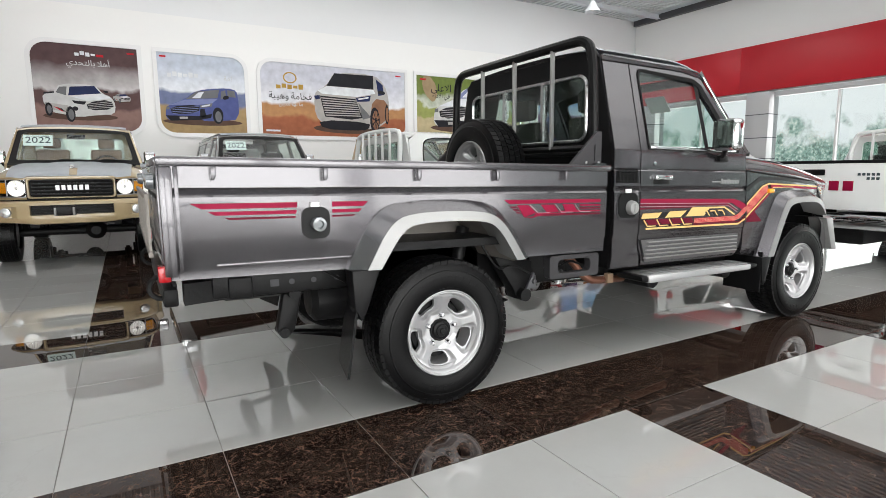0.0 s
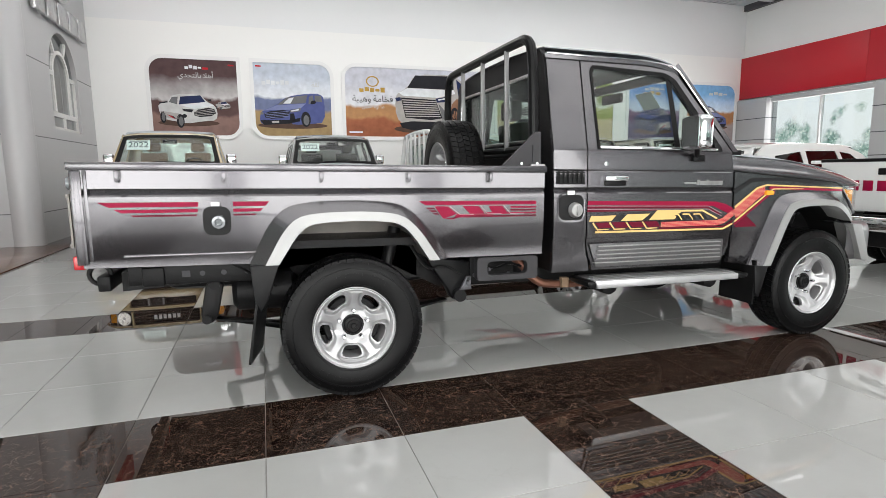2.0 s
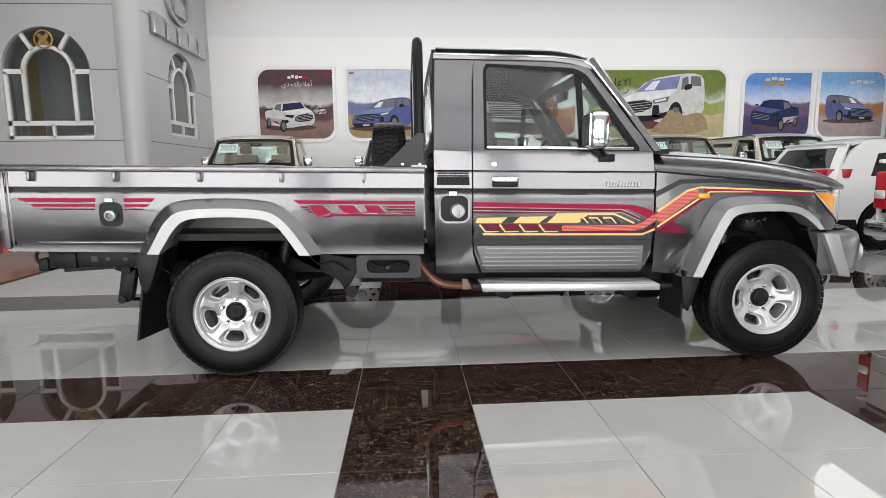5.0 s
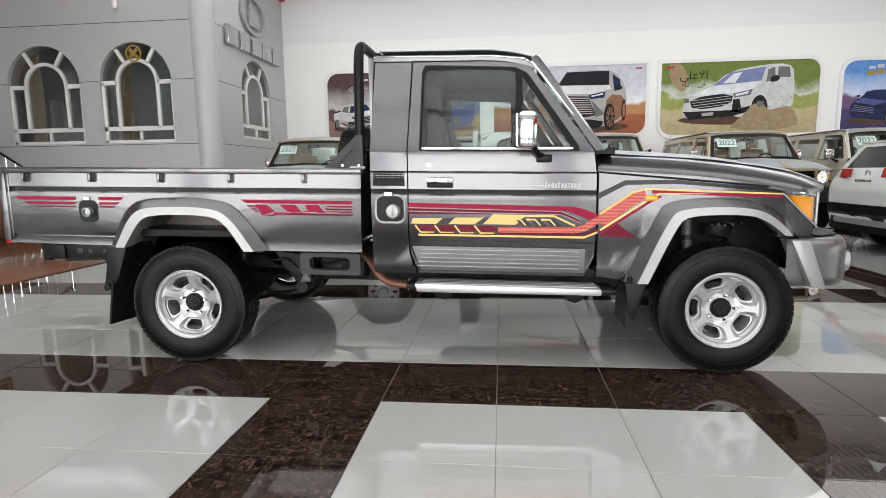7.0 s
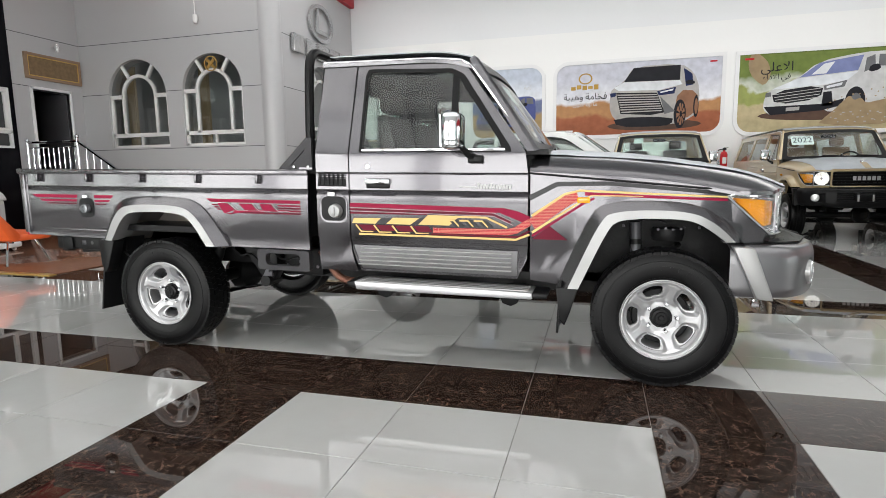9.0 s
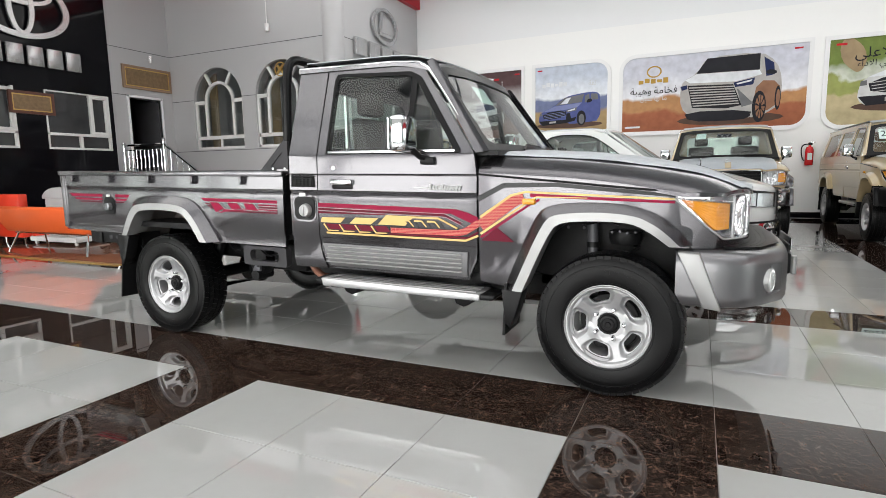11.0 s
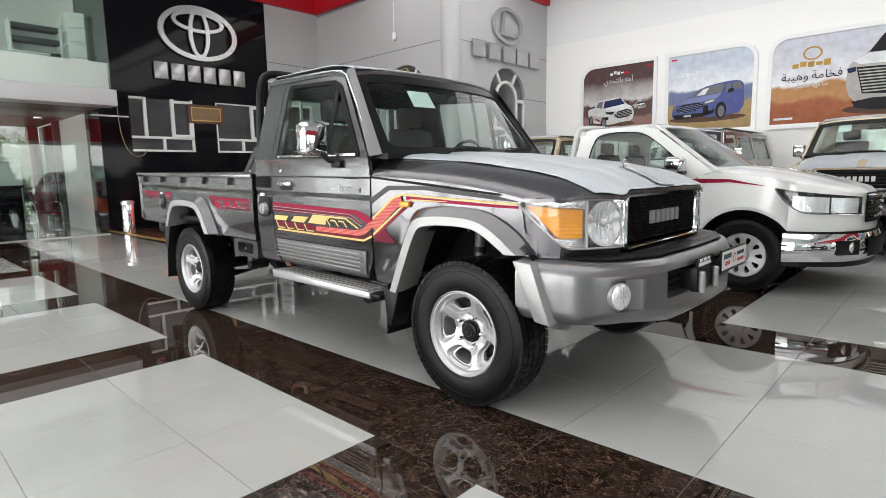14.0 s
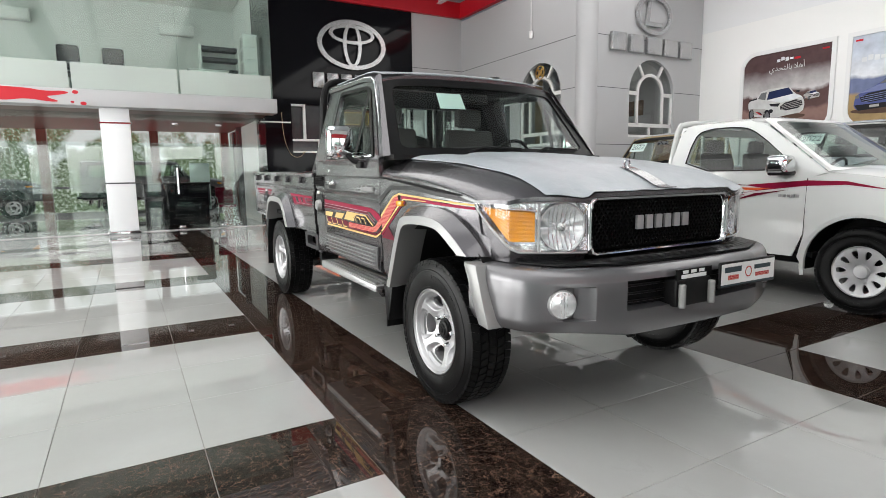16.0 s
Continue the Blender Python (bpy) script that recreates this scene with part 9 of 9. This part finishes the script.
part("ring", Tube([(-4.44 + 0.16 * math.cos(a), BLK_Y + 0.02, 3.74 + 0.16 * math.sin(a)) for a in span(0, 2 * math.pi, 24)[:-1]], 0.015, 6, closed=True), M["gold"], fn)
part("hub", Lathe([(0.05, -0.02), (0.05, 0.03), (0.0, 0.035)], "y", (-4.44, BLK_Y + 0.02, 3.74), 16), M["gold"], fn)
for k in range(4):
    a = radians(45 + 90 * k)
    part("blade", Box(-0.02, 0.13, -0.004, 0.004, -0.035, 0.035), M["gold"], fn).matrix_local = Matrix.Translation((-4.44, BLK_Y + 0.02, 3.74)) @ Matrix.Rotation(a, 4, "Y")

# ---- landing with steel railing before the doorway ----
pf = setting("landing", Box(LEFT, -6.65, 8.75, BLK_Y, 0.012, 1.10, bev=0.01), M["tile_brown"], "brown tiled landing before the doorway", "landing")
for k in range(6):
    setting("step_%d" % (k + 1), Box(-6.65 + 0.28 * k, -6.37 + 0.28 * k, 8.85, BLK_Y, 0.012, 1.10 - 0.18 * (k + 1) + 0.005, bev=0.008), M["tile_brown"], "brown tiled stair step", "step")
rl = thing("railing", "chrome baluster railing round the landing and stair", "railing")


def post(x, y, z0, z1, r=0.03):
    part("post", Lathe([(0, z0), (r, z0), (r, z1), (r * 1.5, z1 + 0.01), (r * 1.4, z1 + 0.05), (0, z1 + 0.08)], "z", (x, y, 0), 14), M["chrome"], rl)


post(-6.72, 8.82, 1.10, 2.05)
post(LEFT + 0.06, 8.82, 1.10, 2.0)
post(-5.0, 8.82, 0.02, 0.95)
part("handrail", Tube([(LEFT + 0.06, 8.82, 1.98), (-6.72, 8.82, 1.98)], 0.028), M["chrome"], rl)
part("handrail", Tube([(-6.72, 8.82, 1.98), (-5.0, 8.82, 0.90)], 0.028), M["chrome"], rl)
part("lower_rail", Tube([(LEFT + 0.06, 8.82, 1.86), (-6.72, 8.82, 1.86)], 0.014), M["chrome"], rl)
for k in range(9):
    x = LEFT + 0.22 + 0.145 * k
    part("baluster", Lathe([(0.012, 1.10), (0.012, 1.35), (0.022, 1.45), (0.022, 1.52), (0.012, 1.62), (0.012, 1.86)], "z", (x, 8.82, 0), 10), M["chrome"], rl)
for k in range(8):
    x = -6.5 + 0.19 * k
    zt = 1.98 - (x + 6.72) * 0.628
    part("baluster", Lathe([(0.012, zt - 0.92), (0.012, zt - 0.6), (0.022, zt - 0.5), (0.022, zt - 0.42), (0.012, zt - 0.3), (0.012, zt)], "z", (x, 8.82, 0), 10), M["chrome"], rl)

# brown tiled zone beside the black wall
bz = setting("brown_floor", Box(LEFT, -2.25, 4.42, BLK_Y, 0.0, 0.010, bev=0.002), M["tile_brown"], "red brown tiled floor zone before the black wall", "floor")
setting("floor_strip", Box(LEFT, -2.25, 4.33, 4.418, 0.0, 0.012), M["gold"], "thin pale edging strip of the brown floor", "trim")

# ---- small furniture ----
lg = thing("lounge_bench", "orange upholstered lounge bench on splayed chrome legs", "bench")
part("backrest", Prism([(4.47, 0.735), (4.52, 0.775), (4.57, 0.765), (4.86, 0.42), (4.80, 0.34), (4.72, 0.35)], "x", -5.50, -3.32, bev=0.025), M["orange_plastic"], lg)
part("seat", Prism([(4.79, 0.34), (4.84, 0.435), (5.30, 0.455), (5.34, 0.40), (5.28, 0.34)], "x", -5.46, -3.36, bev=0.025), M["orange_plastic"], lg)
part("seat_rail", Tube([(-5.40, 4.80, 0.33), (-3.42, 4.80, 0.33)], 0.016), M["chrome"], lg)
for x in (-5.30, -3.52):
    for y, d in ((4.80, -0.13), (5.18, 0.10)):
        part("leg", Tube([(x, y, 0.345), (x + (0.12 if x > -4 else -0.12), y + d, 0.012)], 0.015, 8), M["chrome"], lg)
gd = thing("grey_pedestal", "pale grey rounded pedestal desk on small castors", "pedestal")
part("base_plate", Prism([(-6.20, 5.42), (-4.85, 5.42), (-5.0, 6.10), (-6.05, 6.10)], "z", 0.075, 0.16, bev=0.015), M["wall_grey"], gd)
part("body", Prism([(-5.88, 5.55), (-5.05, 5.55), (-5.05, 5.95), (-5.88, 5.95)], "z", 0.155, 0.86, bev=0.05), M["alu_panel"], gd)
part("rounded_top", Prism([(-5.47 + 0.43 * math.cos(q), 0.84 + 0.20 * math.sin(q)) for q in span(0, math.pi, 14)], "y", 5.53, 5.97, bev=0.012), M["alu_panel"], gd)
for x, y in ((-6.10, 5.48), (-4.95, 5.48), (-5.95, 6.04), (-5.1, 6.04)):
    part("castor", Lathe([(0, -0.02), (0.03, -0.018), (0.034, 0.0), (0.03, 0.018), (0, 0.02)], "y", (x, y, 0.046), 14), M["white_gloss"], gd)
rc = thing("armchair", "boxy bright red armchair beside the grey pedestal", "armchair")
part("seat", Box(-6.98, -6.22, 5.45, 6.15, 0.14, 0.44, bev=0.03), M["red_plastic"], rc)
part("backrest", Box(-7.0, -6.20, 5.30, 5.46, 0.14, 0.93, bev=0.025), M["red_plastic"], rc)
for x in (-7.06, -6.22):
    part("armrest", Box(x, x + 0.10, 5.46, 6.15, 0.14, 0.64, bev=0.02), M["red_plastic"], rc)
for x in (-6.9, -6.3):
    for y in (5.4, 6.08):
        part("leg", Lathe([(0, 0.012), (0.02, 0.012), (0.025, 0.145), (0, 0.145)], "z", (x, y, 0), 10), M["chrome"], rc)
bn = thing("waste_bin", "round polished steel waste bin by the glass", "bin")
part("body", Lathe([(0.125, 0.0), (0.13, 0.02), (0.13, 0.62), (0.125, 0.63)], "z", (-7.1, 4.45, 0.012), 28), M["chrome"], bn)
part("lid_ring", Lathe([(0.135, 0.63), (0.135, 0.70), (0.10, 0.71), (0.09, 0.66)], "z", (-7.1, 4.45, 0.012), 28), M["brushed"], bn)
fx = thing("fire_extinguisher", "red fire extinguisher with black hose on the wall", "fire extinguisher")
fx.location = (SX(7.05), BACK - 0.10, 1.20)
part("cylinder", Lathe([(0.0, 0.0), (0.075, 0.0), (0.082, 0.015), (0.082, 0.34), (0.06, 0.40), (0.025, 0.42), (0.025, 0.45), (0, 0.45)], "z", (0, 0, 0), 22), M["ext_red"], fx)
part("label", Box(-0.045, 0.045, -0.0845, -0.078, 0.12, 0.27), M["white_gloss"], fx)
part("valve", Box(-0.03, 0.05, -0.02, 0.02, 0.44, 0.50, bev=0.008), M["plastic"], fx)
part("lever", Box(-0.02, 0.11, -0.012, 0.012, 0.50, 0.515), M["chrome"], fx)
part("hose", Tube(soften([(-0.03, 0, 0.47), (-0.13, -0.02, 0.46), (-0.17, -0.03, 0.36), (-0.14, -0.02, 0.16), (-0.09, 0, 0.10)], 2), 0.013), M["plastic"], fx)
part("bracket", Box(-0.04, 0.04, 0.07, 0.099, 0.18, 0.30), M["steel_dark"], fx)
hb = thing("hanging_cable", "loose pale cable hanging on the black wall", "cable")
part("cable", Tube(soften([(LEFT + 0.03, 4.75, 2.9), (LEFT + 0.03, 4.78, 2.2), (LEFT + 0.04, 4.95, 1.75), (LEFT + 0.04, 5.2, 1.72), (LEFT + 0.03, 5.35, 1.9)], 2), 0.009, 6), M["curtain"], hb)

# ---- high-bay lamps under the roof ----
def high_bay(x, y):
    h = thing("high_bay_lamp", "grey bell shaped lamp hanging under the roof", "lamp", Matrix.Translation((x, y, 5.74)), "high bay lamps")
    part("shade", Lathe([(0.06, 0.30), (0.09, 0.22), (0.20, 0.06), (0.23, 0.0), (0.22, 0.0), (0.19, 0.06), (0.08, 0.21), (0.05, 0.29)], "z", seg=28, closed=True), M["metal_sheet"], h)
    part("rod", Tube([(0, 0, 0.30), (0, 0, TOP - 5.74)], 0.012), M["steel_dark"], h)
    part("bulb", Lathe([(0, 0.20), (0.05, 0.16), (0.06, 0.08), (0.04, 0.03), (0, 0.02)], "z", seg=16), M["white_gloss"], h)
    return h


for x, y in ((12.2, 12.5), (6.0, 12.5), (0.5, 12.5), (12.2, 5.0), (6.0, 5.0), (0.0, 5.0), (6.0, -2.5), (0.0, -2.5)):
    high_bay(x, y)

# ---- floor tiles, the near ones singly ----
for i in near_i:
    for j in near_j:
        k = is_dark(i, j)
        t = part("tile", TILES[k], None, floor)
        t.location = (PX + i * TX, PY + j * TY, 0)
